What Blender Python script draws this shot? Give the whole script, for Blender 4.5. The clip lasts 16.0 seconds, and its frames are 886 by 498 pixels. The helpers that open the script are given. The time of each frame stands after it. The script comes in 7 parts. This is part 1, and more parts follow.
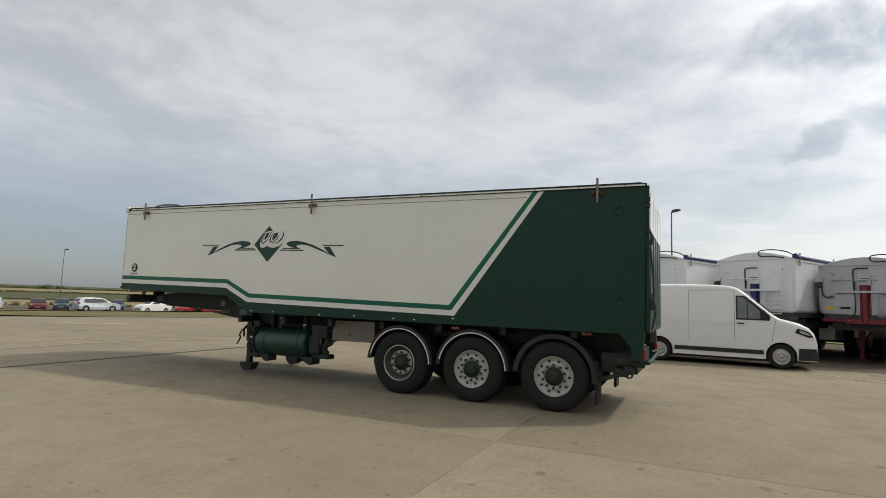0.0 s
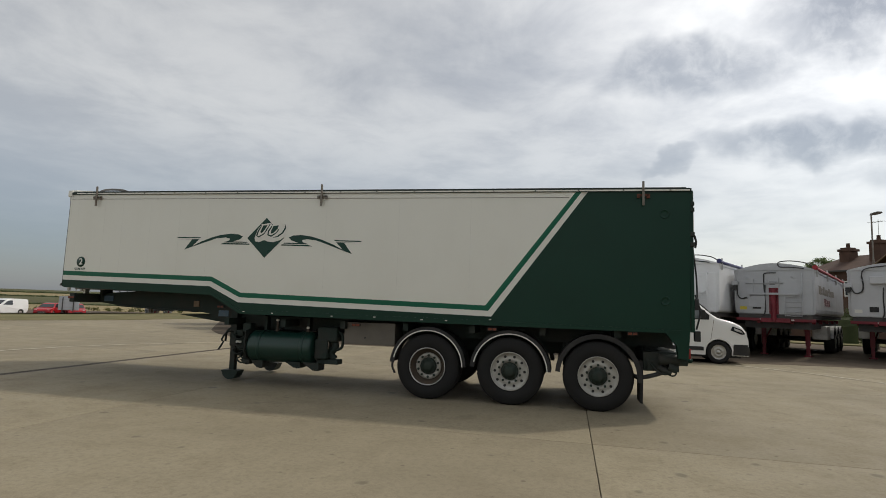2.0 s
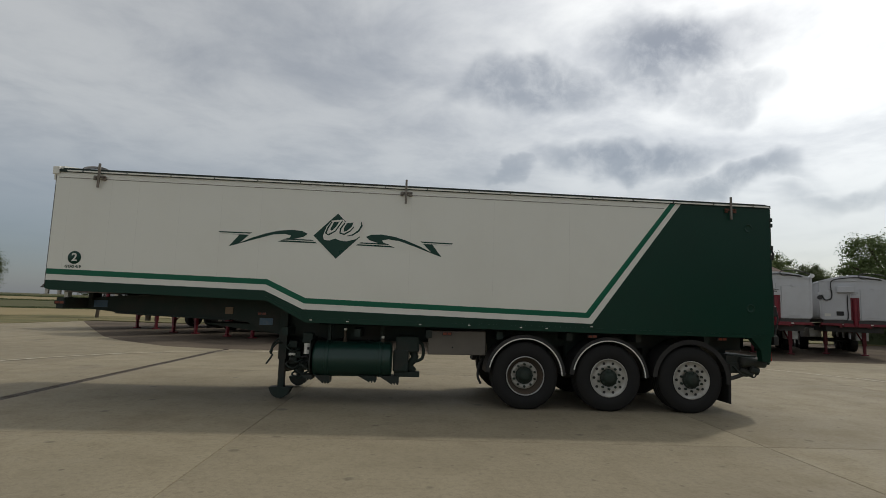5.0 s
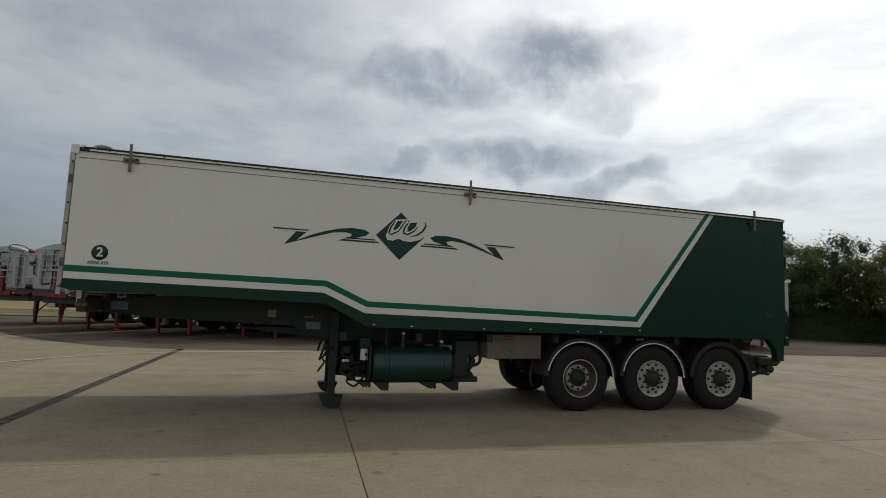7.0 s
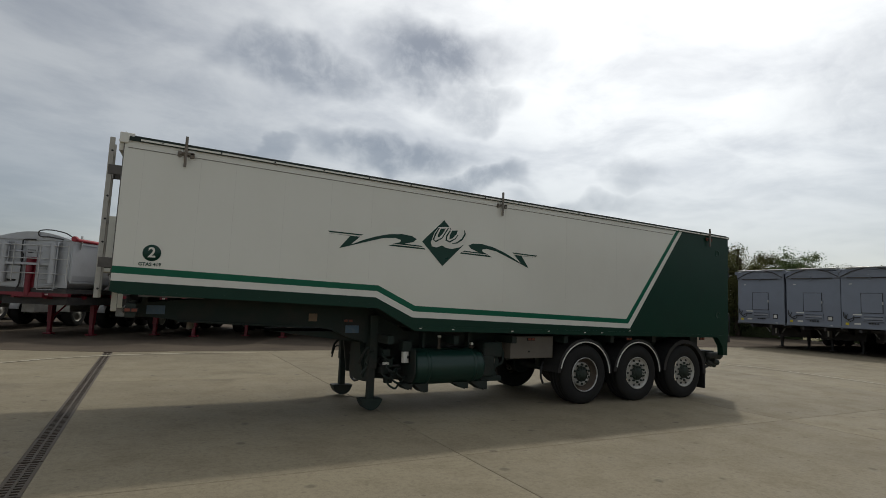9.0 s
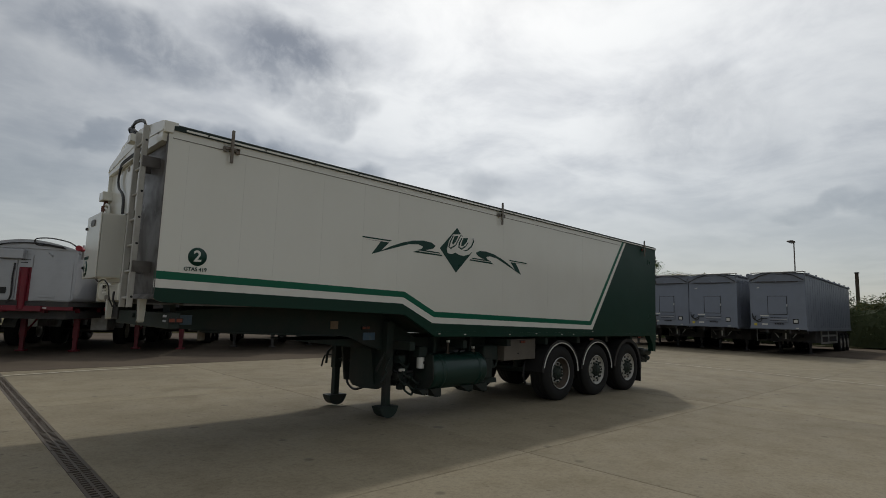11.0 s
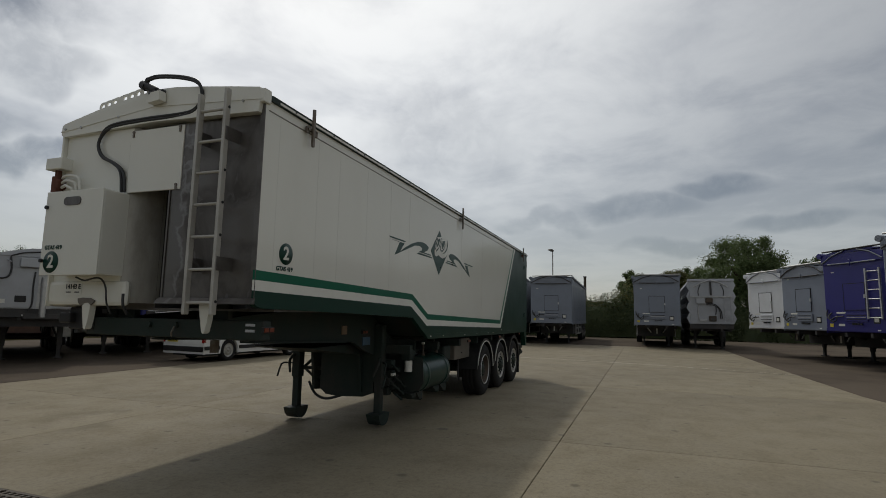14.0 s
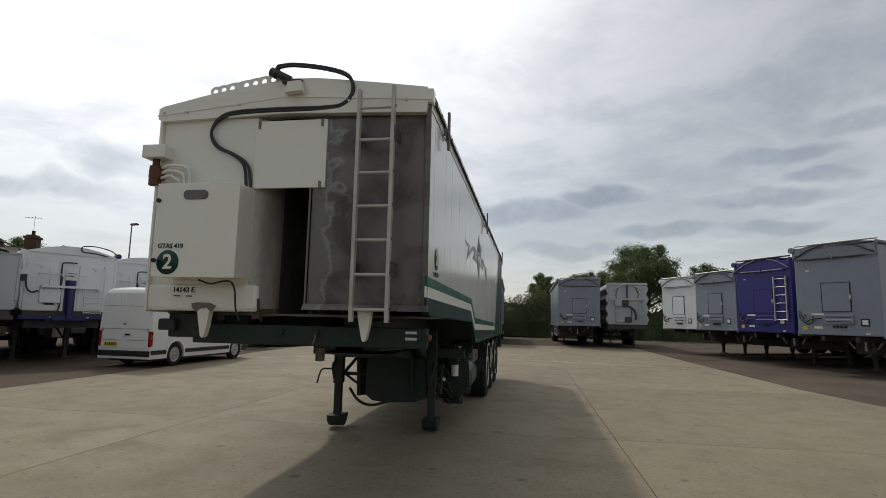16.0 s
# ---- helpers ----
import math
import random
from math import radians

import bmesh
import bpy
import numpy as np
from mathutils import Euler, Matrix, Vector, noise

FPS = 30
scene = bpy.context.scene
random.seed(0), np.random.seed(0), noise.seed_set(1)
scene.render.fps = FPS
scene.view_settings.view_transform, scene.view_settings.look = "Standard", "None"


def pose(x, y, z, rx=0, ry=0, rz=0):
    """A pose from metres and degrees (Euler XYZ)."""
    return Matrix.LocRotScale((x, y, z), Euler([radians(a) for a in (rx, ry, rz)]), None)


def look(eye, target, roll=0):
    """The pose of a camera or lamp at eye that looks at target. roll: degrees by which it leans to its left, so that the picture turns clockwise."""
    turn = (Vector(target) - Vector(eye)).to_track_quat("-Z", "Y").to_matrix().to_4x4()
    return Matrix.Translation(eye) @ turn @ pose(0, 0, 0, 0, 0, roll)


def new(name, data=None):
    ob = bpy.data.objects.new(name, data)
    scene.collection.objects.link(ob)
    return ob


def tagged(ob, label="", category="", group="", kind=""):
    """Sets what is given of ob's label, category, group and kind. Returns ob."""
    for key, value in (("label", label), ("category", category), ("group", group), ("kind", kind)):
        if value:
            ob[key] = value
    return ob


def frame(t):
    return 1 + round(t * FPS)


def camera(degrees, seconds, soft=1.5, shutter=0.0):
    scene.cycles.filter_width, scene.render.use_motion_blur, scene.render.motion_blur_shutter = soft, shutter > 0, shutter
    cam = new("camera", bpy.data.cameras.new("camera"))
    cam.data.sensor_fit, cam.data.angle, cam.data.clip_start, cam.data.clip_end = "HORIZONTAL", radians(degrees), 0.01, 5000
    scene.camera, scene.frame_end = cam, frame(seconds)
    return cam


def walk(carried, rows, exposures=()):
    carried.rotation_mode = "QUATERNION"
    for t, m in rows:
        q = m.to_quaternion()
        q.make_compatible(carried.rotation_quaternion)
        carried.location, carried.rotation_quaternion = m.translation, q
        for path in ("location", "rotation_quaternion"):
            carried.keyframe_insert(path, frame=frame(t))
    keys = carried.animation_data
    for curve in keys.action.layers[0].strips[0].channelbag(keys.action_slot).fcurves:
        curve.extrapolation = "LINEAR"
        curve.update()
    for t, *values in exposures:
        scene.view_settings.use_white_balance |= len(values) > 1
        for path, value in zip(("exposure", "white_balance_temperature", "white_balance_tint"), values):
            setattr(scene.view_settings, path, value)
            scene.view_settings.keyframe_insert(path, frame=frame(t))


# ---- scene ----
cam = camera(79.0, 16.0, soft=0.9)
PATH = [
    (0, (11.796, -7.931, 1.568), (10.942, -6.133, 1.76), 1.9),
    (0.5, (11.246, -8.105, 1.555), (10.445, -6.282, 1.745), 1.9),
    (1, (10.682, -8.217, 1.537), (9.967, -6.359, 1.728), 1.9),
    (1.5, (10.09, -8.288, 1.503), (9.52, -6.381, 1.699), 1.9),
    (2, (9.433, -8.362, 1.487), (8.976, -6.426, 1.695), 1.9),
    (2.5, (8.78, -8.365, 1.48), (8.403, -6.411, 1.687), 1.9),
    (3, (8.141, -8.378, 1.457), (7.835, -6.413, 1.674), 2.0),
    (3.5, (7.468, -8.364, 1.426), (7.252, -6.389, 1.649), 2.0),
    (4, (6.799, -8.362, 1.444), (6.679, -6.378, 1.666), 1.9),
    (6.5, (3.641, -7.9, 1.573), (4.032, -5.95, 1.782), 2.1),
    (7, (2.993, -7.732, 1.598), (3.475, -5.802, 1.8), 2.2),
    (7.5, (2.362, -7.623, 1.632), (2.985, -5.733, 1.835), 2.2),
    (8, (1.705, -7.475, 1.651), (2.433, -5.624, 1.855), 2.3),
    (10.5, (-1.182, -6.36, 1.63), (0.086, -4.829, 1.851), 2.2),
    (11, (-1.628, -5.905, 1.567), (-0.261, -4.466, 1.805), 1.8),
    (11.5, (-2.057, -5.471, 1.568), (-0.59, -4.133, 1.807), 1.8),
    (12, (-2.434, -5.006, 1.555), (-0.86, -3.797, 1.799), 1.6),
    (12.5, (-2.796, -4.543, 1.586), (-1.12, -3.479, 1.829), 1.8),
    (13, (-3.094, -4.028, 1.563), (-1.327, -3.123, 1.809), 1.4),
    (13.5, (-3.392, -3.498, 1.556), (-1.57, -2.71, 1.806), 1.3),
    (14, (-3.606, -2.987, 1.55), (-1.746, -2.297, 1.801), 1.1),
    (14.5, (-3.812, -2.427, 1.552), (-1.922, -1.825, 1.805), 1.0),
    (15, (-3.978, -1.895, 1.557), (-2.061, -1.383, 1.811), 1.2),
    (15.5, (-4.091, -1.327, 1.548), (-2.154, -0.902, 1.807), 0.9),
    (16, (-4.204, -0.812, 1.572), (-2.247, -0.491, 1.829), 1.2),
]
walk(cam, [(t, look(eye, target, roll)) for t, eye, target, roll in PATH],
     exposures=[(0, -0.10, 6720, 9), (0.5, -0.18, 6720, 9), (2, -0.29, 6720, 9), (3.5, -0.48, 6660, 8.5), (7, -0.69, 6540, 8), (8, -0.69, 6500, 8), (10.5, -0.98, 6480, 8.5), (13, -1.15, 6480, 8.5), (14.5, -1.06, 6480, 8.5), (15.5, -0.88, 6500, 9), (16, -0.6, 6500, 9.5)])

# ---------------------------------------------------------------- world and sun
SUN = Vector((0.70, 0.54, 1.0)).normalized()


def node(nt, kind, **kw):
    n = nt.nodes.new(kind)
    for k, v in kw.items():
        if k == "operation":
            n.operation = v
        elif k == "blend":
            n.blend_type = v
        elif k == "data":
            n.data_type = v
    return n


def ma(nt, op, a, b=0.0, c=0.0, clamp=False):
    n = node(nt, "ShaderNodeMath", operation=op)
    n.use_clamp = clamp
    for i, v in enumerate((a, b, c)):
        if isinstance(v, bpy.types.NodeSocket):
            nt.links.new(v, n.inputs[i])
        else:
            n.inputs[i].default_value = v
    return n.outputs[0]


def vm(nt, op, a, b=(0, 0, 0), out=0):
    n = node(nt, "ShaderNodeVectorMath", operation=op)
    for i, v in enumerate((a, b)):
        if isinstance(v, bpy.types.NodeSocket):
            nt.links.new(v, n.inputs[i])
        else:
            n.inputs[i].default_value = v
    return n.outputs[out]


def mix(nt, f, a, b, blend="MIX"):
    n = node(nt, "ShaderNodeMix", data="RGBA", blend=blend)
    for i, v in ((0, f), (6, a), (7, b)):
        if isinstance(v, bpy.types.NodeSocket):
            nt.links.new(v, n.inputs[i])
        elif i == 0:
            n.inputs[i].default_value = v
        else:
            n.inputs[i].default_value = (*v, 1.0)
    return n.outputs[2]


def noise_tex(nt, vec, scale, detail=4.0, rough=0.55, dist=0.0):
    n = node(nt, "ShaderNodeTexNoise")
    nt.links.new(vec, n.inputs["Vector"])
    n.inputs["Scale"].default_value = scale
    n.inputs["Detail"].default_value = detail
    n.inputs["Roughness"].default_value = rough
    n.inputs["Distortion"].default_value = dist
    return n


def ramp(nt, fac, a, b, lo=0.0, hi=1.0):
    n = node(nt, "ShaderNodeMapRange")
    n.interpolation_type = "SMOOTHSTEP"
    nt.links.new(fac, n.inputs[0])
    for i, v in ((1, a), (2, b), (3, lo), (4, hi)):
        n.inputs[i].default_value = v
    return n.outputs[0]


def make_world():
    w = bpy.data.worlds.new("sky")
    scene.world = w
    w.use_nodes = True
    nt = w.node_tree
    nt.nodes.clear()
    tc = node(nt, "ShaderNodeTexCoord")
    d = tc.outputs["Generated"]
    sep = node(nt, "ShaderNodeSeparateXYZ")
    nt.links.new(d, sep.inputs[0])
    h = ma(nt, "ADD", ma(nt, "MAXIMUM", sep.outputs[2], 0.0), 0.10)
    comb = node(nt, "ShaderNodeCombineXYZ")
    nt.links.new(ma(nt, "DIVIDE", sep.outputs[0], h), comb.inputs[0])
    nt.links.new(ma(nt, "DIVIDE", sep.outputs[1], h), comb.inputs[1])
    flat = comb.outputs[0]
    n1 = noise_tex(nt, flat, 0.42, 6.0, 0.55, 0.5)
    n2 = noise_tex(nt, flat, 2.1, 7.0, 0.6, 0.3)
    layer = ma(nt, "ADD", ma(nt, "MULTIPLY", n1.outputs[0], 0.55), ma(nt, "MULTIPLY", n2.outputs[0], 0.45))
    thick = ma(nt, "MULTIPLY", ramp(nt, layer, 0.40, 0.62), ramp(nt, sep.outputs[2], 0.05, 0.36, 0.45, 1.0))
    glow = ramp(nt, vm(nt, "DOT_PRODUCT", d, SUN, out=1), 0.50, 1.0)
    glow2 = ma(nt, "MULTIPLY", ma(nt, "POWER", glow, 1.6), ramp(nt, sep.outputs[2], 0.0, 0.30, 0.25, 1.0))
    low = ramp(nt, sep.outputs[2], 0.0, 0.30, 1.0, 0.0)
    # thin bright cloud and thicker grey cloud
    bright = mix(nt, low, (0.835, 0.825, 0.795), (0.80, 0.795, 0.785))
    dark = mix(nt, low, (0.52, 0.52, 0.52), (0.51, 0.52, 0.53))
    col = mix(nt, thick, bright, dark)
    west = ma(nt, "MULTIPLY", ramp(nt, vm(nt, "DOT_PRODUCT", d, Vector((-0.78, 0.62, 0)), out=1), 0.50, 0.95), ramp(nt, sep.outputs[2], 0.02, 0.34, 1.0, 0.0))
    col = mix(nt, ma(nt, "MULTIPLY", west, 0.94), col, (0.130, 0.165, 0.235))
    # single heavier clouds: yaw, elevation, half width, half height in degrees, weight
    wob = noise_tex(nt, d, 8.5, 4.0, 0.46, 0.15)
    shift = vm(nt, "SUBTRACT", wob.outputs[1], (0.5, 0.5, 0.5))
    sc = node(nt, "ShaderNodeVectorMath", operation="SCALE")
    nt.links.new(shift, sc.inputs[0])
    sc.inputs["Scale"].default_value = 0.155
    billow = vm(nt, "ADD", d, sc.outputs[0])
    sc2 = node(nt, "ShaderNodeVectorMath", operation="SCALE")
    nt.links.new(shift, sc2.inputs[0])
    sc2.inputs["Scale"].default_value = 0.055
    streaky = vm(nt, "ADD", d, sc2.outputs[0])
    total = None
    for yaw, el, sw, sh, k in ((-12, 23.6, 7.0, 2.3, 0.75), (-26.5, 24.9, 6.6, 3.4, 0.92), (-31.3, 20.8, 3.8, 1.8, 0.5), (-22.3, 15.5, 7.2, 1.7, 0.9), (-31.6, 12.9, 5.8, 1.4, 0.8),
                               (-9.9, 14.4, 2.4, 0.7, 0.55), (-7.0, 10.4, 5.4, 2.0, 0.3), (-48.0, 13.8, 3.1, 2.0, 0.45), (-42.5, 10.6, 5.2, 1.3, 0.5), (-68.0, 18.3, 7.4, 4.2, 0.34),
                               (-80.5, 10.0, 4.6, 0.9, 0.4), (-97.2, 12.8, 4.9, 1.15, 0.85), (-89.8, 11.3, 6.2, 1.5, 0.7), (-112.8, 15.4, 5.0, 0.9, 0.55), (-112.6, 11.7, 6.0, 0.9, 0.6),
                               (-103.6, 9.0, 4.6, 0.85, 0.7), (-94.0, 7.4, 6.0, 0.95, 0.6), (-118.7, 17.3, 5.0, 1.0, 0.5), (-116.7, 13.4, 3.4, 0.6, 0.5), (-112.8, 8.9, 4.4, 0.7, 0.55), (14, 26.0, 9, 4.0, 0.3)):
        a, e = radians(yaw), radians(el)
        dd = streaky if yaw < -85 else billow
        d0 = Vector((-math.sin(a) * math.cos(e), math.cos(a) * math.cos(e), math.sin(e)))
        rt = Vector((math.cos(a), math.sin(a), 0))
        up = rt.cross(d0)
        u = ma(nt, "DIVIDE", vm(nt, "DOT_PRODUCT", dd, rt, out=1), math.sin(radians(sw)))
        v = ma(nt, "DIVIDE", vm(nt, "DOT_PRODUCT", vm(nt, "SUBTRACT", dd, d0), up, out=1), math.sin(radians(sh)))
        q = ma(nt, "ADD", ma(nt, "MULTIPLY", u, u), ma(nt, "MULTIPLY", v, v))
        front = ma(nt, "GREATER_THAN", vm(nt, "DOT_PRODUCT", d, d0, out=1), 0.3)
        f = ma(nt, "MULTIPLY", ma(nt, "MULTIPLY", ramp(nt, q, *((0.2, 1.4) if yaw < -85 else (0.0, 2.2)), 1.0, 0.0), k), front)
        total = f if total is None else ma(nt, "MAXIMUM", total, f)
    puff = noise_tex(nt, d, 26.0, 6.0, 0.6, 0.3)
    total = ma(nt, "MULTIPLY", total, ramp(nt, puff.outputs[0], 0.28, 0.62, 0.62, 1.0))
    lit = vm(nt, "SCALE", col)
    lit.node.inputs[0].default_value = (0, 0, 0)
    nt.links.new(col, lit.node.inputs[0])
    nt.links.new(ma(nt, "ADD", ma(nt, "MULTIPLY", glow2, 1.6), 1.0), lit.node.inputs["Scale"])
    col = mix(nt, total, lit, (0.31, 0.322, 0.338))
    sky = node(nt, "ShaderNodeTexSky")
    sky.sky_type = "NISHITA"
    sky.sun_disc = False
    sky.sun_elevation = math.asin(SUN.z)
    sky.sun_rotation = math.atan2(SUN.x, SUN.y)
    b1 = node(nt, "ShaderNodeBackground")
    b1.inputs[1].default_value = 0.05
    nt.links.new(sky.outputs[0], b1.inputs[0])
    b2 = node(nt, "ShaderNodeBackground")
    b2.inputs[1].default_value = 0.80
    nt.links.new(col, b2.inputs[0])
    add = node(nt, "ShaderNodeAddShader")
    nt.links.new(b1.outputs[0], add.inputs[0])
    nt.links.new(b2.outputs[0], add.inputs[1])
    out = node(nt, "ShaderNodeOutputWorld")
    nt.links.new(add.outputs[0], out.inputs[0])


make_world()
sun_data = bpy.data.lights.new("sun", "SUN")
sun_data.energy, sun_data.angle, sun_data.color = 2.0, radians(2.2), (1.0, 0.95, 0.86)
sun_lamp = new("sun", sun_data)
sun_lamp.matrix_world = look(SUN * 60, (0, 0, 0))


# ---------------------------------------------------------------- materials
def surface(name, col, rough=0.5, metal=0.0, col2=None, grain=6.0, amount=0.35, fine=90.0, bump=0.02, spec=0.5, coords="Object", streak=None, island=0.0):
    """Base colour that wanders towards col2 at two scales, with slight relief and uneven gloss."""
    m = bpy.data.materials.new(name)
    m.use_nodes = True
    nt = m.node_tree
    p = nt.nodes["Principled BSDF"]
    tc = node(nt, "ShaderNodeTexCoord")
    vec = tc.outputs[coords]
    if streak:
        mp = node(nt, "ShaderNodeMapping")
        nt.links.new(vec, mp.inputs[0])
        mp.inputs["Scale"].default_value = streak
        vec = mp.outputs[0]
    big = noise_tex(nt, vec, grain, 5.0, 0.6)
    small = noise_tex(nt, vec, fine, 3.0, 0.6)
    f = ma(nt, "MULTIPLY", ramp(nt, big.outputs[0], 0.38, 0.72), amount)
    f = ma(nt, "ADD", f, ma(nt, "MULTIPLY", ma(nt, "SUBTRACT", small.outputs[0], 0.5), amount * 0.6), clamp=True)
    c2 = col2 or tuple(c * 0.6 for c in col)
    c = mix(nt, f, col, c2)
    if island:
        info = node(nt, "ShaderNodeObjectInfo")
        c = mix(nt, ma(nt, "MULTIPLY", info.outputs["Random"], island), c, c2)
    nt.links.new(c, p.inputs["Base Color"])
    r = ma(nt, "ADD", ma(nt, "MULTIPLY", big.outputs[0], 0.18), rough - 0.09, clamp=True)
    nt.links.new(r, p.inputs["Roughness"])
    p.inputs["Metallic"].default_value = metal
    p.inputs["Specular IOR Level"].default_value = spec
    if bump:
        b = node(nt, "ShaderNodeBump")
        b.inputs["Strength"].default_value = 0.35
        b.inputs["Distance"].default_value = bump
        nt.links.new(small.outputs[0], b.inputs["Height"])
        nt.links.new(b.outputs[0], p.inputs["Normal"])
    return m


def concrete_material():
    m = bpy.data.materials.new("yard concrete")
    m.use_nodes = True
    nt = m.node_tree
    p = nt.nodes["Principled BSDF"]
    tc = node(nt, "ShaderNodeTexCoord")
    info = node(nt, "ShaderNodeObjectInfo")
    away = node(nt, "ShaderNodeCombineXYZ")
    nt.links.new(ma(nt, "MULTIPLY", info.outputs["Random"], 61.0), away.inputs[0])
    nt.links.new(ma(nt, "MULTIPLY", info.outputs["Random"], 37.0), away.inputs[1])
    v = vm(nt, "ADD", tc.outputs["Object"], away.outputs[0])
    big = noise_tex(nt, v, 0.22, 5.0, 0.6)
    mid = noise_tex(nt, v, 1.6, 6.0, 0.65)
    fine = noise_tex(nt, v, 55.0, 4.0, 0.7)
    mp = node(nt, "ShaderNodeMapping")
    nt.links.new(v, mp.inputs[0])
    mp.inputs["Scale"].default_value = (1.0, 0.05, 1.0)
    brush = noise_tex(nt, mp.outputs[0], 9.0, 4.0, 0.6)
    col = mix(nt, ramp(nt, big.outputs[0], 0.35, 0.68), (0.296, 0.258, 0.180), (0.232, 0.202, 0.142))
    col = mix(nt, ma(nt, "MULTIPLY", ramp(nt, mid.outputs[0], 0.45, 0.75), 0.55), col, (0.204, 0.170, 0.117))
    col = mix(nt, ma(nt, "MULTIPLY", ramp(nt, brush.outputs[0], 0.4, 0.75), 0.11), col, (0.168, 0.137, 0.096))
    col = mix(nt, ma(nt, "MULTIPLY", info.outputs["Random"], 0.16), col, (0.168, 0.140, 0.099))
    # small dark spots and oil marks
    vor = node(nt, "ShaderNodeTexVoronoi")
    nt.links.new(v, vor.inputs["Vector"])
    vor.voronoi_dimensions = "2D"
    vor.inputs["Scale"].default_value = 0.62
    spot = ramp(nt, ma(nt, "ADD", vor.outputs["Distance"], ma(nt, "MULTIPLY", mid.outputs[0], 0.16)), 0.088, 0.118, 1.0, 0.0)
    col = mix(nt, ma(nt, "MULTIPLY", spot, 0.6), col, (0.062, 0.053, 0.042))
    speck = node(nt, "ShaderNodeTexVoronoi")
    nt.links.new(v, speck.inputs["Vector"])
    speck.voronoi_dimensions = "2D"
    speck.inputs["Scale"].default_value = 1.7
    tiny = ma(nt, "MULTIPLY", ramp(nt, ma(nt, "ADD", speck.outputs["Distance"], ma(nt, "MULTIPLY", mid.outputs[0], 0.10)), 0.070, 0.095, 1.0, 0.0), ramp(nt, big.outputs[0], 0.38, 0.60, 0.15, 0.75))
    col = mix(nt, tiny, col, (0.075, 0.062, 0.046))
    oil = noise_tex(nt, v, 0.65, 3.0, 0.5, 0.6)
    col = mix(nt, ma(nt, "MULTIPLY", ramp(nt, oil.outputs[0], 0.62, 0.72), 0.38), col, (0.133, 0.111, 0.080))
    grit = noise_tex(nt, v, 17.0, 5.0, 0.75)
    col = mix(nt, ma(nt, "MULTIPLY", ramp(nt, grit.outputs[0], 0.42, 0.70), 0.46), col, (0.133, 0.108, 0.073))
    col = mix(nt, ma(nt, "MULTIPLY", ramp(nt, fine.outputs[0], 0.3, 0.7), 0.34), col, (0.168, 0.140, 0.096))
    col = mix(nt, ma(nt, "MULTIPLY", ramp(nt, fine.outputs[0], 0.24, 0.40, 1.0, 0.0), 0.5), col, (0.381, 0.332, 0.239))
    nt.links.new(col, p.inputs["Base Color"])
    nt.links.new(ramp(nt, mid.outputs[0], 0.3, 0.7, 0.62, 0.85), p.inputs["Roughness"])
    p.inputs["Specular IOR Level"].default_value = 0.14
    b = node(nt, "ShaderNodeBump")
    b.inputs["Strength"].default_value = 0.3
    b.inputs["Distance"].default_value = 0.01
    nt.links.new(ma(nt, "ADD", fine.outputs[0], ma(nt, "MULTIPLY", brush.outputs[0], 0.7)), b.inputs["Height"])
    nt.links.new(b.outputs[0], p.inputs["Normal"])
    return m


def steel_material():
    """Bare, weathered steel sheet with pale wandering tide marks."""
    m = bpy.data.materials.new("weathered steel sheet")
    m.use_nodes = True
    nt = m.node_tree
    p = nt.nodes["Principled BSDF"]
    tc = node(nt, "ShaderNodeTexCoord")
    v = tc.outputs["Object"]
    big = noise_tex(nt, v, 2.2, 4.0, 0.55, 0.6)
    lobes = noise_tex(nt, v, 5.5, 3.0, 0.5, 0.4)
    fine = noise_tex(nt, v, 60.0, 3.0, 0.6)
    sep = node(nt, "ShaderNodeSeparateXYZ")
    nt.links.new(v, sep.inputs[0])
    front = ma(nt, "ADD", ma(nt, "MULTIPLY", ma(nt, "SUBTRACT", lobes.outputs[0], 0.5), 0.55), sep.outputs[1])
    edge = ma(nt, "ABSOLUTE", ma(nt, "SUBTRACT", front, 0.86))
    mark = ramp(nt, edge, 0.0, 0.045, 1.0, 0.0)
    inner = ramp(nt, front, 0.84, 0.90)
    ring = ma(nt, "ABSOLUTE", ma(nt, "SUBTRACT", big.outputs[0], 0.60))
    mark2 = ma(nt, "MULTIPLY", ramp(nt, ring, 0.0, 0.030, 1.0, 0.0), ramp(nt, lobes.outputs[0], 0.45, 0.62, 0.0, 0.55))
    patch = ramp(nt, big.outputs[0], 0.40, 0.66)
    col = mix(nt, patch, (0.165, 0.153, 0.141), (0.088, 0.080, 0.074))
    col = mix(nt, ma(nt, "MULTIPLY", inner, 0.35), col, (0.20, 0.195, 0.19))
    col = mix(nt, ma(nt, "MULTIPLY", ma(nt, "MAXIMUM", mark, mark2), 0.36), col, (0.42, 0.42, 0.42))
    col = mix(nt, ma(nt, "MULTIPLY", fine.outputs[0], 0.25), col, (0.06, 0.05, 0.045))
    nt.links.new(col, p.inputs["Base Color"])
    p.inputs["Metallic"].default_value = 0.55
    nt.links.new(ramp(nt, big.outputs[0], 0.3, 0.7, 0.36, 0.6), p.inputs["Roughness"])
    return m


def glass_material():
    m = bpy.data.materials.new("dark car glass")
    m.use_nodes = True
    p = m.node_tree.nodes["Principled BSDF"]
    p.inputs["Base Color"].default_value = (0.02, 0.025, 0.03, 1)
    p.inputs["Roughness"].default_value = 0.05
    p.inputs["Specular IOR Level"].default_value = 0.6
    return m


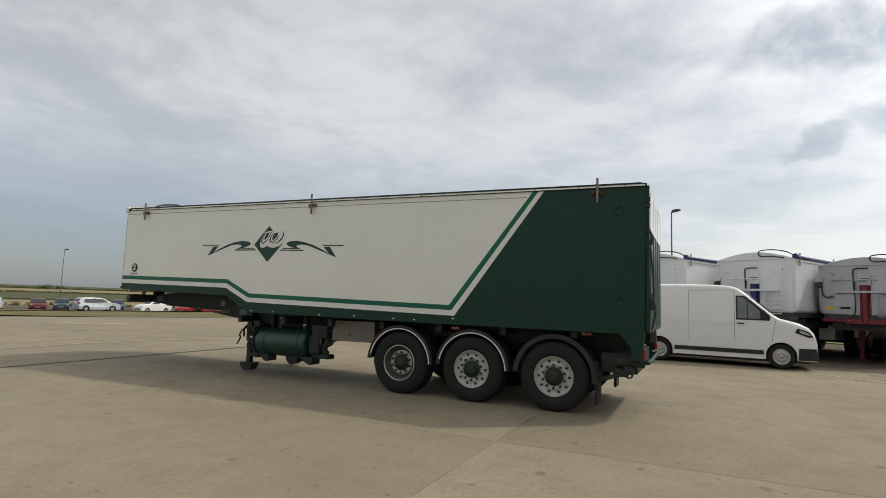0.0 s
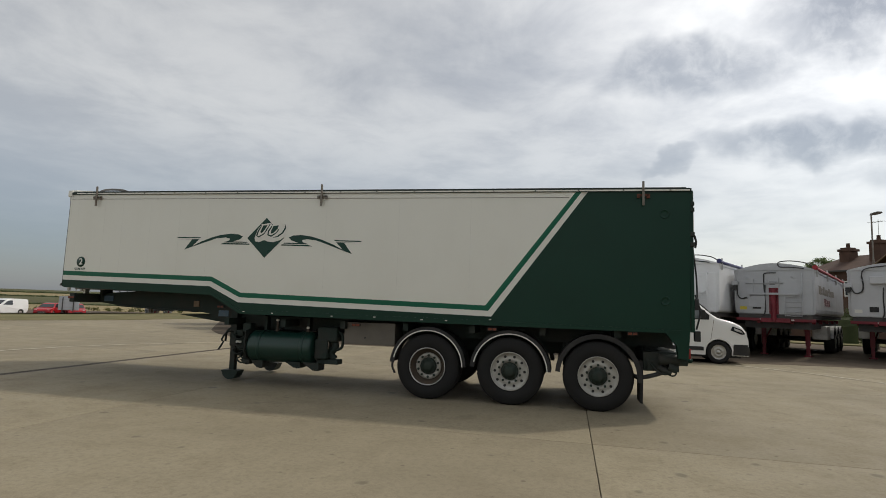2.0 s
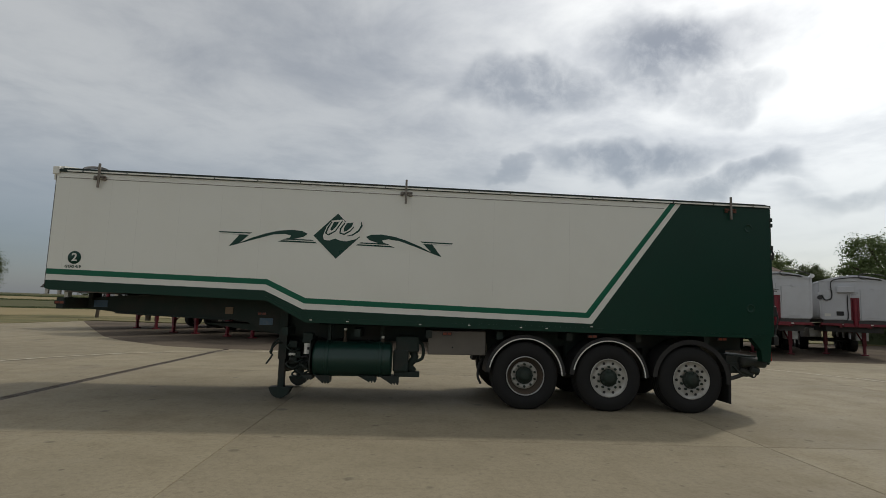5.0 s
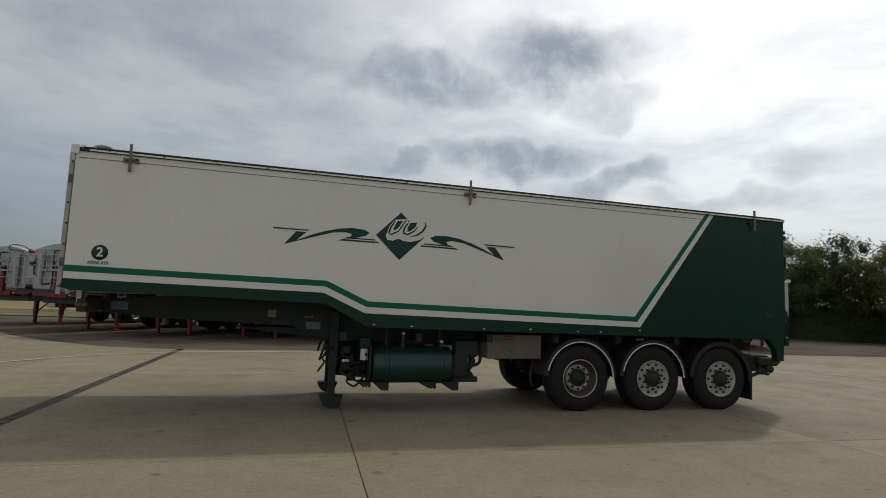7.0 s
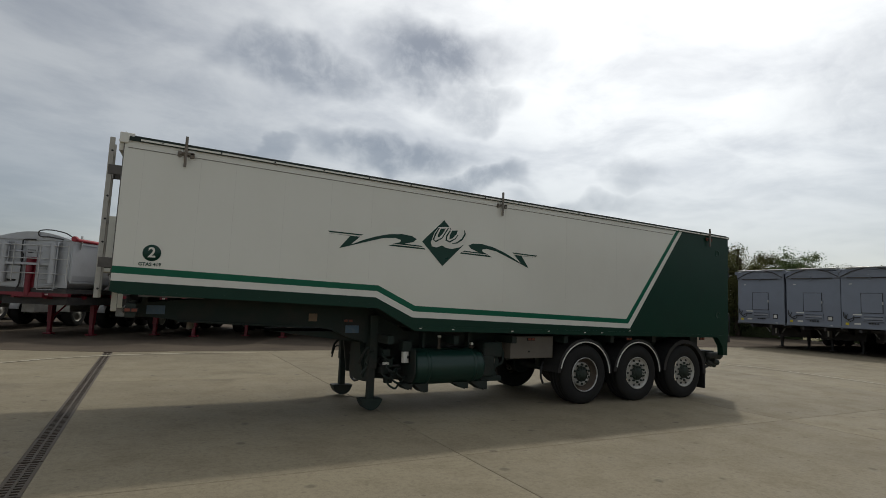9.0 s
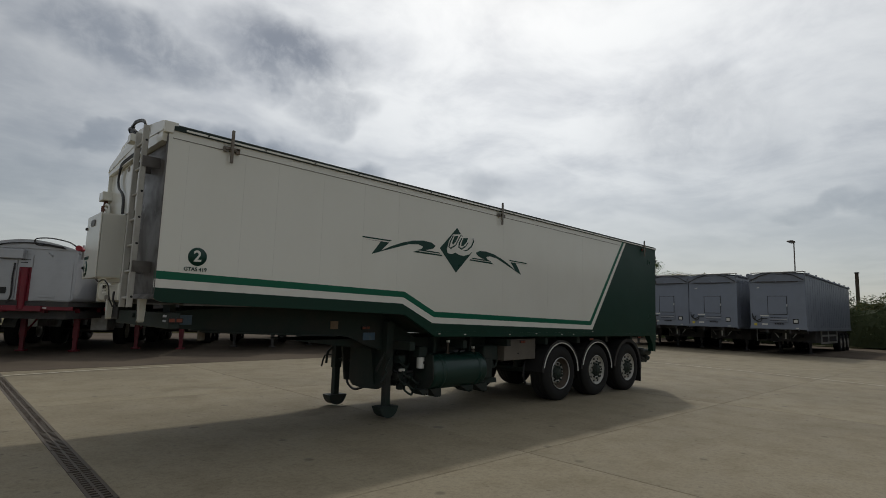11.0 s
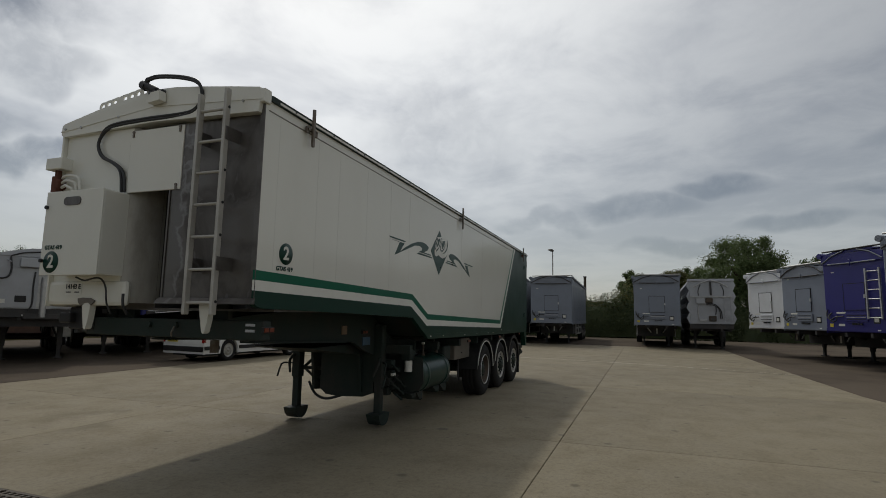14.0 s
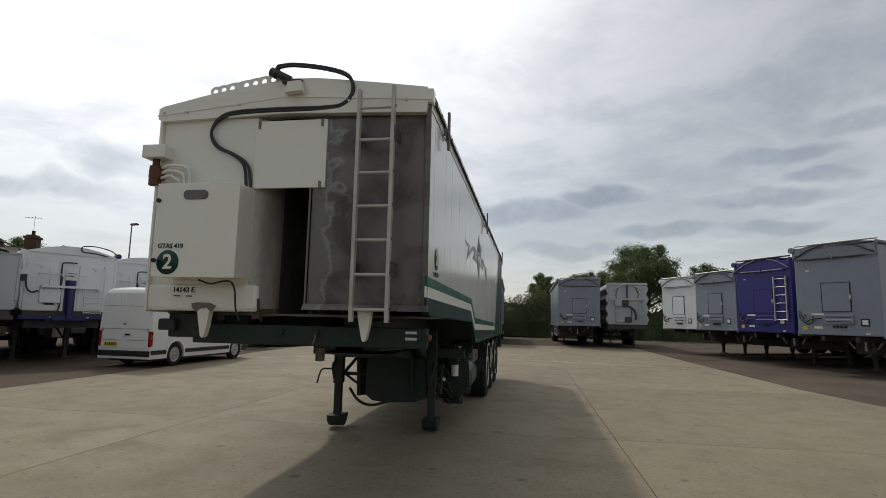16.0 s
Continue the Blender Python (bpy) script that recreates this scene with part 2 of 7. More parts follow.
def leaf_material(name, a, b):
    m = bpy.data.materials.new(name)
    m.use_nodes = True
    nt = m.node_tree
    p = nt.nodes["Principled BSDF"]
    g = node(nt, "ShaderNodeNewGeometry")
    col = mix(nt, g.outputs["Random Per Island"], a, b)
    tc = node(nt, "ShaderNodeTexCoord")
    n = noise_tex(nt, tc.outputs["Object"], 0.5, 3.0, 0.6)
    col = mix(nt, ma(nt, "MULTIPLY", ramp(nt, n.outputs[0], 0.4, 0.7), 0.45), col, tuple(c * 0.5 for c in a))
    nt.links.new(col, p.inputs["Base Color"])
    p.inputs["Roughness"].default_value = 0.6
    p.inputs["Specular IOR Level"].default_value = 0.25
    tr = node(nt, "ShaderNodeBsdfTranslucent")
    nt.links.new(col, tr.inputs[0])
    mx = node(nt, "ShaderNodeMixShader")
    mx.inputs[0].default_value = 0.45
    nt.links.new(p.outputs[0], mx.inputs[1])
    nt.links.new(tr.outputs[0], mx.inputs[2])
    nt.links.new(mx.outputs[0], nt.nodes["Material Output"].inputs[0])
    return m


WHITE = surface("cream white panel paint", (0.72, 0.71, 0.64), 0.15, 0, (0.62, 0.60, 0.52), 1.3, 0.22, 30, 0.0006, streak=(1, 1, 0.6))
GREEN = surface("dark green paint", (0.0042, 0.034, 0.0208), 0.36, 0, (0.0055, 0.029, 0.0185), 1.5, 0.5, 40, 0.0005, 0.24)
STRIPE = surface("mid green stripe vinyl", (0.004, 0.112, 0.060), 0.30, 0, (0.005, 0.092, 0.052), 3, 0.4, 60, 0, 0.25)
CHASSIS = surface("grimy dark green chassis paint", (0.021, 0.033, 0.028), 0.62, 0, (0.046, 0.041, 0.036), 2.2, 0.8, 35, 0.004, 0.22)
DECAL = surface("dark green vinyl lettering", (0.003, 0.040, 0.027), 0.3, 0, None, 4, 0.2, 60, 0, 0.3)
DECALW = surface("white vinyl lettering", (0.70, 0.69, 0.63), 0.45, 0, None, 4, 0.15, 60, 0)
TANKGREEN = surface("glossy green tank paint", (0.006, 0.034, 0.025), 0.36, 0, (0.014, 0.036, 0.028), 2.5, 0.5, 45, 0.001)
STEEL = steel_material()
LADDER = surface("dusty aluminium ladder", (0.46, 0.445, 0.405), 0.5, 0.25, (0.30, 0.28, 0.25), 5, 0.5, 70, 0.001)
# grimy cream, darkened further for the shade inside the well
GRIMESHADE = surface("grimy cream paint with the well's shade", (0.36, 0.345, 0.305), 0.5, 0, (0.20, 0.185, 0.16), 3.5, 0.8, 30, 0.001, streak=(1, 1, 0.4))
ALLOY = surface("dull aluminium", (0.50, 0.50, 0.49), 0.42, 0.75, (0.26, 0.25, 0.24), 5, 0.5, 70, 0.001)
RIM = surface("dusty silver wheel", (0.42, 0.41, 0.375), 0.42, 0.35, (0.20, 0.18, 0.15), 7, 0.5, 60, 0.001)
TYRE = surface("dusty black tyre rubber", (0.0155, 0.0155, 0.0155), 0.78, 0, (0.026, 0.024, 0.021), 4, 0.40, 60, 0.004, 0.25)
BLACK = surface("black rubber hose", (0.022, 0.022, 0.023), 0.5, 0, (0.038, 0.038, 0.036), 6, 0.4, 60, 0)
PLASTIC = surface("black moulded plastic", (0.021, 0.021, 0.022), 0.48, 0, (0.042, 0.039, 0.035), 5, 0.5, 70, 0.001, 0.3)
HUB = surface("green hub paint", (0.010, 0.022, 0.014), 0.7, 0, (0.028, 0.024, 0.018), 8, 0.6, 70, 0.001)
GREYBOX = surface("grey brown painted locker", (0.140, 0.122, 0.100), 0.5, 0, (0.10, 0.09, 0.075), 3, 0.5, 50, 0.001)
IRONDARK = surface("dark cast iron", (0.075, 0.060, 0.045), 0.7, 0.15, (0.10, 0.07, 0.045), 9, 0.6, 70, 0.002)
RUST = surface("rusty red brown iron", (0.13, 0.045, 0.026), 0.75, 0.1, (0.06, 0.03, 0.02), 14, 0.6, 80, 0.002)
IRON = surface("galvanised grey iron", (0.20, 0.185, 0.16), 0.55, 0.55, (0.13, 0.075, 0.04), 9, 0.6, 80, 0.002)
AMBER = surface("amber reflector", (0.18, 0.036, 0.014), 0.3, 0, None, 8, 0.2, 60, 0)
REDLENS = surface("red lamp lens", (0.26, 0.012, 0.010), 0.25, 0, None, 8, 0.2, 60, 0)
BLUETAG = surface("pale blue label", (0.060, 0.115, 0.175), 0.45, 0, (0.12, 0.155, 0.17), 20, 0.5, 60, 0)
BROWNTAG = surface("brown plate", (0.20, 0.13, 0.075), 0.5, 0, None, 12, 0.4, 60, 0)
CONCRETE = concrete_material()
ASPHALT = surface("worn brown grey asphalt", (0.116, 0.094, 0.073), 0.95, 0, (0.064, 0.053, 0.043), 0.35, 0.7, 26, 0.02, 0.06)
JOINT = surface("dark joint sealant", (0.148, 0.127, 0.097), 0.85, 0, (0.10, 0.086, 0.066), 3, 0.6, 40, 0.004, 0.2)
LINE = surface("worn white road paint", (0.46, 0.425, 0.345), 0.8, 0, (0.36, 0.31, 0.22), 1.2, 1.0, 14, 0.002, 0.3)
GRASS = surface("dry roadside grass", (0.115, 0.108, 0.052), 0.9, 0, (0.20, 0.165, 0.09), 0.5, 0.8, 12, 0.05, 0.1)
FIELD = surface("pale stubble field", (0.235, 0.19, 0.105), 0.95, 0, (0.16, 0.135, 0.07), 0.02, 0.8, 0.3, 0.1, 0.1)
FIELDGREEN = surface("dull green field", (0.085, 0.085, 0.042), 0.95, 0, (0.06, 0.055, 0.03), 0.03, 0.7, 0.3, 0.1, 0.1)
TRUCKWHITE = surface("clean white trailer paint", (0.69, 0.70, 0.715), 0.36, 0, (0.50, 0.50, 0.49), 1.4, 0.3, 30, 0.001)
LIGHTGREY = surface("pale grey trailer paint", (0.50, 0.51, 0.53), 0.36, 0, (0.38, 0.38, 0.38), 1.4, 0.35, 30, 0.001)
SILVER = surface("dull silver trailer metal", (0.40, 0.41, 0.43), 0.42, 0.35, (0.30, 0.30, 0.31), 1.6, 0.4, 40, 0.001)
GREYPAINT = surface("slate grey trailer paint", (0.215, 0.240, 0.290), 0.36, 0, (0.175, 0.190, 0.220), 1.2, 0.4, 40, 0.001)
GREYTARP = surface("slate grey tarpaulin", (0.20, 0.22, 0.26), 0.6, 0, (0.15, 0.16, 0.18), 2.0, 0.4, 40, 0.003)
BLUE = surface("deep blue trailer paint", (0.022, 0.020, 0.17), 0.38, 0, (0.018, 0.016, 0.12), 1.2, 0.4, 40, 0.001)
RAILRED = surface("bright red rolled sheet", (0.30, 0.012, 0.022), 0.5, 0, (0.20, 0.010, 0.016), 2, 0.5, 40, 0.001)
RED = surface("red chassis paint", (0.185, 0.008, 0.020), 0.45, 0, (0.08, 0.006, 0.012), 2, 0.5, 40, 0.001)
NAVY = surface("navy blue chassis paint", (0.012, 0.016, 0.11), 0.45, 0, (0.01, 0.012, 0.06), 2, 0.5, 40, 0.001)
DARKCH = surface("dusty black trailer chassis paint", (0.045, 0.044, 0.044), 0.7, 0, (0.085, 0.076, 0.066), 2, 0.7, 40, 0.002)
VANWHITE = surface("white van paint", (0.73, 0.73, 0.71), 0.22, 0, (0.66, 0.66, 0.64), 2, 0.2, 40, 0)
GLASS = glass_material()
PANELLINE = surface("dull weld line on cream panel", (0.60, 0.59, 0.53), 0.4, 0, (0.48, 0.46, 0.40), 2.0, 0.8, 20, 0)
# lighter mottled grey stands for light seen through the glass
WINDOW = surface("grey side glass with light in its colour", (0.10, 0.115, 0.12), 0.06, 0, (0.17, 0.18, 0.18), 2.5, 0.8, 6, 0, 0.6)
BRICK = surface("old red brown brick", (0.105, 0.062, 0.046), 0.85, 0, (0.066, 0.043, 0.034), 1.5, 0.7, 14, 0.02, 0.2)
ROOFTILE = surface("brown clay roof tile", (0.088, 0.054, 0.042), 0.8, 0, (0.06, 0.042, 0.034), 2.0, 0.7, 9, 0.03, 0.2)
BARK = surface("grey brown bark", (0.10, 0.08, 0.06), 0.9, 0, (0.05, 0.04, 0.03), 8, 0.6, 40, 0.02, 0.1)
LEAF = leaf_material("mixed green foliage", (0.100, 0.145, 0.056), (0.165, 0.205, 0.085))
LEAFY = leaf_material("yellowing green foliage", (0.108, 0.122, 0.046), (0.195, 0.182, 0.072))
LEAFD = leaf_material("dark hedge foliage", (0.066, 0.092, 0.042), (0.118, 0.138, 0.062))
YELLOW = surface("yellow label", (0.62, 0.50, 0.04), 0.5, 0, None, 12, 0.2, 60, 0)
CARRED = surface("bright red car paint", (0.36, 0.012, 0.016), 0.2, 0, None, 2, 0.1, 40, 0)
CARDRED = surface("maroon car paint", (0.12, 0.012, 0.018), 0.25, 0, None, 2, 0.1, 40, 0)
CARBLUE = surface("dark blue car paint", (0.035, 0.055, 0.085), 0.25, 0, None, 2, 0.1, 40, 0)
CARSILVER = surface("silver car paint", (0.52, 0.54, 0.56), 0.28, 0.3, None, 2, 0.1, 40, 0)


# ---------------------------------------------------------------- mesh kit
class Kit:
    """Collects the solids of one part."""

    def __init__(self):
        self.v, self.f, self.smooth = [], [], []

    def add(self, verts, faces, smooth=False):
        n = len(self.v)
        self.v += [tuple(p) for p in verts]
        self.f += [tuple(i + n for i in q) for q in faces]
        self.smooth += [smooth] * len(faces)
        return self

    def box(self, x0, x1, y0, y1, z0, z1, c=0.0):
        if c <= 0:
            return self.hexa([(x0, y0, z0), (x1, y0, z0), (x1, y1, z0), (x0, y1, z0), (x0, y0, z1), (x1, y0, z1), (x1, y1, z1), (x0, y1, z1)])
        bm = bmesh.new()
        bmesh.ops.create_cube(bm, size=1.0)
        for q in bm.verts:
            q.co = Vector(((x0 + x1) / 2 + q.co.x * (x1 - x0), (y0 + y1) / 2 + q.co.y * (y1 - y0), (z0 + z1) / 2 + q.co.z * (z1 - z0)))
        bmesh.ops.bevel(bm, geom=list(bm.edges), offset=c, segments=2, profile=0.5, affect="EDGES")
        return self.take(bm)

    def take(self, bm, smooth=False):
        bm.verts.index_update()
        self.add([q.co for q in bm.verts], [[q.index for q in f.verts] for f in bm.faces], smooth)
        bm.free()
        return self

    def hexa(self, p):
        return self.add(p, [(3, 2, 1, 0), (4, 5, 6, 7), (0, 1, 5, 4), (1, 2, 6, 5), (2, 3, 7, 6), (3, 0, 4, 7)])

    def prism(self, pts, axis, a, b, smooth=False):
        """A closed outline in the plane across an axis, drawn from a to b. Outline: (x, z) for y, (y, z) for x, (x, y) for z."""
        def put(p, s):
            return {"y": (p[0], s, p[1]), "x": (s, p[0], p[1]), "z": (p[0], p[1], s)}[axis]
        area = sum(p[0] * q[1] - q[0] * p[1] for p, q in zip(pts, pts[1:] + pts[:1]))
        if (area < 0) != (axis == "y"):
            pts = pts[::-1]
        n = len(pts)
        lo, hi = (a, b) if a < b else (b, a)
        vs = [put(p, lo) for p in pts] + [put(p, hi) for p in pts]
        fs = [tuple(range(n))[::-1], tuple(range(n, 2 * n))] + [(i, (i + 1) % n, n + (i + 1) % n, n + i) for i in range(n)]
        return self.add(vs, fs, smooth)

    def rod(self, a, b, r, n=12, r2=None, smooth=True, caps=True):
        a, b = Vector(a), Vector(b)
        w = (b - a).normalized()
        u = w.orthogonal().normalized()
        t = w.cross(u)
        r2 = r if r2 is None else r2
        vs = [a + (u * math.cos(2 * math.pi * i / n) + t * math.sin(2 * math.pi * i / n)) * r for i in range(n)]
        vs += [b + (u * math.cos(2 * math.pi * i / n) + t * math.sin(2 * math.pi * i / n)) * r2 for i in range(n)]
        self.add(vs, [(i, (i + 1) % n, n + (i + 1) % n, n + i) for i in range(n)], smooth)
        if caps:
            self.add(vs, [tuple(range(n))[::-1], tuple(range(n, 2 * n))])
        return self

    def tube(self, pts, r, n=8, steps=6):
        """A bent pipe or hose through the points."""
        ps = [Vector(p) for p in pts]
        if len(ps) > 2 and steps > 1:
            q = [ps[0] * 2 - ps[1]] + ps + [ps[-1] * 2 - ps[-2]]
            ps = []
            for i in range(1, len(q) - 2):
                for s in range(steps):
                    t = s / steps
                    ps.append(0.5 * (2 * q[i] + (q[i + 1] - q[i - 1]) * t + (2 * q[i - 1] - 5 * q[i] + 4 * q[i + 1] - q[i + 2]) * t * t + (3 * q[i] - q[i - 1] - 3 * q[i + 1] + q[i + 2]) * t ** 3))
            ps.append(q[-2])
        vs, fs, u = [], [], None
        for i, p in enumerate(ps):
            w = (ps[min(i + 1, len(ps) - 1)] - ps[max(i - 1, 0)]).normalized()
            u = w.orthogonal().normalized() if u is None else (u - w * u.dot(w)).normalized()
            t = w.cross(u)
            vs += [p + (u * math.cos(2 * math.pi * k / n) + t * math.sin(2 * math.pi * k / n)) * r for k in range(n)]
        for i in range(len(ps) - 1):
            fs += [(i * n + k, i * n + (k + 1) % n, (i + 1) * n + (k + 1) % n, (i + 1) * n + k) for k in range(n)]
        self.add(vs, fs, True)
        return self.add(vs, [tuple(range(n))[::-1], tuple(range(len(vs) - n, len(vs)))])

    def lathe(self, prof, c, axis="y", n=32, a0=0.0, a1=360.0, smooth=True):
        """Turns (radius, distance along the axis) round an axis through c. An open arc leaves its ends open."""
        full = a1 - a0 >= 360
        m = n if full else n + 1
        vs, fs = [], []
        for i in range(m):
            a = radians(a0 + (a1 - a0) * i / n)
            for r, s in prof:
                if axis == "y":
                    vs.append((c[0] + r * math.cos(a), c[1] + s, c[2] + r * math.sin(a)))
                elif axis == "x":
                    vs.append((c[0] + s, c[1] + r * math.cos(a), c[2] + r * math.sin(a)))
                else:
                    vs.append((c[0] + r * math.cos(a), c[1] + r * math.sin(a), c[2] + s))
        k = len(prof)
        for i in range(n):
            j = (i + 1) % m
            for q in range(k - 1):
                fs.append((i * k + q, i * k + q + 1, j * k + q + 1, j * k + q) if axis != "y" else (i * k + q, j * k + q, j * k + q + 1, i * k + q + 1))
        return self.add(vs, fs, smooth)

    def mesh(self, name, material):
        me = bpy.data.meshes.new(name)
        me.from_pydata(self.v, [], self.f)
        me.polygons.foreach_set("use_smooth", self.smooth)
        me.materials.append(material)
        me.validate()
        me.update()
        return me


def part(name, kit, material, parent, label=""):
    ob = new(name, kit.mesh(name, material))
    ob.parent = parent
    return tagged(ob, label) if label else ob


def thing(name, label, category, group="", at=None):
    ob = new(name)
    ob.empty_display_size = 0.3
    if at is not None:
        ob.matrix_world = at
    return tagged(ob, label, category, group)


def solo(name, kit, material, label="", category="", group="", kind=""):
    ob = new(name, kit.mesh(name, material))
    return tagged(ob, label, category, group, kind)


def lettering(name, text, size, m, material, parent, depth=0.002):
    """Writing in the built-in font, centred on the pose m."""
    cu = bpy.data.curves.new(name, "FONT")
    cu.body, cu.size, cu.align_x, cu.align_y, cu.extrude = text, size, "CENTER", "CENTER", depth
    cu.resolution_u = 4
    cu.offset = size * 0.022
    tmp = bpy.data.objects.new(name, cu)
    scene.collection.objects.link(tmp)
    me = bpy.data.meshes.new_from_object(tmp.evaluated_get(bpy.context.evaluated_depsgraph_get()))
    bpy.data.objects.remove(tmp)
    me.transform(m)
    me.materials.clear()
    me.materials.append(material)
    ob = new(name, me)
    ob.parent = parent
    return ob


# ---------------------------------------------------------------- ground
VERGE_OUTER = [(-23.5, 37.0), (-24.0, 28.0), (-24.5, 22.0), (-26.0, 19.0), (-30.5, 14.0), (-36.0, 8.0), (-45.0, -14.0), (-70.0, -26.0)]


def make_ground():
    g = Kit()
    far = 2500.0
    g.add([(-far, -far, -1.75), (far, -far, -1.75), (far, far, -1.75), (-far, far, -1.75)], [(0, 1, 2, 3)])
    solo("ground", g, GRASS, "dry grassy open ground round the yard", "ground", kind="structure")
    solo("grass_land", Kit().box(-15.0, 170.0, -70.0, 170.0, -1.8, -0.07), GRASS, "dry grass round the asphalt", "grass", kind="structure")
    # asphalt bands that frame the concrete yard
    a = Kit()
    north = [(-16.0, 28.0), (-12.0, 21.8), (-9.0, 17.2), (-6.6, 13.6), (-4.9, 11.7), (-2.6, 9.9), (-0.5, 9.35), (3.2, 9.6), (7.0, 9.75), (11.0, 9.8), (14.0, 10.1), (17.0, 10.7), (21.0, 10.9), (31.3, 10.7)]
    ring = north + [(31.3, -7.25), (21.0, -7.25), (15.2, -7.35), (10.8, -7.45), (8.2, -7.8), (3.0, -8.7), (-2.0, -9.6), (-2.0, -26.0), (46.0, -26.0), (46.0, 34.0), (-16.0, 34.0)]
    a.prism(ring, "z", -0.069, 0.006)
    solo("road", a, ASPHALT, "worn brown-grey asphalt parking strip round the concrete yard", "road", kind="structure")
    y = Kit()
    inner = [(-200.0, -60.0), (-36.0, -16.0), (-27.0, 4.0), (-22.5, 8.4), (-18.5, 12.4), (-16.2, 18.0), (-15.5, 24.0), (-14.5, 34.0), (-14.5, 37.0)]
    verge = inner + VERGE_OUTER + [(-200.0, -80.0)]
    y.prism(verge, "z", -1.74, 0.02)
    solo("verge", y, GRASS, "low strip of dry grass beside the yard", "verge", kind="structure")
    c = Kit()
    c.prism(VERGE_OUTER + [(-94.0, 14.0), (-70.0, 60.0), (-25.0, 80.0)], "z", -1.74, -1.25)
    c.box(-52.4, -44.9, 26.6, 35.6, -1.74, -0.90)
    solo("car_park", c, ASPHALT, "asphalt car park beyond the grass verge", "car park", kind="structure")


make_ground()


def line_on_ground(pts, w, z=0.010):
    k = Kit()
    ps = [Vector((x, y, 0)) for x, y in pts]
    vs = []
    for i, p in enumerate(ps):
        t = (ps[min(i + 1, len(ps) - 1)] - ps[max(i - 1, 0)]).normalized()
        s = Vector((-t.y, t.x, 0)) * w / 2
        vs += [(p.x - s.x, p.y - s.y, z), (p.x + s.x, p.y + s.y, z)]
    k.add(vs, [(2 * i, 2 * i + 2, 2 * i + 3, 2 * i + 1)[::-1] for i in range(len(ps) - 1)])
    for f in range(len(k.f)):
        k.f[f] = k.f[f][::-1]
    return k


solo("painted_line", line_on_ground([(-3.75, -2.2), (-4.0, -0.6), (-4.25, 1.0), (-4.25, 2.6), (-3.95, 4.2), (-3.35, 5.6), (-2.5, 6.9), (-1.4, 7.9), (-0.2, 8.55), (1.4, 8.9), (3.2, 9.0)], 0.11), LINE, "thin worn white line curving over the concrete", "painted line", kind="structure")
solo("painted_line", line_on_ground([(-15.2, 6.4), (-14.3, 7.3), (-13.2, 8.2), (-12.2, 8.8)], 0.32), LINE, "faded broad white mark on the concrete", "painted line", kind="structure")
solo("painted_line", line_on_ground([(-16.2, 3.2), (-15.2, 4.0), (-14.4, 4.6)], 0.28), LINE, "faded broad white mark on the concrete", "painted line", kind="structure")
solo("painted_line", line_on_ground([(14.2, 9.4), (15.7, 8.0), (17.2, 5.8), (18.2, 3.5), (17.9, 0.0), (17.1, -3.6), (15.7, -7.4)], 0.10), LINE, "thin worn white line curving over the concrete", "painted line", kind="structure")


# ---------------------------------------------------------------- the green and white trailer
def top_z(x):
    return 3.503 - 0.0205 * x


def arc(c, r, a0, a1, n):
    return [(c[0] + r * math.cos(radians(a0 + (a1 - a0) * i / n)), c[1] + r * math.sin(radians(a0 + (a1 - a0) * i / n))) for i in range(n + 1)]


def ribbon(pts, w):
    """Outline of a stroke of that width along the points."""
    ps = [Vector(p) for p in pts]
    a, b = [], []
    for i, p in enumerate(ps):
        t = (ps[min(i + 1, len(ps) - 1)] - ps[max(i - 1, 0)]).normalized()
        s = Vector((-t.y, t.x)) * (w[i] if isinstance(w, (list, tuple)) else w) / 2
        a.append(tuple(p + s))
        b.append(tuple(p - s))
    return a + b[::-1]


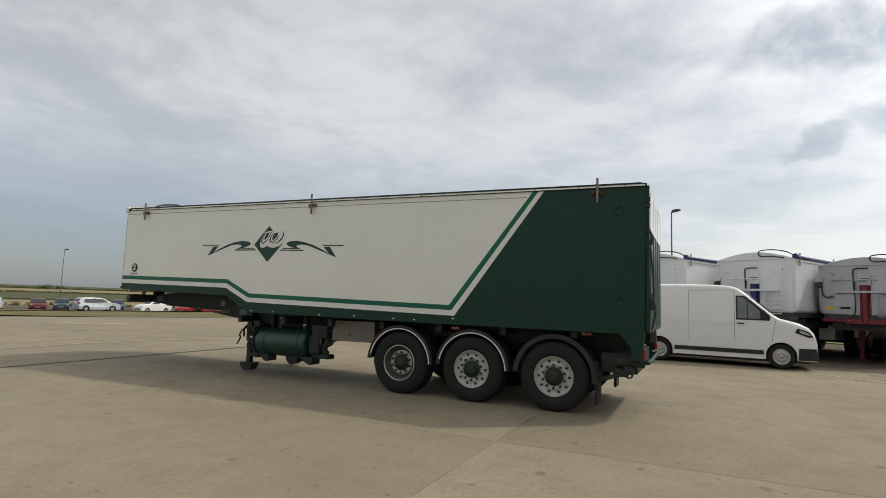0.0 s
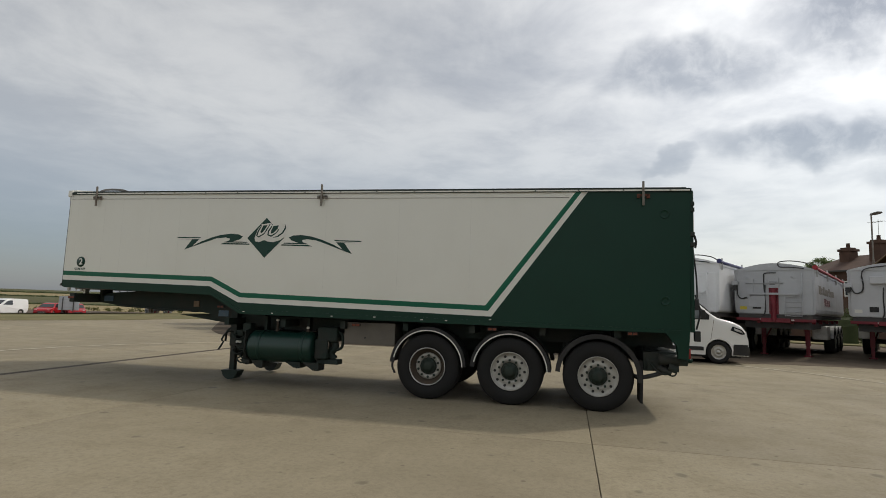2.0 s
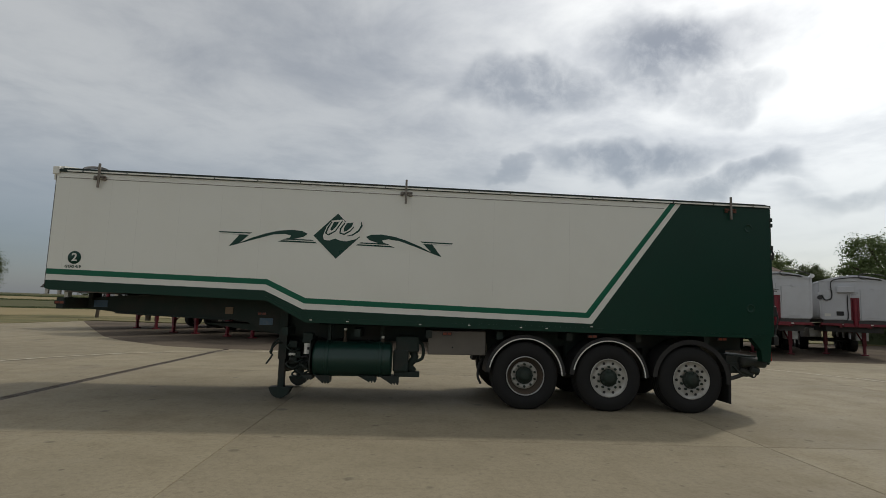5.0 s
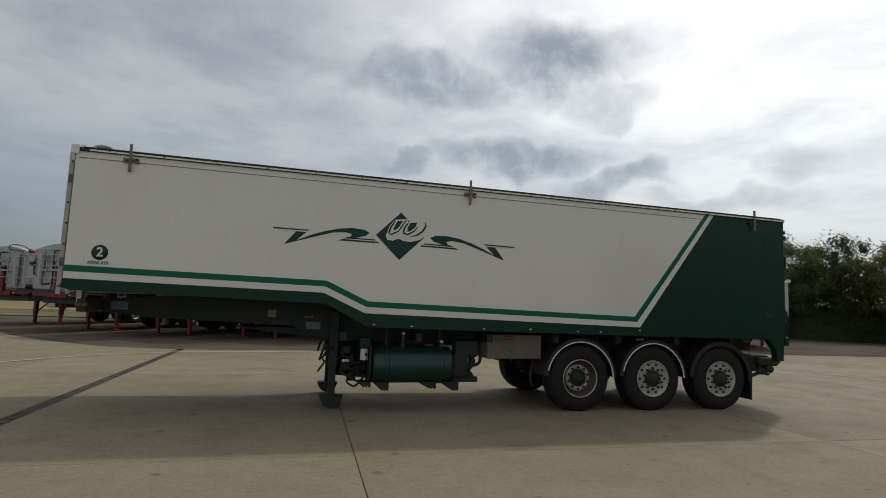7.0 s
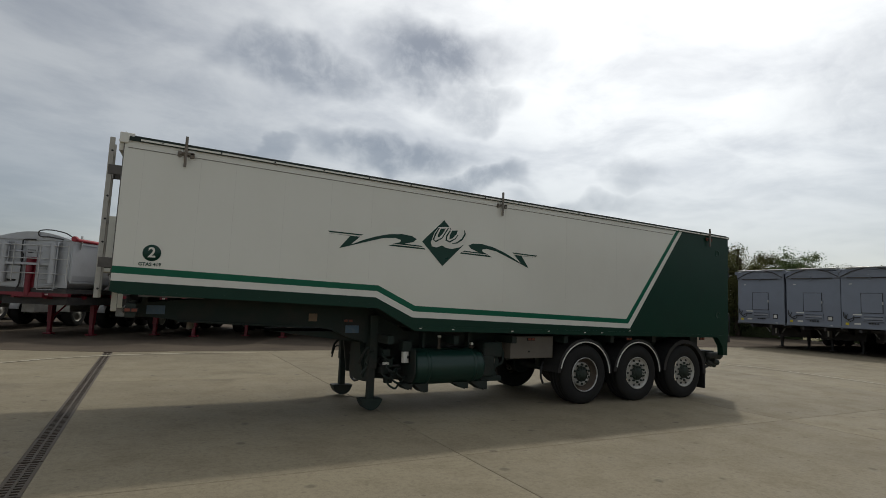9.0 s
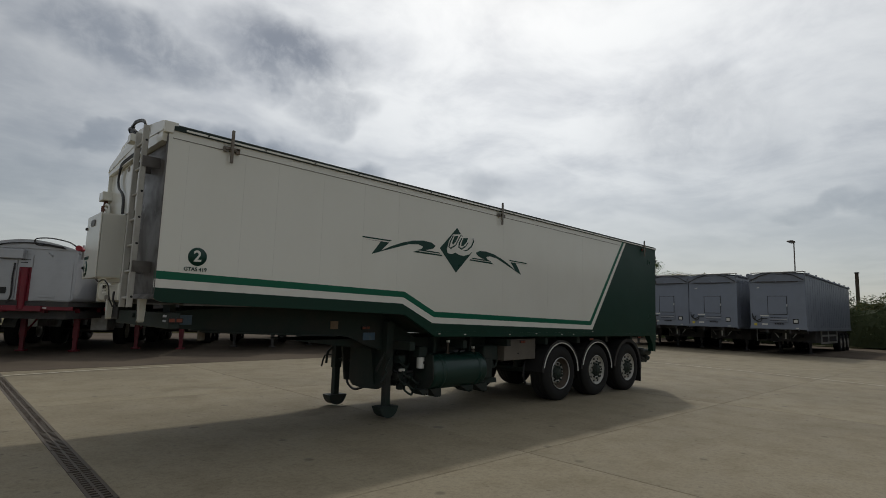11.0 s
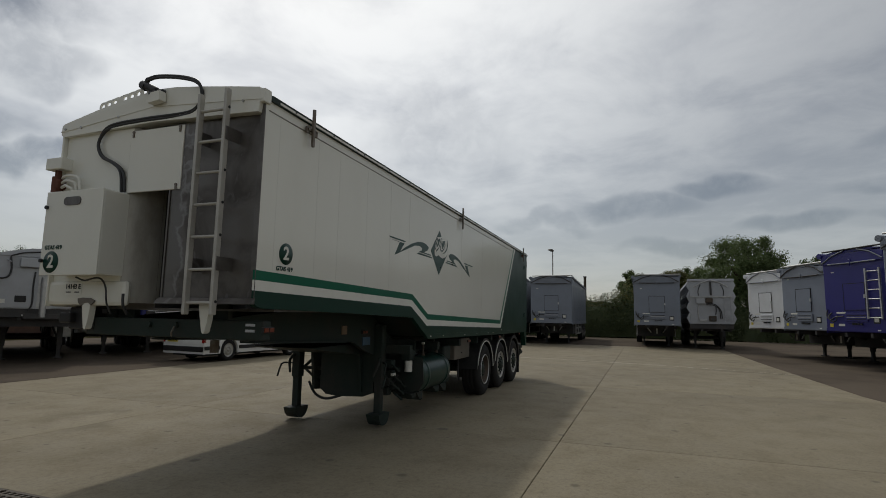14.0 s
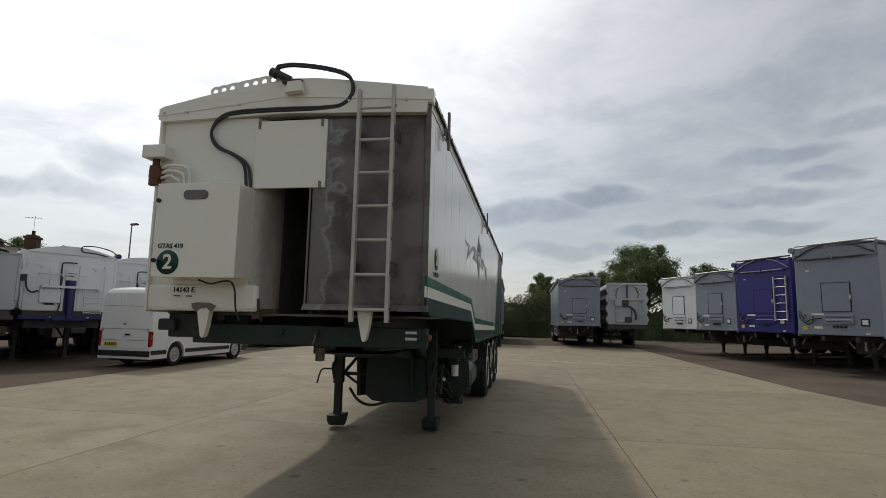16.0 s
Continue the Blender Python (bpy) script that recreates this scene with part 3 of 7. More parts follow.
def wheel(parent, x, y_out, side, rim, deep):
    """A lorry wheel on the axle height; side -1 faces the -y flank."""
    c = (x, y_out, 0.51)
    s = -side
    t = Kit()
    prof = [(0.29, 0.02), (0.31, 0.0), (0.40, -0.012), (0.475, 0.004), (0.503, 0.028), (0.515, 0.05), (0.515, 0.10), (0.505, 0.105), (0.505, 0.115), (0.515, 0.12), (0.515, 0.175), (0.505, 0.18), (0.505, 0.19), (0.515, 0.195), (0.515, 0.25), (0.505, 0.255), (0.505, 0.265), (0.515, 0.27), (0.515, 0.31), (0.50, 0.34), (0.40, 0.37), (0.29, 0.34)]
    t.lathe([(a, b * s) for a, b in prof], c, "y", 44)
    whl = part("wheel", t, TYRE, parent, "dusty black tyre")
    k = Kit()
    d = 0.085 if deep else 0.02
    prof = [(0.208, d + 0.03), (0.206, d), (0.20, d - 0.004), (0.14, d - 0.008), (0.13, d + 0.02), (0.10, d + 0.02)] if deep else [(0.295, 0.0), (0.288, -0.008), (0.278, 0.002), (0.272, 0.02), (0.262, d), (0.25, d + 0.012), (0.20, d + 0.0), (0.14, d - 0.006), (0.13, d + 0.02), (0.10, d + 0.02)]
    k.lathe([(a, b * s) for a, b in prof], c, "y", 40)
    part("rim", k, rim, whl, "dusty silver rim with round hand holes")
    h = Kit()
    h.lathe([(0.135, (d + 0.01) * s), (0.13, (d - 0.02) * s), (0.118, (d - 0.032) * s), (0.085, (d - 0.036) * s), (0.078, (d - 0.056) * s), (0.045, (d - 0.066) * s), (0.0, (d - 0.068) * s)], c, "y", 24)
    for i in range(10):
        a = 2 * math.pi * i / 10
        p = (c[0] + 0.115 * math.cos(a), c[1], c[2] + 0.115 * math.sin(a))
        h.rod((p[0], p[1] + (d - 0.02) * s, p[2]), (p[0], p[1] + (d - 0.056) * s, p[2]), 0.013, 6)
    part("hub", h, HUB, whl, "dull green hub with bolts")
    for i in range(10):
        a = 2 * math.pi * (i + 0.5) / 10
        p = (c[0] + 0.168 * math.cos(a), c[1], c[2] + 0.168 * math.sin(a))
        part("wheel_nut", Kit().rod((p[0], p[1] + (d + 0.01) * s, p[2]), (p[0], p[1] + (d - 0.034) * s, p[2]), 0.020, 6), HUB, whl)
    if deep:
        # silver rim's recess takes a dark colour for the shade in it
        part("rim_well", Kit().lathe([(a, b * s) for a, b in ((0.295, 0.0), (0.278, 0.002), (0.272, 0.02), (0.262, d), (0.205, d + 0.034))], c, "y", 40), IRONDARK, whl, "recessed rim well, its shade in the colour")
        part("rim_lip", Kit().lathe([(a, b * s) for a, b in ((0.279, 0.004), (0.284, -0.012), (0.293, -0.014), (0.298, -0.002))], c, "y", 40), ALLOY, whl, "bright worn rim lip")
    else:
        for i in range(10):
            a = 2 * math.pi * i / 10
            p = (c[0] + 0.228 * math.cos(a), c[1], c[2] + 0.228 * math.sin(a))
            part("hand_hole", Kit().rod((p[0], p[1] + (d + 0.02) * s, p[2]), (p[0], p[1] + (d - 0.003) * s, p[2]), 0.021, 14), PLASTIC, whl)
    return whl


def mudguard(parent, x, y0, y1, a0, a1, edging, label):
    k = Kit()
    ro, ri, zc = 0.625, 0.600, 0.51
    k.prism([(x + p[0], zc + p[1]) for p in arc((0, 0), ro, a0, a1, 18)] + [(x + p[0], zc + p[1]) for p in arc((0, 0), ri, a1, a0, 18)], "y", y0, y1)
    k.prism([(x + p[0], zc + p[1]) for p in arc((0, 0), ro, a0, a1, 18)] + [(x + p[0], zc + p[1]) for p in arc((0, 0), 0.555, a1, a0, 18)], "y", y0 - 0.004, y0 + 0.02)
    g = part("mudguard", k, PLASTIC, parent, label)
    if edging:
        e = Kit()
        e.prism([(x + p[0], zc + p[1]) for p in arc((0, 0), 0.577, 2, 168, 24)] + [(x + p[0], zc + p[1]) for p in arc((0, 0), 0.560, 168, 2, 24)], "y", y0 - 0.016, y0 - 0.004)
        part("edging", e, DECALW, g, "thin white edging")
    return g


def main_trailer():
    T = thing("bulk_trailer", "green and cream semi-trailer with stripes, standing on its legs", "trailer")
    W = 2.49
    # closed hull behind the skins
    k = Kit()
    hull = [(1.02, 1.65), (3.27, 1.60), (3.86, 1.30), (10.9, 1.20), (11.14, 1.20), (11.14, top_z(11.14) - 0.02), (1.02, top_z(1.02) - 0.02)]
    k.prism(hull, "y", 0.021, W - 0.021)
    body = part("body", k, CHASSIS, T, "tall flat-sided body, dark underneath")

    def skin(name, pts, material, y0=0.0, y1=0.02, label=""):
        q = Kit()
        q.prism(pts, "y", y0, y1)
        return part(name, q, material, body, label)

    x_in, x_up = 8.165, 9.525          # inner edge of the slanted stripe: foot and head
    zt = top_z
    lo = 0.045                          # top rail height
    zc = [1.985, 1.902, 1.629, 1.500]
    white_pts = [(0.012, zc[0]), (3.26, zc[1]), (3.85, zc[2]), (x_in, zc[3]), (x_up, zt(x_up) - lo), (0.012, zt(0) - lo)]
    skin("side_panel", white_pts, WHITE, label="cream panel with dark logo")

    def band(o0, o1, s0, s1):
        """A stripe between offsets o below the cream panel's edge, and s along the slanted part."""
        a = [(0.0, zc[0] - o0), (3.26 - 0.2 * o0, zc[1] - o0), (3.85 - 0.2 * o0, zc[2] - o0), (x_in + s0 * 0.55, zc[3] - o0), (x_up + s0, zt(x_up + s0) - lo)]
        b = [(0.0, zc[0] - o1), (3.26 - 0.2 * o1, zc[1] - o1), (3.85 - 0.2 * o1, zc[2] - o1), (x_in + s1 * 0.55, zc[3] - o1), (x_up + s1, zt(x_up + s1) - lo)]
        return a + b[::-1]

    skin("green_stripe", band(0.0, 0.082, 0.0, 0.088), STRIPE, label="mid green stripe")
    skin("white_stripe", band(0.082, 0.170, 0.088, 0.178), DECALW, label="white stripe")
    o, s = 0.170, 0.178
    green_pts = [(0.0, zc[0] - o), (3.26 - 0.2 * o, zc[1] - o), (3.85 - 0.2 * o, zc[2] - o), (x_in + s * 0.55, zc[3] - o), (x_up + s, zt(x_up + s) - lo),
                 (11.16, zt(11.16) - lo), (11.13, 1.20), (8.3, 1.265), (3.86, 1.335), (3.25, 1.64), (0.0, 1.71)]
    skin("side_panel", green_pts, GREEN, label="dark green panel")
    skirt = [(0.0, 1.71), (3.25, 1.64), (3.86, 1.335), (8.3, 1.265), (10.98, 1.203), (10.98, 1.16), (8.3, 1.19), (3.87, 1.262), (3.27, 1.578), (1.55, 1.632), (0.10, 1.668), (0.03, 1.688)]
    q = Kit()
    q.prism(skirt, "y", -0.012, 0.05)
    part("skirt_rail", q, GREEN, body, "dark green bottom rail with a lip")
    # rear corner that hangs down behind the last wheel
    q = Kit()
    q.prism([(10.80, 1.16), (10.98, 1.203), (11.13, 1.20), (11.10, 0.79), (10.97, 0.80), (10.95, 0.98)], "y", 0.0, 0.12)
    part("rear_corner", q, GREEN, body)
    q = Kit()
    q.prism([(10.80, 1.16), (10.98, 1.203), (11.13, 1.20), (11.10, 0.79), (10.97, 0.80), (10.95, 0.98)], "y", W - 0.12, W)
    part("rear_corner", q, GREEN, body)
    far = Kit()
    far.prism([(0.0, 1.66), (3.27, 1.58), (3.86, 1.27), (11.13, 1.18), (11.16, zt(11.16) - lo), (0.0, zt(0) - lo)], "y", W - 0.02, W)
    part("side_panel", far, WHITE, body)
    # panel joints and the fold under the rail
    for x in (0.22, 0.84, 1.25, 1.87, 2.5, 3.1, 5.4, 6.7, 7.9):
        q = Kit()
        q.box(x - 0.0014, x + 0.0014, -0.0007, 0.0, (2.0 - 0.025 * x if x < 3.2 else 1.72), zt(x) - 0.16)
        part("panel_joint", q, PANELLINE, body)
    q = Kit()
    q.prism([(0.05, zt(0.05) - 0.125), (9.43, zt(9.43) - 0.125), (9.43, zt(9.43) - 0.133), (0.05, zt(0.05) - 0.133)], "y", -0.004, 0.0)
    part("seam", q, IRON, body, "thin grey seam under the top rail")
    # top rail and rolled sheet
    for y, name in ((0.0, "near"), (W, "far")):
        q = Kit()
        q.prism([(0.054, zt(0.054) - lo), (11.17, zt(11.17) - lo), (11.17, zt(11.17)), (0.054, zt(0.054))], "y", y - 0.022, y + 0.03)
        part("top_rail", q, CHASSIS, body, "dark green top rail")
    q = Kit()
    q.rod((0.1, 0.004, zt(0.1) + 0.006), (11.1, 0.004, zt(11.1) + 0.006), 0.016, 10)
    part("roll_tube", q, CHASSIS, body, "dark green rolled sheet tube")
    q = Kit()
    q.prism([(0.17, zt(0.17) - 0.036), (11.15, zt(11.15) - 0.036), (11.15, zt(11.15) - 0.014), (0.17, zt(0.17) - 0.014)], "y", -0.025, -0.0225)
    part("rail_trim", q, WHITE, body, "pale metal strip along the rail")
    for i in range(17):
        x = 0.4 + i * 0.655
        q = Kit()
        q.box(x - 0.008, x + 0.008, -0.029, -0.02, zt(x) - 0.032, zt(x) - 0.016)
        part("rail_cleat", q, PLASTIC, body)
    # sheet over the load: slightly ridged
    q = Kit()
    n = 14
    vs, fs = [], []
    for i in range(n + 1):
        x = 0.1 + 11.05 * i / n
        for j in range(9):
            t = j / 8
            vs.append((x, 0.0 + W * t, zt(x) + 0.004 + 0.045 * math.sin(math.pi * t) + 0.008 * math.sin(5 * i + 2 * j)))
    for i in range(n):
        fs += [(i * 9 + j, (i + 1) * 9 + j, (i + 1) * 9 + j + 1, i * 9 + j + 1) for j in range(8)]
    q.add(vs, fs, True)
    part("roll_sheet", q, GREEN, body, "dark green load sheet")
    # sheet clamps
    for x, drop in ((0.655, 0.27), (5.31, 0.275), (10.50, 0.26)):
        q = Kit()
        q.box(x - 0.0165, x + 0.0165, -0.062, -0.036, zt(x) - drop, zt(x) + 0.105, 0.006)
        cl = part("sheet_clamp", q, IRON, body, "grey iron sheet clamp post")
        q = Kit()
        q.box(x - 0.085, x + 0.090, -0.034, -0.012, zt(x) - 0.115, zt(x) - 0.085, 0.004)
        q.box(x - 0.088, x - 0.040, -0.036, -0.012, zt(x) - 0.145, zt(x) - 0.080, 0.006)
        q.box(x + 0.048, x + 0.098, -0.034, -0.012, zt(x) - 0.150, zt(x) - 0.085, 0.006)
        q.rod((x - 0.06, -0.05, zt(x) - 0.105), (x - 0.06, -0.012, zt(x) - 0.105), 0.018, 8)
        part("bracket", q, RUST if x > 9 else IRON, cl, "worn iron bracket")
    # round stubs in the green panel
    for z in (2.90, 1.62):
        q = Kit()
        q.lathe([(0.07, 0.0), (0.068, -0.006), (0.055, -0.007), (0.05, 0.0), (0.0, 0.003)], (10.80, -0.001, z), "y", 20)
        part("blanking_cap", q, GREEN, body, "round dark green cap")
    for x, z in ((3.95, 1.30), (4.5, 1.285), (5.6, 1.265), (6.35, 1.27), (7.15, 1.25), (7.55, 1.245), (8.25, 1.285)):
        q = Kit()
        q.box(x - 0.018, x + 0.018, -0.018, -0.0125, z - 0.005, z + 0.008)
        part("rivet_plate", q, DECALW, body)
    # ---- logo, number and letters on the cream panel
    logo = Kit()
    cx, cz = 4.272, 2.588
    logo.prism([(cx, 2.238), (cx + 0.358, cz), (cx, 2.942), (cx - 0.358, cz)], "y", -0.0035, -0.0005)
    lg = part("logo", logo, DECAL, body, "dark green diamond logo with swooshes")
    bar = [(2.479, 2.617), (2.987, 2.608), (2.957, 2.590), (2.500, 2.598)]
    swoosh = [(2.496, 2.581), (2.797, 2.571), (2.648, 2.387), (3.076, 2.519), (3.307, 2.587), (3.481, 2.601), (3.575, 2.578), (3.555, 2.545), (3.445, 2.513), (3.928, 2.504), (3.903, 2.521), (3.628, 2.528),
              (3.771, 2.565), (3.826, 2.613), (3.743, 2.653), (3.582, 2.668), (3.383, 2.648), (3.189, 2.600), (2.999, 2.533), (2.812, 2.450), (2.943, 2.573)]
    foot = [(3.375, 2.479), (3.971, 2.469), (3.954, 2.489), (3.445, 2.503)]
    for shape in (bar, swoosh, foot):
        for flip in (False, True):
            q = Kit()
            q.prism([(2 * cx - x, z - 0.0255 * 2 * (cx - x)) for x, z in shape] if flip else shape, "y", -0.003, -0.0005)
            part("swoosh", q, DECAL, lg)
    # pale script strokes across the diamond
    blob = [(4.181, 2.828), (4.361, 2.849), (4.383, 2.808), (4.503, 2.823), (4.609, 2.829), (4.666, 2.784), (4.66, 2.712), (4.645, 2.612), (4.56, 2.548), (4.426, 2.512), (4.322, 2.522), (4.247, 2.551), (4.161, 2.517), (4.079, 2.527), (4.059, 2.585), (4.107, 2.727)]
    q = Kit()
    q.prism(blob, "y", -0.006, -0.004)
    part("script_ground", q, DECALW, lg, "cream script letters")
    for pts, w in [([(4.188, 2.812), (4.128, 2.715), (4.1, 2.629), (4.139, 2.605), (4.242, 2.662), (4.302, 2.756), (4.349, 2.831)], [0.018, 0.024, 0.027, 0.024, 0.018, 0.018, 0.015]), ([(4.384, 2.794), (4.325, 2.708), (4.317, 2.639), (4.38, 2.618), (4.473, 2.673), (4.525, 2.74)], [0.018, 0.024, 0.027, 0.024, 0.018, 0.012]), ([(4.423, 2.593), (4.512, 2.614), (4.6, 2.677), (4.648, 2.761), (4.634, 2.82)], [0.009, 0.021, 0.027, 0.027, 0.009])]:
        q = Kit()
        q.prism(ribbon(pts, w), "y", -0.0085, -0.0062)
        part("script_stroke", q, DECAL, lg)
    for pts in [[(4.217, 2.806), (4.3, 2.816), (4.25, 2.73), (4.189, 2.669), (4.164, 2.69)], [(4.414, 2.794), (4.516, 2.807), (4.494, 2.743), (4.419, 2.672), (4.372, 2.66), (4.375, 2.719)]]:
        q = Kit()
        q.prism(pts, "y", -0.0085, -0.0062)
        part("script_counter", q, DECAL, lg)
    flank = Matrix(((1, 0, 0, 0), (0, 0, -1, 0), (0, 1, 0, 0), (0, 0, 0, 1)))
    q = Kit()
    q.lathe([(0.0, -0.0032), (0.097, -0.003), (0.097, 0.0)], (0.397, 0.0, 2.156), "y", 32)
    badge = part("number_disc", q, DECAL, body, "dark green disc")
    lettering("numeral", "2", 0.165, Matrix.Translation((0.397, -0.005, 2.156)) @ flank, DECALW, badge)
    lettering("lettering", "GTAS 419", 0.0555, Matrix.Translation((0.385, -0.003, 2.020)) @ flank, DECAL, body)
    # small dark reflector lamps under the skirt
    for x in (0.24, 3.05, 6.02, 8.28, 10.35):
        z = {0.24: 1.485, 3.05: 1.37}.get(x, 1.135)
        y = 0.05 if x > 4 else (0.62 if x > 1 else 0.032)
        q = Kit()
        q.box(x - 0.075, x + 0.075, y - 0.02, y, z - 0.026, z + 0.026, 0.005)
        mk = part("marker_lamp", q, PLASTIC, body)
        q = Kit()
        q.box(x - 0.062, x - 0.008, y - 0.026, y - 0.019, z - 0.017, z + 0.017)
        q.box(x + 0.008, x + 0.062, y - 0.026, y - 0.019, z - 0.017, z + 0.017)
        part("lens", q, AMBER, mk, "dull amber lens")
    # ---- front end
    q = Kit()
    q.box(0.032, 0.55, 0.022, 1.03, 1.70, 3.36, 0.03)
    part("front_corner", q, STEEL, body, "bare weathered steel corner panel")
    q = Kit()
    q.prism([(0.004, 1.752), (-0.004, 1.748), (-0.040, 1.708), (-0.043, 1.700), (0.004, 1.700)], "y", -0.012, 1.032)
    part("front_corner_lip", q, STEEL, body, "folded steel lip")
    q = Kit()
    q.box(0.002, 0.011, -0.003, 0.045, 1.74, 3.42, 0.003)
    part("corner_bead", q, STEEL, body)
    part("corner_bead", Kit().box(0.034, 0.056, 1.032, 1.05, 1.72, 3.34, 0.004), STEEL, body)
    bend = [(0.32 * (1 - math.cos(a)) ** 0.9, 1.54 - 0.13 * math.sin(a)) for a in (math.pi / 2 * i / 16 for i in range(17))]
    n = len(bend)
    q = Kit()
    q.prism(bend[::-1] + [(0.0, 2.43), (0.04, 2.47), (0.32, 2.47)], "z", 1.70, 3.36)
    part("front_bulkhead", q, WHITE, body, "cream bulkhead with a curved well")
    q = Kit()
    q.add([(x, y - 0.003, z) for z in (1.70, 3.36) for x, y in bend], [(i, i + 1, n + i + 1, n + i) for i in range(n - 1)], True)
    # wall colour holds the well's shade as well as grime
    part("well_wall", q, GRIMESHADE, body, "grimy rounded cream wall with the well's shade in its colour")
    q = Kit()
    q.box(-0.05, 0.02, 1.42, 2.45, 1.67, 1.90, 0.035)
    part("bulkhead_sill", q, WHITE, body)
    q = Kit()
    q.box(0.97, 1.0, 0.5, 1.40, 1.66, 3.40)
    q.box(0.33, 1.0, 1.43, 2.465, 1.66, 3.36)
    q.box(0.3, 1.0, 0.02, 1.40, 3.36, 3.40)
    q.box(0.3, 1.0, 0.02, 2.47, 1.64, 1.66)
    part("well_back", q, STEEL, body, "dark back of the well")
    q = Kit()
    q.rod((0.72, 1.16, 1.48), (0.72, 1.16, 3.1), 0.09, 20)
    part("tipping_ram", q, CHASSIS, body, "dark tipping ram in the well")
    q = Kit()
    q.box(-0.035, -0.012, 0.885, 1.54, 2.718, 3.315, 0.006)
    cover = part("cover_plate", q, WHITE, body, "cream cover plate over the well")
    for y, z in ((0.93, 3.30), (1.50, 3.30), (0.93, 2.76)):
        q = Kit()
        q.rod((-0.034, y, z), (-0.045, y, z), 0.014, 8)
        q.box(-0.044, -0.036, y - 0.01, y + 0.01, z - 0.05, z)
        part("latch", q, IRON, cover)
    # hooded cap
    q = Kit()
    cap = [(0.024, 3.40), (0.024, 3.545), (0.03, 3.552), (0.35, 3.588), (0.72, 3.625), (1.0, 3.648), (1.23, 3.656), (1.60, 3.61), (1.94, 3.557), (2.44, 3.452), (2.478, 3.43), (2.478, 3.335), (2.44, 3.315), (1.25, 3.345), (0.035, 3.335)]
    q.prism(cap, "x", -0.045, 0.10)
    q.box(-0.045, 0.052, -0.024, 0.03, 3.42, 3.540, 0.008)
    part("front_cap", q, WHITE, body, "cream hooded front cap")
    q = Kit()
    q.prism([(-0.004, 3.44), (-0.004, 3.452), (1.25, 3.50), (2.482, 3.375), (2.482, 3.363), (1.25, 3.488)], "x", -0.052, -0.044)
    part("cap_seam", q, WHITE, body)
    for y in (0.2, 0.7, 1.7, 2.2, 2.42):
        q = Kit()
        q.rod((-0.044, y, 3.44 if y < 2 else 3.39), (-0.058, y, 3.44 if y < 2 else 3.39), 0.012, 8)
        part("rivet", q, ALLOY, body)
    q = Kit()
    along, up = Vector((0.987, -0.160)), Vector((0.160, 0.987))
    first = Vector((1.36, 3.672))
    marks = [0.05, 0.135, 0.22, 0.305, 0.44, 0.52, 0.60]
    cuts = [-0.02] + [(m0 + m1) / 2 for m0, m1 in zip(marks, marks[1:])] + [0.652]
    for m, lo_cut, hi_cut in zip(marks, cuts, cuts[1:]):
        ring_in, ring_out = [], []
        for n in range(24):
            a = 2 * math.pi * n / 24
            ca, sa = math.cos(a), math.sin(a)
            ring_in.append((m + 0.025 * ca, 0.025 * sa))
            if m == marks[-1] and ca > 0:
                ring_out.append((m + 0.046 * ca, 0.046 * sa))
            else:
                k = min((hi_cut - m if ca > 0 else m - lo_cut) / max(abs(ca), 1e-6), 0.046 / max(abs(sa), 1e-6))
                ring_out.append((m + k * ca, k * sa))
        vs = [(x, *(first + along * u + up * w)) for x in (-0.030, -0.018) for u, w in ring_in + ring_out]
        fs = []
        for n in range(24):
            o = (n + 1) % 24
            fs += [(n, o, 24 + o, 24 + n), (48 + o, 48 + n, 72 + n, 72 + o), (n, 48 + n, 48 + o, o), (24 + o, 72 + o, 72 + n, 24 + n)]
        q.add(vs, fs)
    part("drilled_bar", q, WHITE, body, "pale bar with a row of round holes")
    q = Kit()
    q.prism([(1.10, 3.51), (1.25, 3.495), (1.225, 3.59), (1.11, 3.60)], "x", -0.13, -0.055)
    part("cap_vent", q, WHITE, body)
    q = Kit()
    q.rod((-0.05, 1.24, 3.64), (-0.06, 1.36, 3.70), 0.035, 12)
    q.rod((-0.06, 1.36, 3.69), (-0.06, 1.41, 3.72), 0.042, 10)
    q.rod((-0.06, 1.38, 3.70), (-0.06, 1.35, 3.76), 0.022, 10)
    q.box(-0.09, 0.0, 1.12, 1.30, 3.60, 3.63, 0.006)
    part("sheet_motor", q, BLACK, body, "black motor for the sheet")
    for o in (0.0, 0.035):
        q = Kit()
        q.tube([(-0.06, 1.36, 3.75 + o * 0.5), (-0.07, 1.20, 3.755 + o * 0.5), (-0.08, 0.90, 3.70 + o * 0.5), (-0.09, 0.70, 3.62 + o * 0.4), (-0.09, 0.65 + o * 0.3, 3.495), (-0.09, 0.73, 3.375 + o * 0.5), (-0.085, 0.90, 3.345 + o * 0.6), (-0.08, 1.38, 3.35 + o * 0.6), (-0.08, 1.79, 3.325 + o * 0.6),
                (-0.08, 1.925, 3.215), (-0.08, 1.875 - o * 0.4, 3.09), (-0.08, 1.71 - o * 0.4, 3.01), (-0.08, 1.60 - o, 2.91), (-0.08, 1.565 - o * 1.2, 2.72)], 0.0135, 8)
        part("hydraulic_hose", q, BLACK, body, "black hydraulic hose")
    # control cabinet
    q = Kit()
    q.box(-0.31, 0.0, 1.485, 2.195, 1.94, 2.70, 0.012)
    cab = part("control_cabinet", q, WHITE, body, "cream control cabinet")
    q = Kit()
    q.box(-0.325, -0.311, 1.478, 2.205, 1.935, 2.705, 0.006)
    part("cabinet_door", q, WHITE, cab, "cream cabinet door")
    q = Kit()
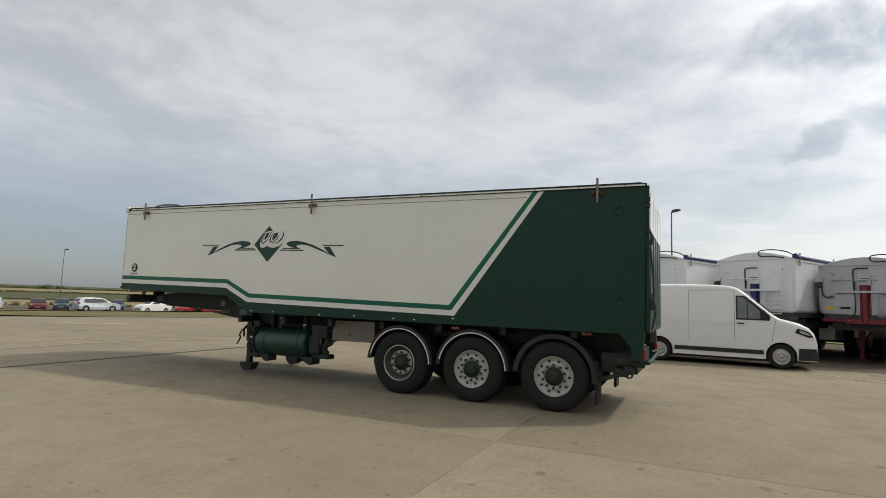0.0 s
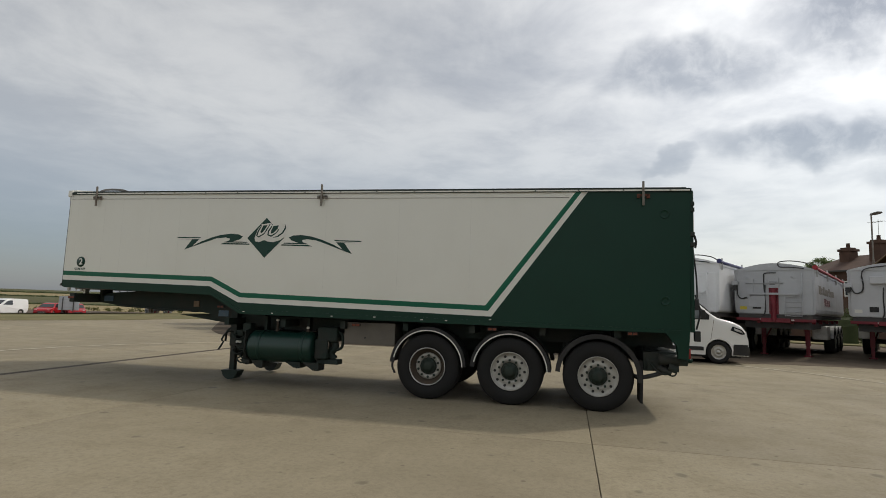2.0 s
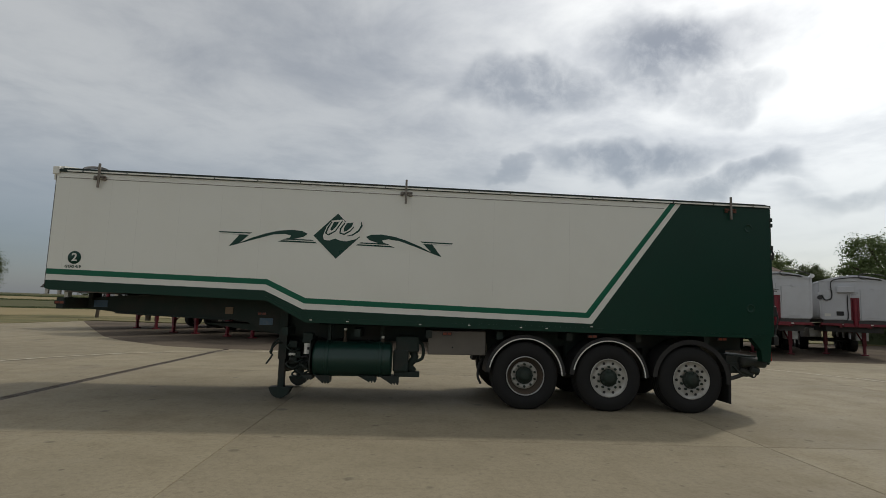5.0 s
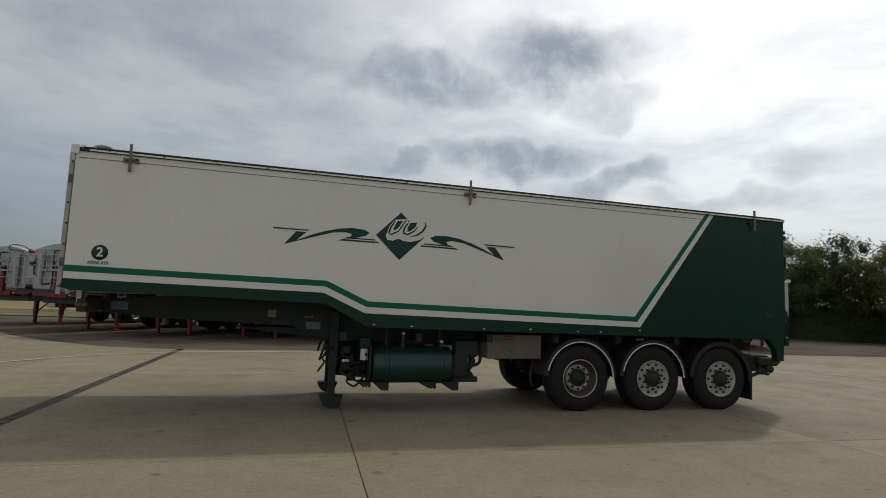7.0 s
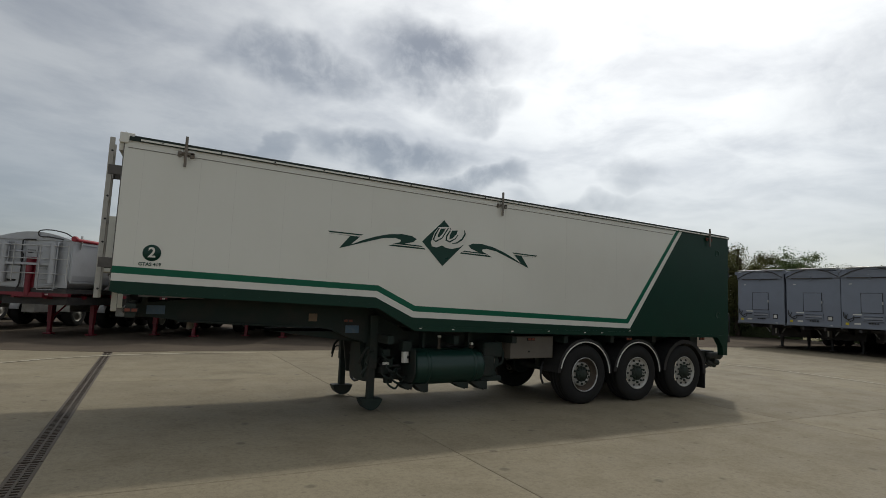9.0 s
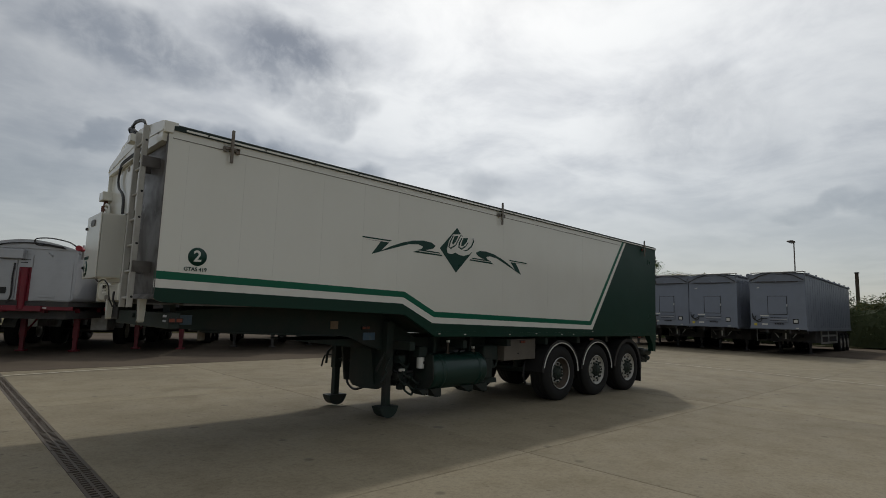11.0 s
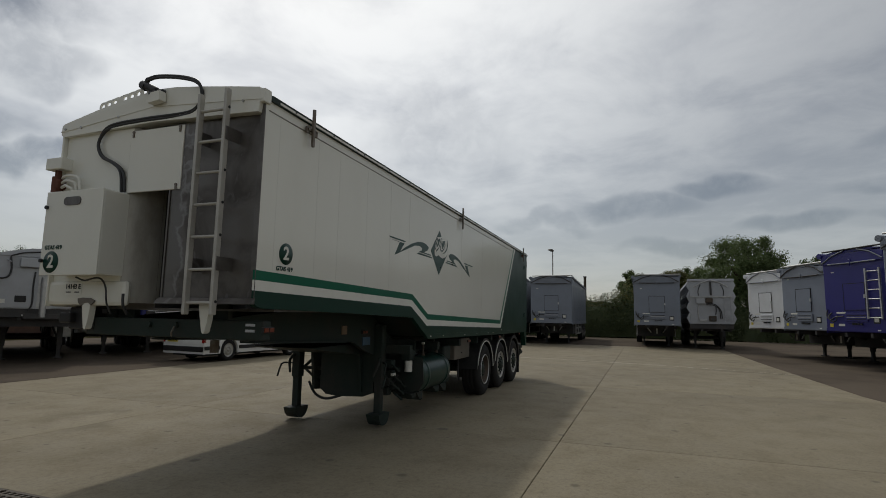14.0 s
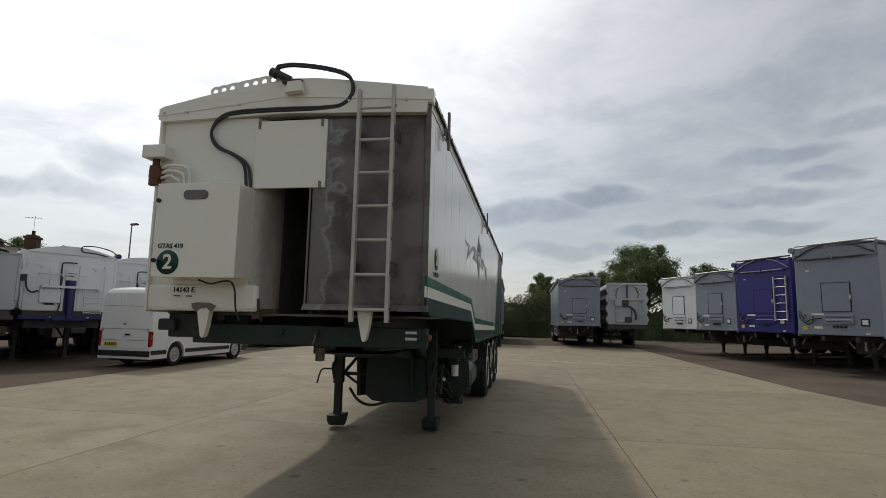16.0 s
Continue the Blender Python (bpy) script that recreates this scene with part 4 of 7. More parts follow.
    q.prism([(1.925 + p[0], 2.605 + p[1]) for p in arc((0, 0), 0.038, -90, 90, 8)] + [(1.785 + p[0], 2.605 + p[1]) for p in arc((0, 0), 0.038, 90, 270, 8)], "x", -0.334, -0.324)
    part("grip_recess", q, STEEL, cab, "dark oval grip recess")
    for z in (2.56, 2.07):
        part("lock", Kit().rod((-0.324, 2.18, z), (-0.345, 2.18, z), 0.018, 8), PLASTIC, cab)
    frontal = Matrix(((0, 0, -1, 0), (-1, 0, 0, 0), (0, 1, 0, 0), (0, 0, 0, 1)))
    q = Kit()
    q.lathe([(0.0, -0.003), (0.098, -0.003), (0.098, 0.0)], (-0.3255, 2.060, 2.055), "x", 32)
    b2 = part("number_disc", q, DECAL, cab, "dark green disc")
    lettering("numeral", "2", 0.165, Matrix.Translation((-0.330, 2.060, 2.055)) @ frontal, DECALW, b2)
    lettering("lettering", "GTAS 419", 0.0525, Matrix.Translation((-0.328, 2.045, 2.185)) @ frontal, DECAL, cab)
    q = Kit()
    q.box(-0.056, -0.0505, 1.975, 2.185, 1.765, 1.880)
    lb = part("serial_label", q, DECALW, body, "white serial label")
    lettering("lettering", "14143 E", 0.062, Matrix.Translation((-0.0575, 2.085, 1.845)) @ frontal, PLASTIC, lb)
    for y0, y1, z in ((2.11, 2.175, 1.79), (2.0, 2.06, 1.79)):
        part("writing_bar", Kit().box(-0.0580, -0.0562, y0, y1, z, z + 0.010), PLASTIC, lb)
    q = Kit()
    q.tube([(-0.20, 1.86, 1.925), (-0.19, 1.76, 1.895), (-0.18, 1.66, 1.915), (-0.16, 1.595, 1.91), (-0.12, 1.58, 1.84), (-0.10, 1.575, 1.70), (-0.06, 1.56, 1.60)], 0.008, 8)
    q.tube([(-0.10, 1.38, 1.78), (-0.10, 1.37, 1.68), (-0.06, 1.36, 1.60)], 0.012, 8)
    part("cable_loop", q, BLACK, body, "black cable loops")
    # small box and filter at the far corner
    q = Kit()
    q.box(-0.16, 0.02, 2.30, 2.52, 2.985, 3.10, 0.008)
    part("valve_box", q, WHITE, body, "small cream valve box")
    q = Kit()
    q.rod((-0.09, 2.425, 2.75), (-0.09, 2.425, 2.92), 0.05, 14)
    q.rod((-0.09, 2.425, 2.92), (-0.09, 2.425, 2.985), 0.03, 14)
    part("air_filter", q, RUST, body, "rusty red-brown filter")
    for o in range(3):
        q = Kit()
        q.tube([(-0.09, 2.36, 2.905 - o * 0.045), (-0.12, 2.28 - o * 0.01, 2.915 - o * 0.045), (-0.13, 2.15 + o * 0.035, 2.905 - o * 0.05), (-0.12, 2.085 + o * 0.045, 2.86 - o * 0.04), (-0.11, 2.07 + o * 0.048, 2.70)], 0.014, 8)
        part("pipe", q, DECALW, body, "pale flexible pipe")
    part("valve_body", Kit().box(-0.13, -0.02, 2.36, 2.47, 2.80, 2.90, 0.02), RUST, body, "rusty valve body")
    part("mount_plate", Kit().box(-0.006, 0.0, 2.06, 2.10, 2.72, 3.02), WHITE, body)
    # dark socket block at the far end of the front beam
    q = Kit()
    q.box(0.16, 0.42, 2.02, 2.36, 1.44, 1.655, 0.015)
    q.box(0.10, 0.20, 2.26, 2.42, 1.50, 1.60, 0.015)
    q.box(0.12, 0.17, 1.80, 1.86, 1.60, 1.64, 0.004)
    part("socket_block", q, PLASTIC, body, "black socket block")
    # ladder
    q = Kit()
    q.box(-0.162, -0.106, 0.560, 0.590, 1.61, 3.515, 0.005)
    lad = part("ladder", q, LADDER, body, "dusty aluminium ladder")
    q = Kit()
    q.box(-0.162, -0.106, 0.272, 0.302, 1.61, 3.535, 0.005)
    part("stile", q, LADDER, lad)
    for i in range(7):
        z = 1.708 + i * 0.275
        q = Kit()
        q.rod((-0.132, 0.295, z), (-0.132, 0.565, z), 0.014, 10)
        part("rung", q, LADDER, lad)
    for z in (2.03, 3.14):
        for y in (0.265, 0.597):
            q = Kit()
            q.box(-0.150, 0.03, y - 0.004, y + 0.004, z - 0.058, z + 0.058, 0.002)
            part("bracket", q, STEEL, lad, "dull steel bracket plate")
    for z in (1.708 + i * 0.275 for i in range(7)):
        part("rivet", Kit().rod((-0.134, 0.266, z), (-0.134, 0.273, z), 0.013, 10), PLASTIC, lad)
    # hooks under the sill
    for y in (0.475, 1.85):
        q = Kit()
        q.prism([(y - 0.06, 1.72), (y + 0.055, 1.72), (y + 0.05, 1.66), (y + 0.04, 1.60), (y + 0.012, 1.47), (y - 0.004, 1.455), (y - 0.02, 1.47), (y - 0.04, 1.55), (y - 0.05, 1.64)], "x", -0.12, -0.06)
        part("coupling_hook", q, WHITE, body, "chipped cream tapered hook")
        q = Kit()
        q.box(-0.124, 0.0, y - 0.10, y + 0.09, 1.70, 1.722, 0.006)
        if y > 1:
            q.prism([(y - 0.115, 1.715), (y - 0.07, 1.672), (y - 0.03, 1.700), (y + 0.03, 1.690), (y + 0.06, 1.665), (y + 0.10, 1.700), (y + 0.105, 1.735), (y + 0.05, 1.742), (y - 0.06, 1.738)], "x", -0.128, -0.118)
        part("hook_plate", q, GREYBOX if y > 1 else RUST, body, "rusty torn edge" if y > 1 else "")
    # ---- chassis
    q = Kit()
    rail_shape = [(0.28, 1.555), (0.7, 1.60), (1.3, 1.637), (3.3, 1.62), (4.0, 1.22), (11.0, 1.16), (11.0, 0.92), (4.6, 0.98), (3.35, 1.04), (3.05, 1.13), (2.8, 1.235), (2.55, 1.272), (1.45, 1.315), (0.75, 1.345), (0.28, 1.40)]
    q.prism(rail_shape, "y", 0.625, 0.685)
    q.prism(rail_shape, "y", 1.805, 1.865)
    q.prism([(0.75, 1.345), (1.45, 1.315), (2.55, 1.272), (2.55, 1.254), (1.45, 1.297), (0.75, 1.327)], "y", 0.575, 0.75)
    q.prism([(0.75, 1.345), (1.45, 1.315), (2.55, 1.272), (2.55, 1.254), (1.45, 1.297), (0.75, 1.327)], "y", 1.74, 1.915)
    frm = part("chassis_frame", q, CHASSIS, T, "dark green steel chassis")
    q = Kit()
    q.box(0.18, 0.29, 0.03, 2.13, 1.395, 1.562, 0.012)
    q.box(0.30, 0.55, 1.92, 2.2, 1.45, 1.65, 0.012)
    q.box(0.34, 0.40, 0.55, 0.80, 1.53, 1.715, 0.0)
    q.box(0.34, 0.40, 1.70, 1.95, 1.53, 1.715, 0.0)
    q.box(0.29, 1.0, 0.69, 1.80, 1.42, 1.445, 0.0)
    part("front_crossmember", q, CHASSIS, frm, "dark green front beam")
    for i in range(9):
        x = 1.3 + i * 1.1
        z1 = 1.56 - 0.02 * x if x < 3.2 else 1.20
        q = Kit()
        q.box(x, x + 0.09, *((0.686, 1.804) if x < 3.2 else (0.12, 2.37)), z1 - 0.14, z1 - 0.02, 0.0)
        part("crossmember", q, CHASSIS, frm)
    q = Kit()
    q.prism([(2.0, 1.20), (3.6, 1.20), (3.6, 1.02), (3.1, 1.06)], "y", 0.80, 1.69)
    q.prism([(3.3, 1.2), (3.4, 0.50), (4.2, 0.42), (4.9, 0.70), (4.9, 1.2)], "y", 0.82, 0.86)
    q.prism([(3.3, 1.2), (3.4, 0.50), (4.2, 0.42), (4.9, 0.70), (4.9, 1.2)], "y", 1.60, 1.64)
    q.prism([(0.64, 1.18), (0.64, 0.50), (0.80, 0.44), (1.20, 0.42), (1.42, 0.44), (1.52, 0.52), (1.52, 1.18)], "x", 3.42, 3.48)
    part("gusset", q, CHASSIS, frm, "dark green gusset plates")
    q = Kit()
    q.rod((0.95, 1.245, 1.33), (0.95, 1.245, 1.20), 0.045, 16)
    part("king_pin", q, IRON, frm)
    for z in (1.515, 1.465):
        part("socket_plate", Kit().box(0.172, 0.181, 0.11, 0.205, z, z + 0.022), LIGHTGREY, frm, "small pale plate")
    for x, z, mt in ((0.50, 1.475, BLUETAG), (3.12, 1.245, BLUETAG), (2.52, 1.41, BROWNTAG)):
        q = Kit()
        w = 0.105 if mt is BLUETAG else 0.06
        q.box(x - w, x + w, 0.612, 0.627, z - 0.055, z + 0.055)
        part("label_plate", q, mt, frm, "pale blue label" if mt is BLUETAG else "brown label plate")
    for y in (0.98, 1.30):
        part("air_coupling", Kit().rod((0.15, y, 1.51), (0.181, y, 1.51), 0.03, 12), CHASSIS, frm)
    part("air_line", Kit().tube([(0.16, 0.98, 1.50), (0.12, 0.97, 1.45), (0.15, 1.0, 1.41)], 0.008, 6), IRON, frm)
    # landing legs
    for y in (0.56, 1.93):
        q = Kit()
        q.box(3.37, 3.50, y - 0.065, y + 0.065, 0.62, 1.42, 0.01)
        q.box(3.385, 3.485, y - 0.05, y + 0.05, 0.12, 0.64, 0.008)
        leg = part("landing_leg", q, CHASSIS, T, "dark green landing leg")
        q = Kit()
        q.prism([(3.265, 0.185), (3.27, 0.165)] + [(3.435 + p[0], 0.185 + p[1]) for p in arc((0, 0), 0.160, 195, 345, 10)] + [(3.60, 0.165), (3.605, 0.185), (3.51, 0.190), (3.36, 0.190)], "y", y - 0.10, y + 0.10)
        foot = part("foot_shoe", q, CHASSIS, leg, "half-round sand shoe")
        for v in foot.data.vertices:
            v.co.z = max(v.co.z, 0.008)
        q = Kit()
        q.tube([(3.44, y, 1.0), (3.30, y + 0.05 * (1 if y > 1 else -1), 0.88), (3.24, y, 0.70)], 0.02, 6)
        q.tube([(3.5, y, 0.70), (3.9, y + (0.25 if y < 1 else -0.25), 1.12)], 0.025, 6, 1)
        part("brace", q, CHASSIS, leg)
    q = Kit()
    q.rod((3.45, 0.60, 0.80), (3.45, 1.90, 0.80), 0.025, 10)
    q.tube([(3.43, 1.95, 0.86), (3.42, 2.12, 0.86), (3.36, 2.18, 0.84), (3.33, 2.22, 0.66)], 0.014, 6, 2)
    q.tube([(3.43, 0.50, 0.92), (3.36, 0.42, 0.92), (3.27, 0.40, 0.78), (3.31, 0.40, 0.74), (3.22, 0.40, 0.60)], 0.016, 6, 2)
    part("crank_shaft", q, CHASSIS, frm)
    for pts in (([(3.55, 1.80, 0.58), (3.5, 1.65, 0.42), (3.5, 1.45, 0.36), (3.5, 1.15, 0.44)]), ([(3.5, 1.85, 0.78), (3.5, 1.65, 0.66), (3.5, 1.50, 0.72), (3.5, 1.45, 0.90)]), ([(3.55, 0.62, 0.75), (3.65, 0.50, 0.70), (3.85, 0.45, 0.72)]), ([(3.6, 0.55, 0.66), (3.72, 0.50, 0.62), (3.9, 0.50, 0.66)])):
        q = Kit()
        q.tube(pts, 0.02, 8)
        part("air_hose", q, BLACK, frm, "black air hose")
    # air tank and fittings
    q = Kit()
    TX, TY, TZ = 3.975, 0.355, 0.705
    q.lathe([(0.0, -0.012), (0.20, -0.008), (0.252, 0.004), (0.266, 0.03), (0.27, 0.06), (0.27, 1.14), (0.266, 1.17), (0.252, 1.196), (0.20, 1.208), (0.0, 1.212)], (TX, TY, TZ), "x", 40)
    tank = part("air_tank", q, TANKGREEN, T, "dark green horizontal tank")
    part("end_plate", Kit().prism([(0.10, 0.98), (0.66, 1.04), (0.66, 0.46), (0.40, 0.42), (0.16, 0.50), (0.08, 0.62)], "x", 3.935, 3.952), CHASSIS, tank, "dark plate before the tank")
    for x in (4.16, 4.98):
        q = Kit()
        q.lathe([(0.270, 0.0), (0.281, 0.004), (0.281, 0.056), (0.270, 0.06)], (x, TY, TZ), "x", 40)
        part("strap", q, TANKGREEN, tank)
        q = Kit()
        q.box(x + 0.005, x + 0.055, TY - 0.02, TY + 0.10, 0.95, 1.22, 0.004)
        part("tank_bracket", q, CHASSIS, tank)
    for x0, x1, zl in ((3.79, 3.975, 0.375), (4.0, 4.24, 0.325), (4.66, 4.95, 0.350), (4.99, 5.30, 0.320)):
        q = Kit()
        q.prism([(x0, 0.462), (x1, 0.462), (x1, zl + 0.02), (x1 - 0.02, zl + 0.005), (x1 - 0.045, zl + 0.045), (x1 - 0.06, zl), (x1 - 0.085, zl + 0.04), (x1 - 0.10, zl + 0.01)], "y", TY - 0.14, TY + 0.10)
        part("tank_bracket", q, CHASSIS, tank, "dark jagged mounting plate")
    for x, zz in ((4.44, 1.145), (5.03, 1.03)):
        q = Kit()
        q.rod((x, TY - 0.05, 0.96), (x, TY - 0.05, zz), 0.022, 8)
        q.rod((x, TY - 0.05, 0.97), (x, TY - 0.05, 1.00), 0.035, 8)
        vv = part("valve", q, IRONDARK, tank)
        part("clip", Kit().box(x - 0.022, x + 0.022, TY - 0.075, TY - 0.03, zz, zz + 0.035, 0.004), DECALW, vv, "small white cap")
    q = Kit()
    q.rod((3.87, 0.30, 0.735), (3.87, 0.30, 0.895), 0.058, 16)
    q.rod((3.87, 0.30, 0.895), (3.87, 0.30, 0.985), 0.045, 12)
    fc = part("filter_canister", q, DECALW, T, "white filter canister")
    part("filter_head", Kit().box(3.79, 3.95, 0.24, 0.40, 0.90, 1.06, 0.02), CHASSIS, fc, "dark filter head")
    part("filter_mark", Kit().box(3.875, 3.905, 0.238, 0.244, 0.80, 0.84), PLASTIC, fc)
    for i, (x, z) in enumerate(((3.62, 0.86), (3.68, 0.70), (3.62, 0.60), (3.78, 0.52), (3.86, 0.60), (3.72, 0.45))):
        q = Kit()
        q.box(x - 0.07, x + 0.06, 0.42 + 0.02 * i, 0.60, z - 0.05, z + 0.06, 0.015)
        q.tube([(x - 0.05, 0.44, z), (x - 0.08, 0.36, z - 0.04), (x + 0.02, 0.34, z - 0.10), (x + 0.10, 0.40, z - 0.06)], 0.016, 6)
        part("valve_block", q, CHASSIS, T, "grimy valve block with hoses")
    part("air_fitting", Kit().box(3.56, 3.66, 0.40, 0.44, 0.69, 0.73, 0.006), DECALW, T, "small white fitting")
    q = Kit()
    q.box(5.24, 5.60, 0.24, 0.50, 0.80, 1.05, 0.03)
    q.box(5.20, 5.44, 0.22, 0.48, 0.50, 0.84, 0.03)
    q.tube([(5.48, 0.38, 0.84), (5.54, 0.36, 0.72), (5.46, 0.36, 0.60), (5.52, 0.38, 0.50)], 0.06, 10)
    q.box(5.22, 5.62, 0.28, 0.48, 0.42, 0.50, 0.01)
    q.tube([(5.58, 0.34, 0.98), (5.66, 0.34, 0.90), (5.66, 0.34, 0.72), (5.56, 0.34, 0.66)], 0.025, 8)
    part("silencer", q, CHASSIS, T, "dark pump and silencer")
    for x in (5.36, 5.40):
        q = Kit()
        q.tube([(x, 0.28, 0.85), (x + 0.05, 0.26, 0.75), (x, 0.28, 0.62)], 0.014, 6)
        part("fitting", q, IRON, T)
    q = Kit()
    q.box(5.74, 6.64, 0.22, 0.74, 0.80, 1.17, 0.01)
    lk = part("locker", q, GREYBOX, T, "plain grey-brown locker")
    q = Kit()
    q.rod((6.12, 0.205, 0.90), (6.12, 0.222, 0.90), 0.014, 8)
    part("keyhole", q, PLASTIC, lk)
    for x in (3.9, 4.6, 6.9):
        q = Kit()
        q.tube([(x, 0.75, 1.05), (x + 0.3, 0.55, 0.95), (x + 0.6, 0.72, 1.08)], 0.015, 6)
        part("pipe_run", q, BLACK, frm)
    # added dark panel, hides bright ground seen through the wheel gaps
    part("suspension_beam", Kit().prism([(6.75, 1.16), (6.75, 0.86), (6.95, 0.72), (10.45, 0.72), (10.7, 0.86), (10.7, 1.16)], "y", 1.10, 1.38), CHASSIS, frm, "added dark panel closing the gaps between the wheels")
    # ---- wheels, axles, guards
    for i, x in enumerate((7.245, 8.555, 9.865)):
        q = Kit()
        q.rod((x, 0.35, 0.51), (x, 2.14, 0.51), 0.075, 14)
        q.box(x - 0.45, x + 0.12, 0.68, 0.84, 0.60, 0.72, 0.02)
        q.box(x - 0.45, x + 0.12, 1.65, 1.81, 0.60, 0.72, 0.02)
        q.box(x - 0.52, x - 0.38, 0.70, 0.82, 0.58, 1.02, 0.02)
        q.box(x - 0.52, x - 0.38, 1.67, 1.79, 0.58, 1.02, 0.02)
        q.rod((x + 0.14, 0.76, 0.70), (x + 0.14, 0.76, 0.98), 0.11, 14)
        q.rod((x + 0.14, 1.73, 0.70), (x + 0.14, 1.73, 0.98), 0.11, 14)
        q.rod((x, 0.45, 0.51), (x, 0.60, 0.51), 0.20, 20)
        q.rod((x, 1.89, 0.51), (x, 2.04, 0.51), 0.20, 20)
        part("axle", q, CHASSIS, T, "grimy axle with suspension")
        wheel(T, x, 0.075, -1, RIM, i == 0)
        wheel(T, x, 2.415, 1, RIM, i == 0)
        for y0, y1 in ((0.06, 0.47), (2.02, 2.43)):
            mudguard(T, x, y0, y1, -5 if i == 2 else 2, 176, i < 2 and y0 < 1, "black plastic mudguard")
        part("guard_stay", Kit().rod((x - 0.2, 0.47, 1.05), (x - 0.2, 0.76, 1.05), 0.02, 8), CHASSIS, T)
        part("guard_stay", Kit().rod((x + 0.25, 0.47, 1.0), (x + 0.25, 0.76, 1.0), 0.02, 8), CHASSIS, T)
    for y0 in (0.07, 2.05):
        q = Kit()
        q.prism([(10.44, 0.78), (10.49, 0.78), (10.50, 0.56), (10.49, 0.16), (10.455, 0.17), (10.455, 0.56)], "y", y0, y0 + 0.37)
        part("mud_flap", q, TYRE, T, "black rubber mud flap")
    q = Kit()
    q.tube([(6.62, 0.45, 0.72), (6.57, 0.43, 0.62), (6.55, 0.42, 0.45), (6.6, 0.42, 0.33)], 0.02, 6)
    part("guard_pipe", q, BLACK, T)
    # ---- rear end
    q = Kit()
    q.box(11.14, 11.20, 0.03, W - 0.03, 1.18, zt(11.2) - 0.02, 0.01)
    rd = part("rear_door", q, GREEN, T, "dark green rear door")
    part("door_top", Kit().box(11.20, 11.205, 0.04, W - 0.04, 2.62, zt(11.2) - 0.05), WHITE, rd, "cream upper door panel")
    for y in (0.2, 0.8, 1.25, 1.7, 2.3):
        q = Kit()
        q.box(11.20, 11.207, y - 0.03, y + 0.03, 1.25, zt(11.2) - 0.1, 0.005)
        part("door_rib", q, GREEN, rd)
    for z in (3.05, 2.96, 2.60, 2.45):
        q = Kit()
        q.box(11.15, 11.21, 0.0, 0.05, z - 0.03, z + 0.03, 0.004)
        part("hinge", q, CHASSIS, rd)
    q = Kit()
    q.tube([(11.20, 0.06, 2.62), (11.235, 0.05, 2.50), (11.22, 0.05, 2.40)], 0.016, 6, 2)
    q.tube([(11.20, 0.12, 2.42), (11.24, 0.10, 2.0), (11.25, 0.10, 1.62)], 0.012, 6, 2)
    q.tube([(11.22, 0.08, 1.72), (11.27, 0.05, 1.52), (11.26, 0.05, 1.38), (11.22, 0.05, 1.22)], 0.013, 6)
    q.box(11.20, 11.26, 0.04, 0.12, 1.50, 1.66, 0.01)
    q.box(11.20, 11.28, 0.05, 0.14, 1.05, 1.20, 0.01)
    part("door_linkage", q, PLASTIC, rd, "black door levers and linkage")
    q = Kit()
    q.tube([(11.05, 0.20, 0.84), (11.12, 0.20, 0.81), (11.17, 0.25, 0.80), (11.17, 1.25, 0.80), (11.17, 2.24, 0.80), (11.15, 2.44, 0.78), (11.05, 2.46, 0.75)], 0.032, 10)
    part("rear_bumper", q, GREEN, T, "green tubular bumper")
    for y in (0.03, W - 0.15):
        part("rear_light", Kit().box(11.10, 11.14, y, y + 0.12, 0.84, 0.98, 0.006), REDLENS, T, "red rear lamp")
    q = Kit()
    # beam box enlarged down and forward to keep a sun streak off the ground
    q.box(10.52, 11.02, 0.24, 2.3, 0.62, 0.90, 0.01)
    q.box(10.6, 10.8, 0.72, 0.84, 0.75, 1.1, 0.01)
    q.box(10.6, 10.8, 1.65, 1.77, 0.75, 1.1, 0.01)
    part("rear_beam", q, CHASSIS, T, "grimy rear beam, enlarged to block the sun")
    q = Kit()
    q.lathe([(0.0, 0.0), (0.075, 0.005), (0.08, 0.03), (0.08, 0.40), (0.0, 0.41)], (10.72, 0.20, 0.80), "x", 18)
    q.rod((10.86, 0.16, 0.70), (10.98, 0.14, 0.665), 0.06, 14)
    q.rod((10.72, 0.20, 0.68), (10.90, 0.16, 0.61), 0.045, 10)
    q.box(10.55, 10.86, 0.22, 0.40, 0.62, 0.80, 0.03)
    q.tube([(10.62, 0.22, 0.74), (10.72, 0.17, 0.62), (10.84, 0.16, 0.60), (10.95, 0.2, 0.70)], 0.018, 6)
    q.tube([(10.80, 0.18, 0.66), (10.86, 0.17, 0.59), (10.93, 0.16, 0.575), (10.97, 0.16, 0.62)], 0.012, 6)
    part("hose_coupling", q, CHASSIS, T, "dark round hose coupling")
    q = Kit()
    q.tube([(10.97, 0.20, 0.70), (10.82, 0.20, 0.625), (10.62, 0.22, 0.55), (10.46, 0.24, 0.52), (10.3, 0.30, 0.56)], 0.032, 10)
    part("discharge_hose", q, BLACK, T, "thick black discharge hose")
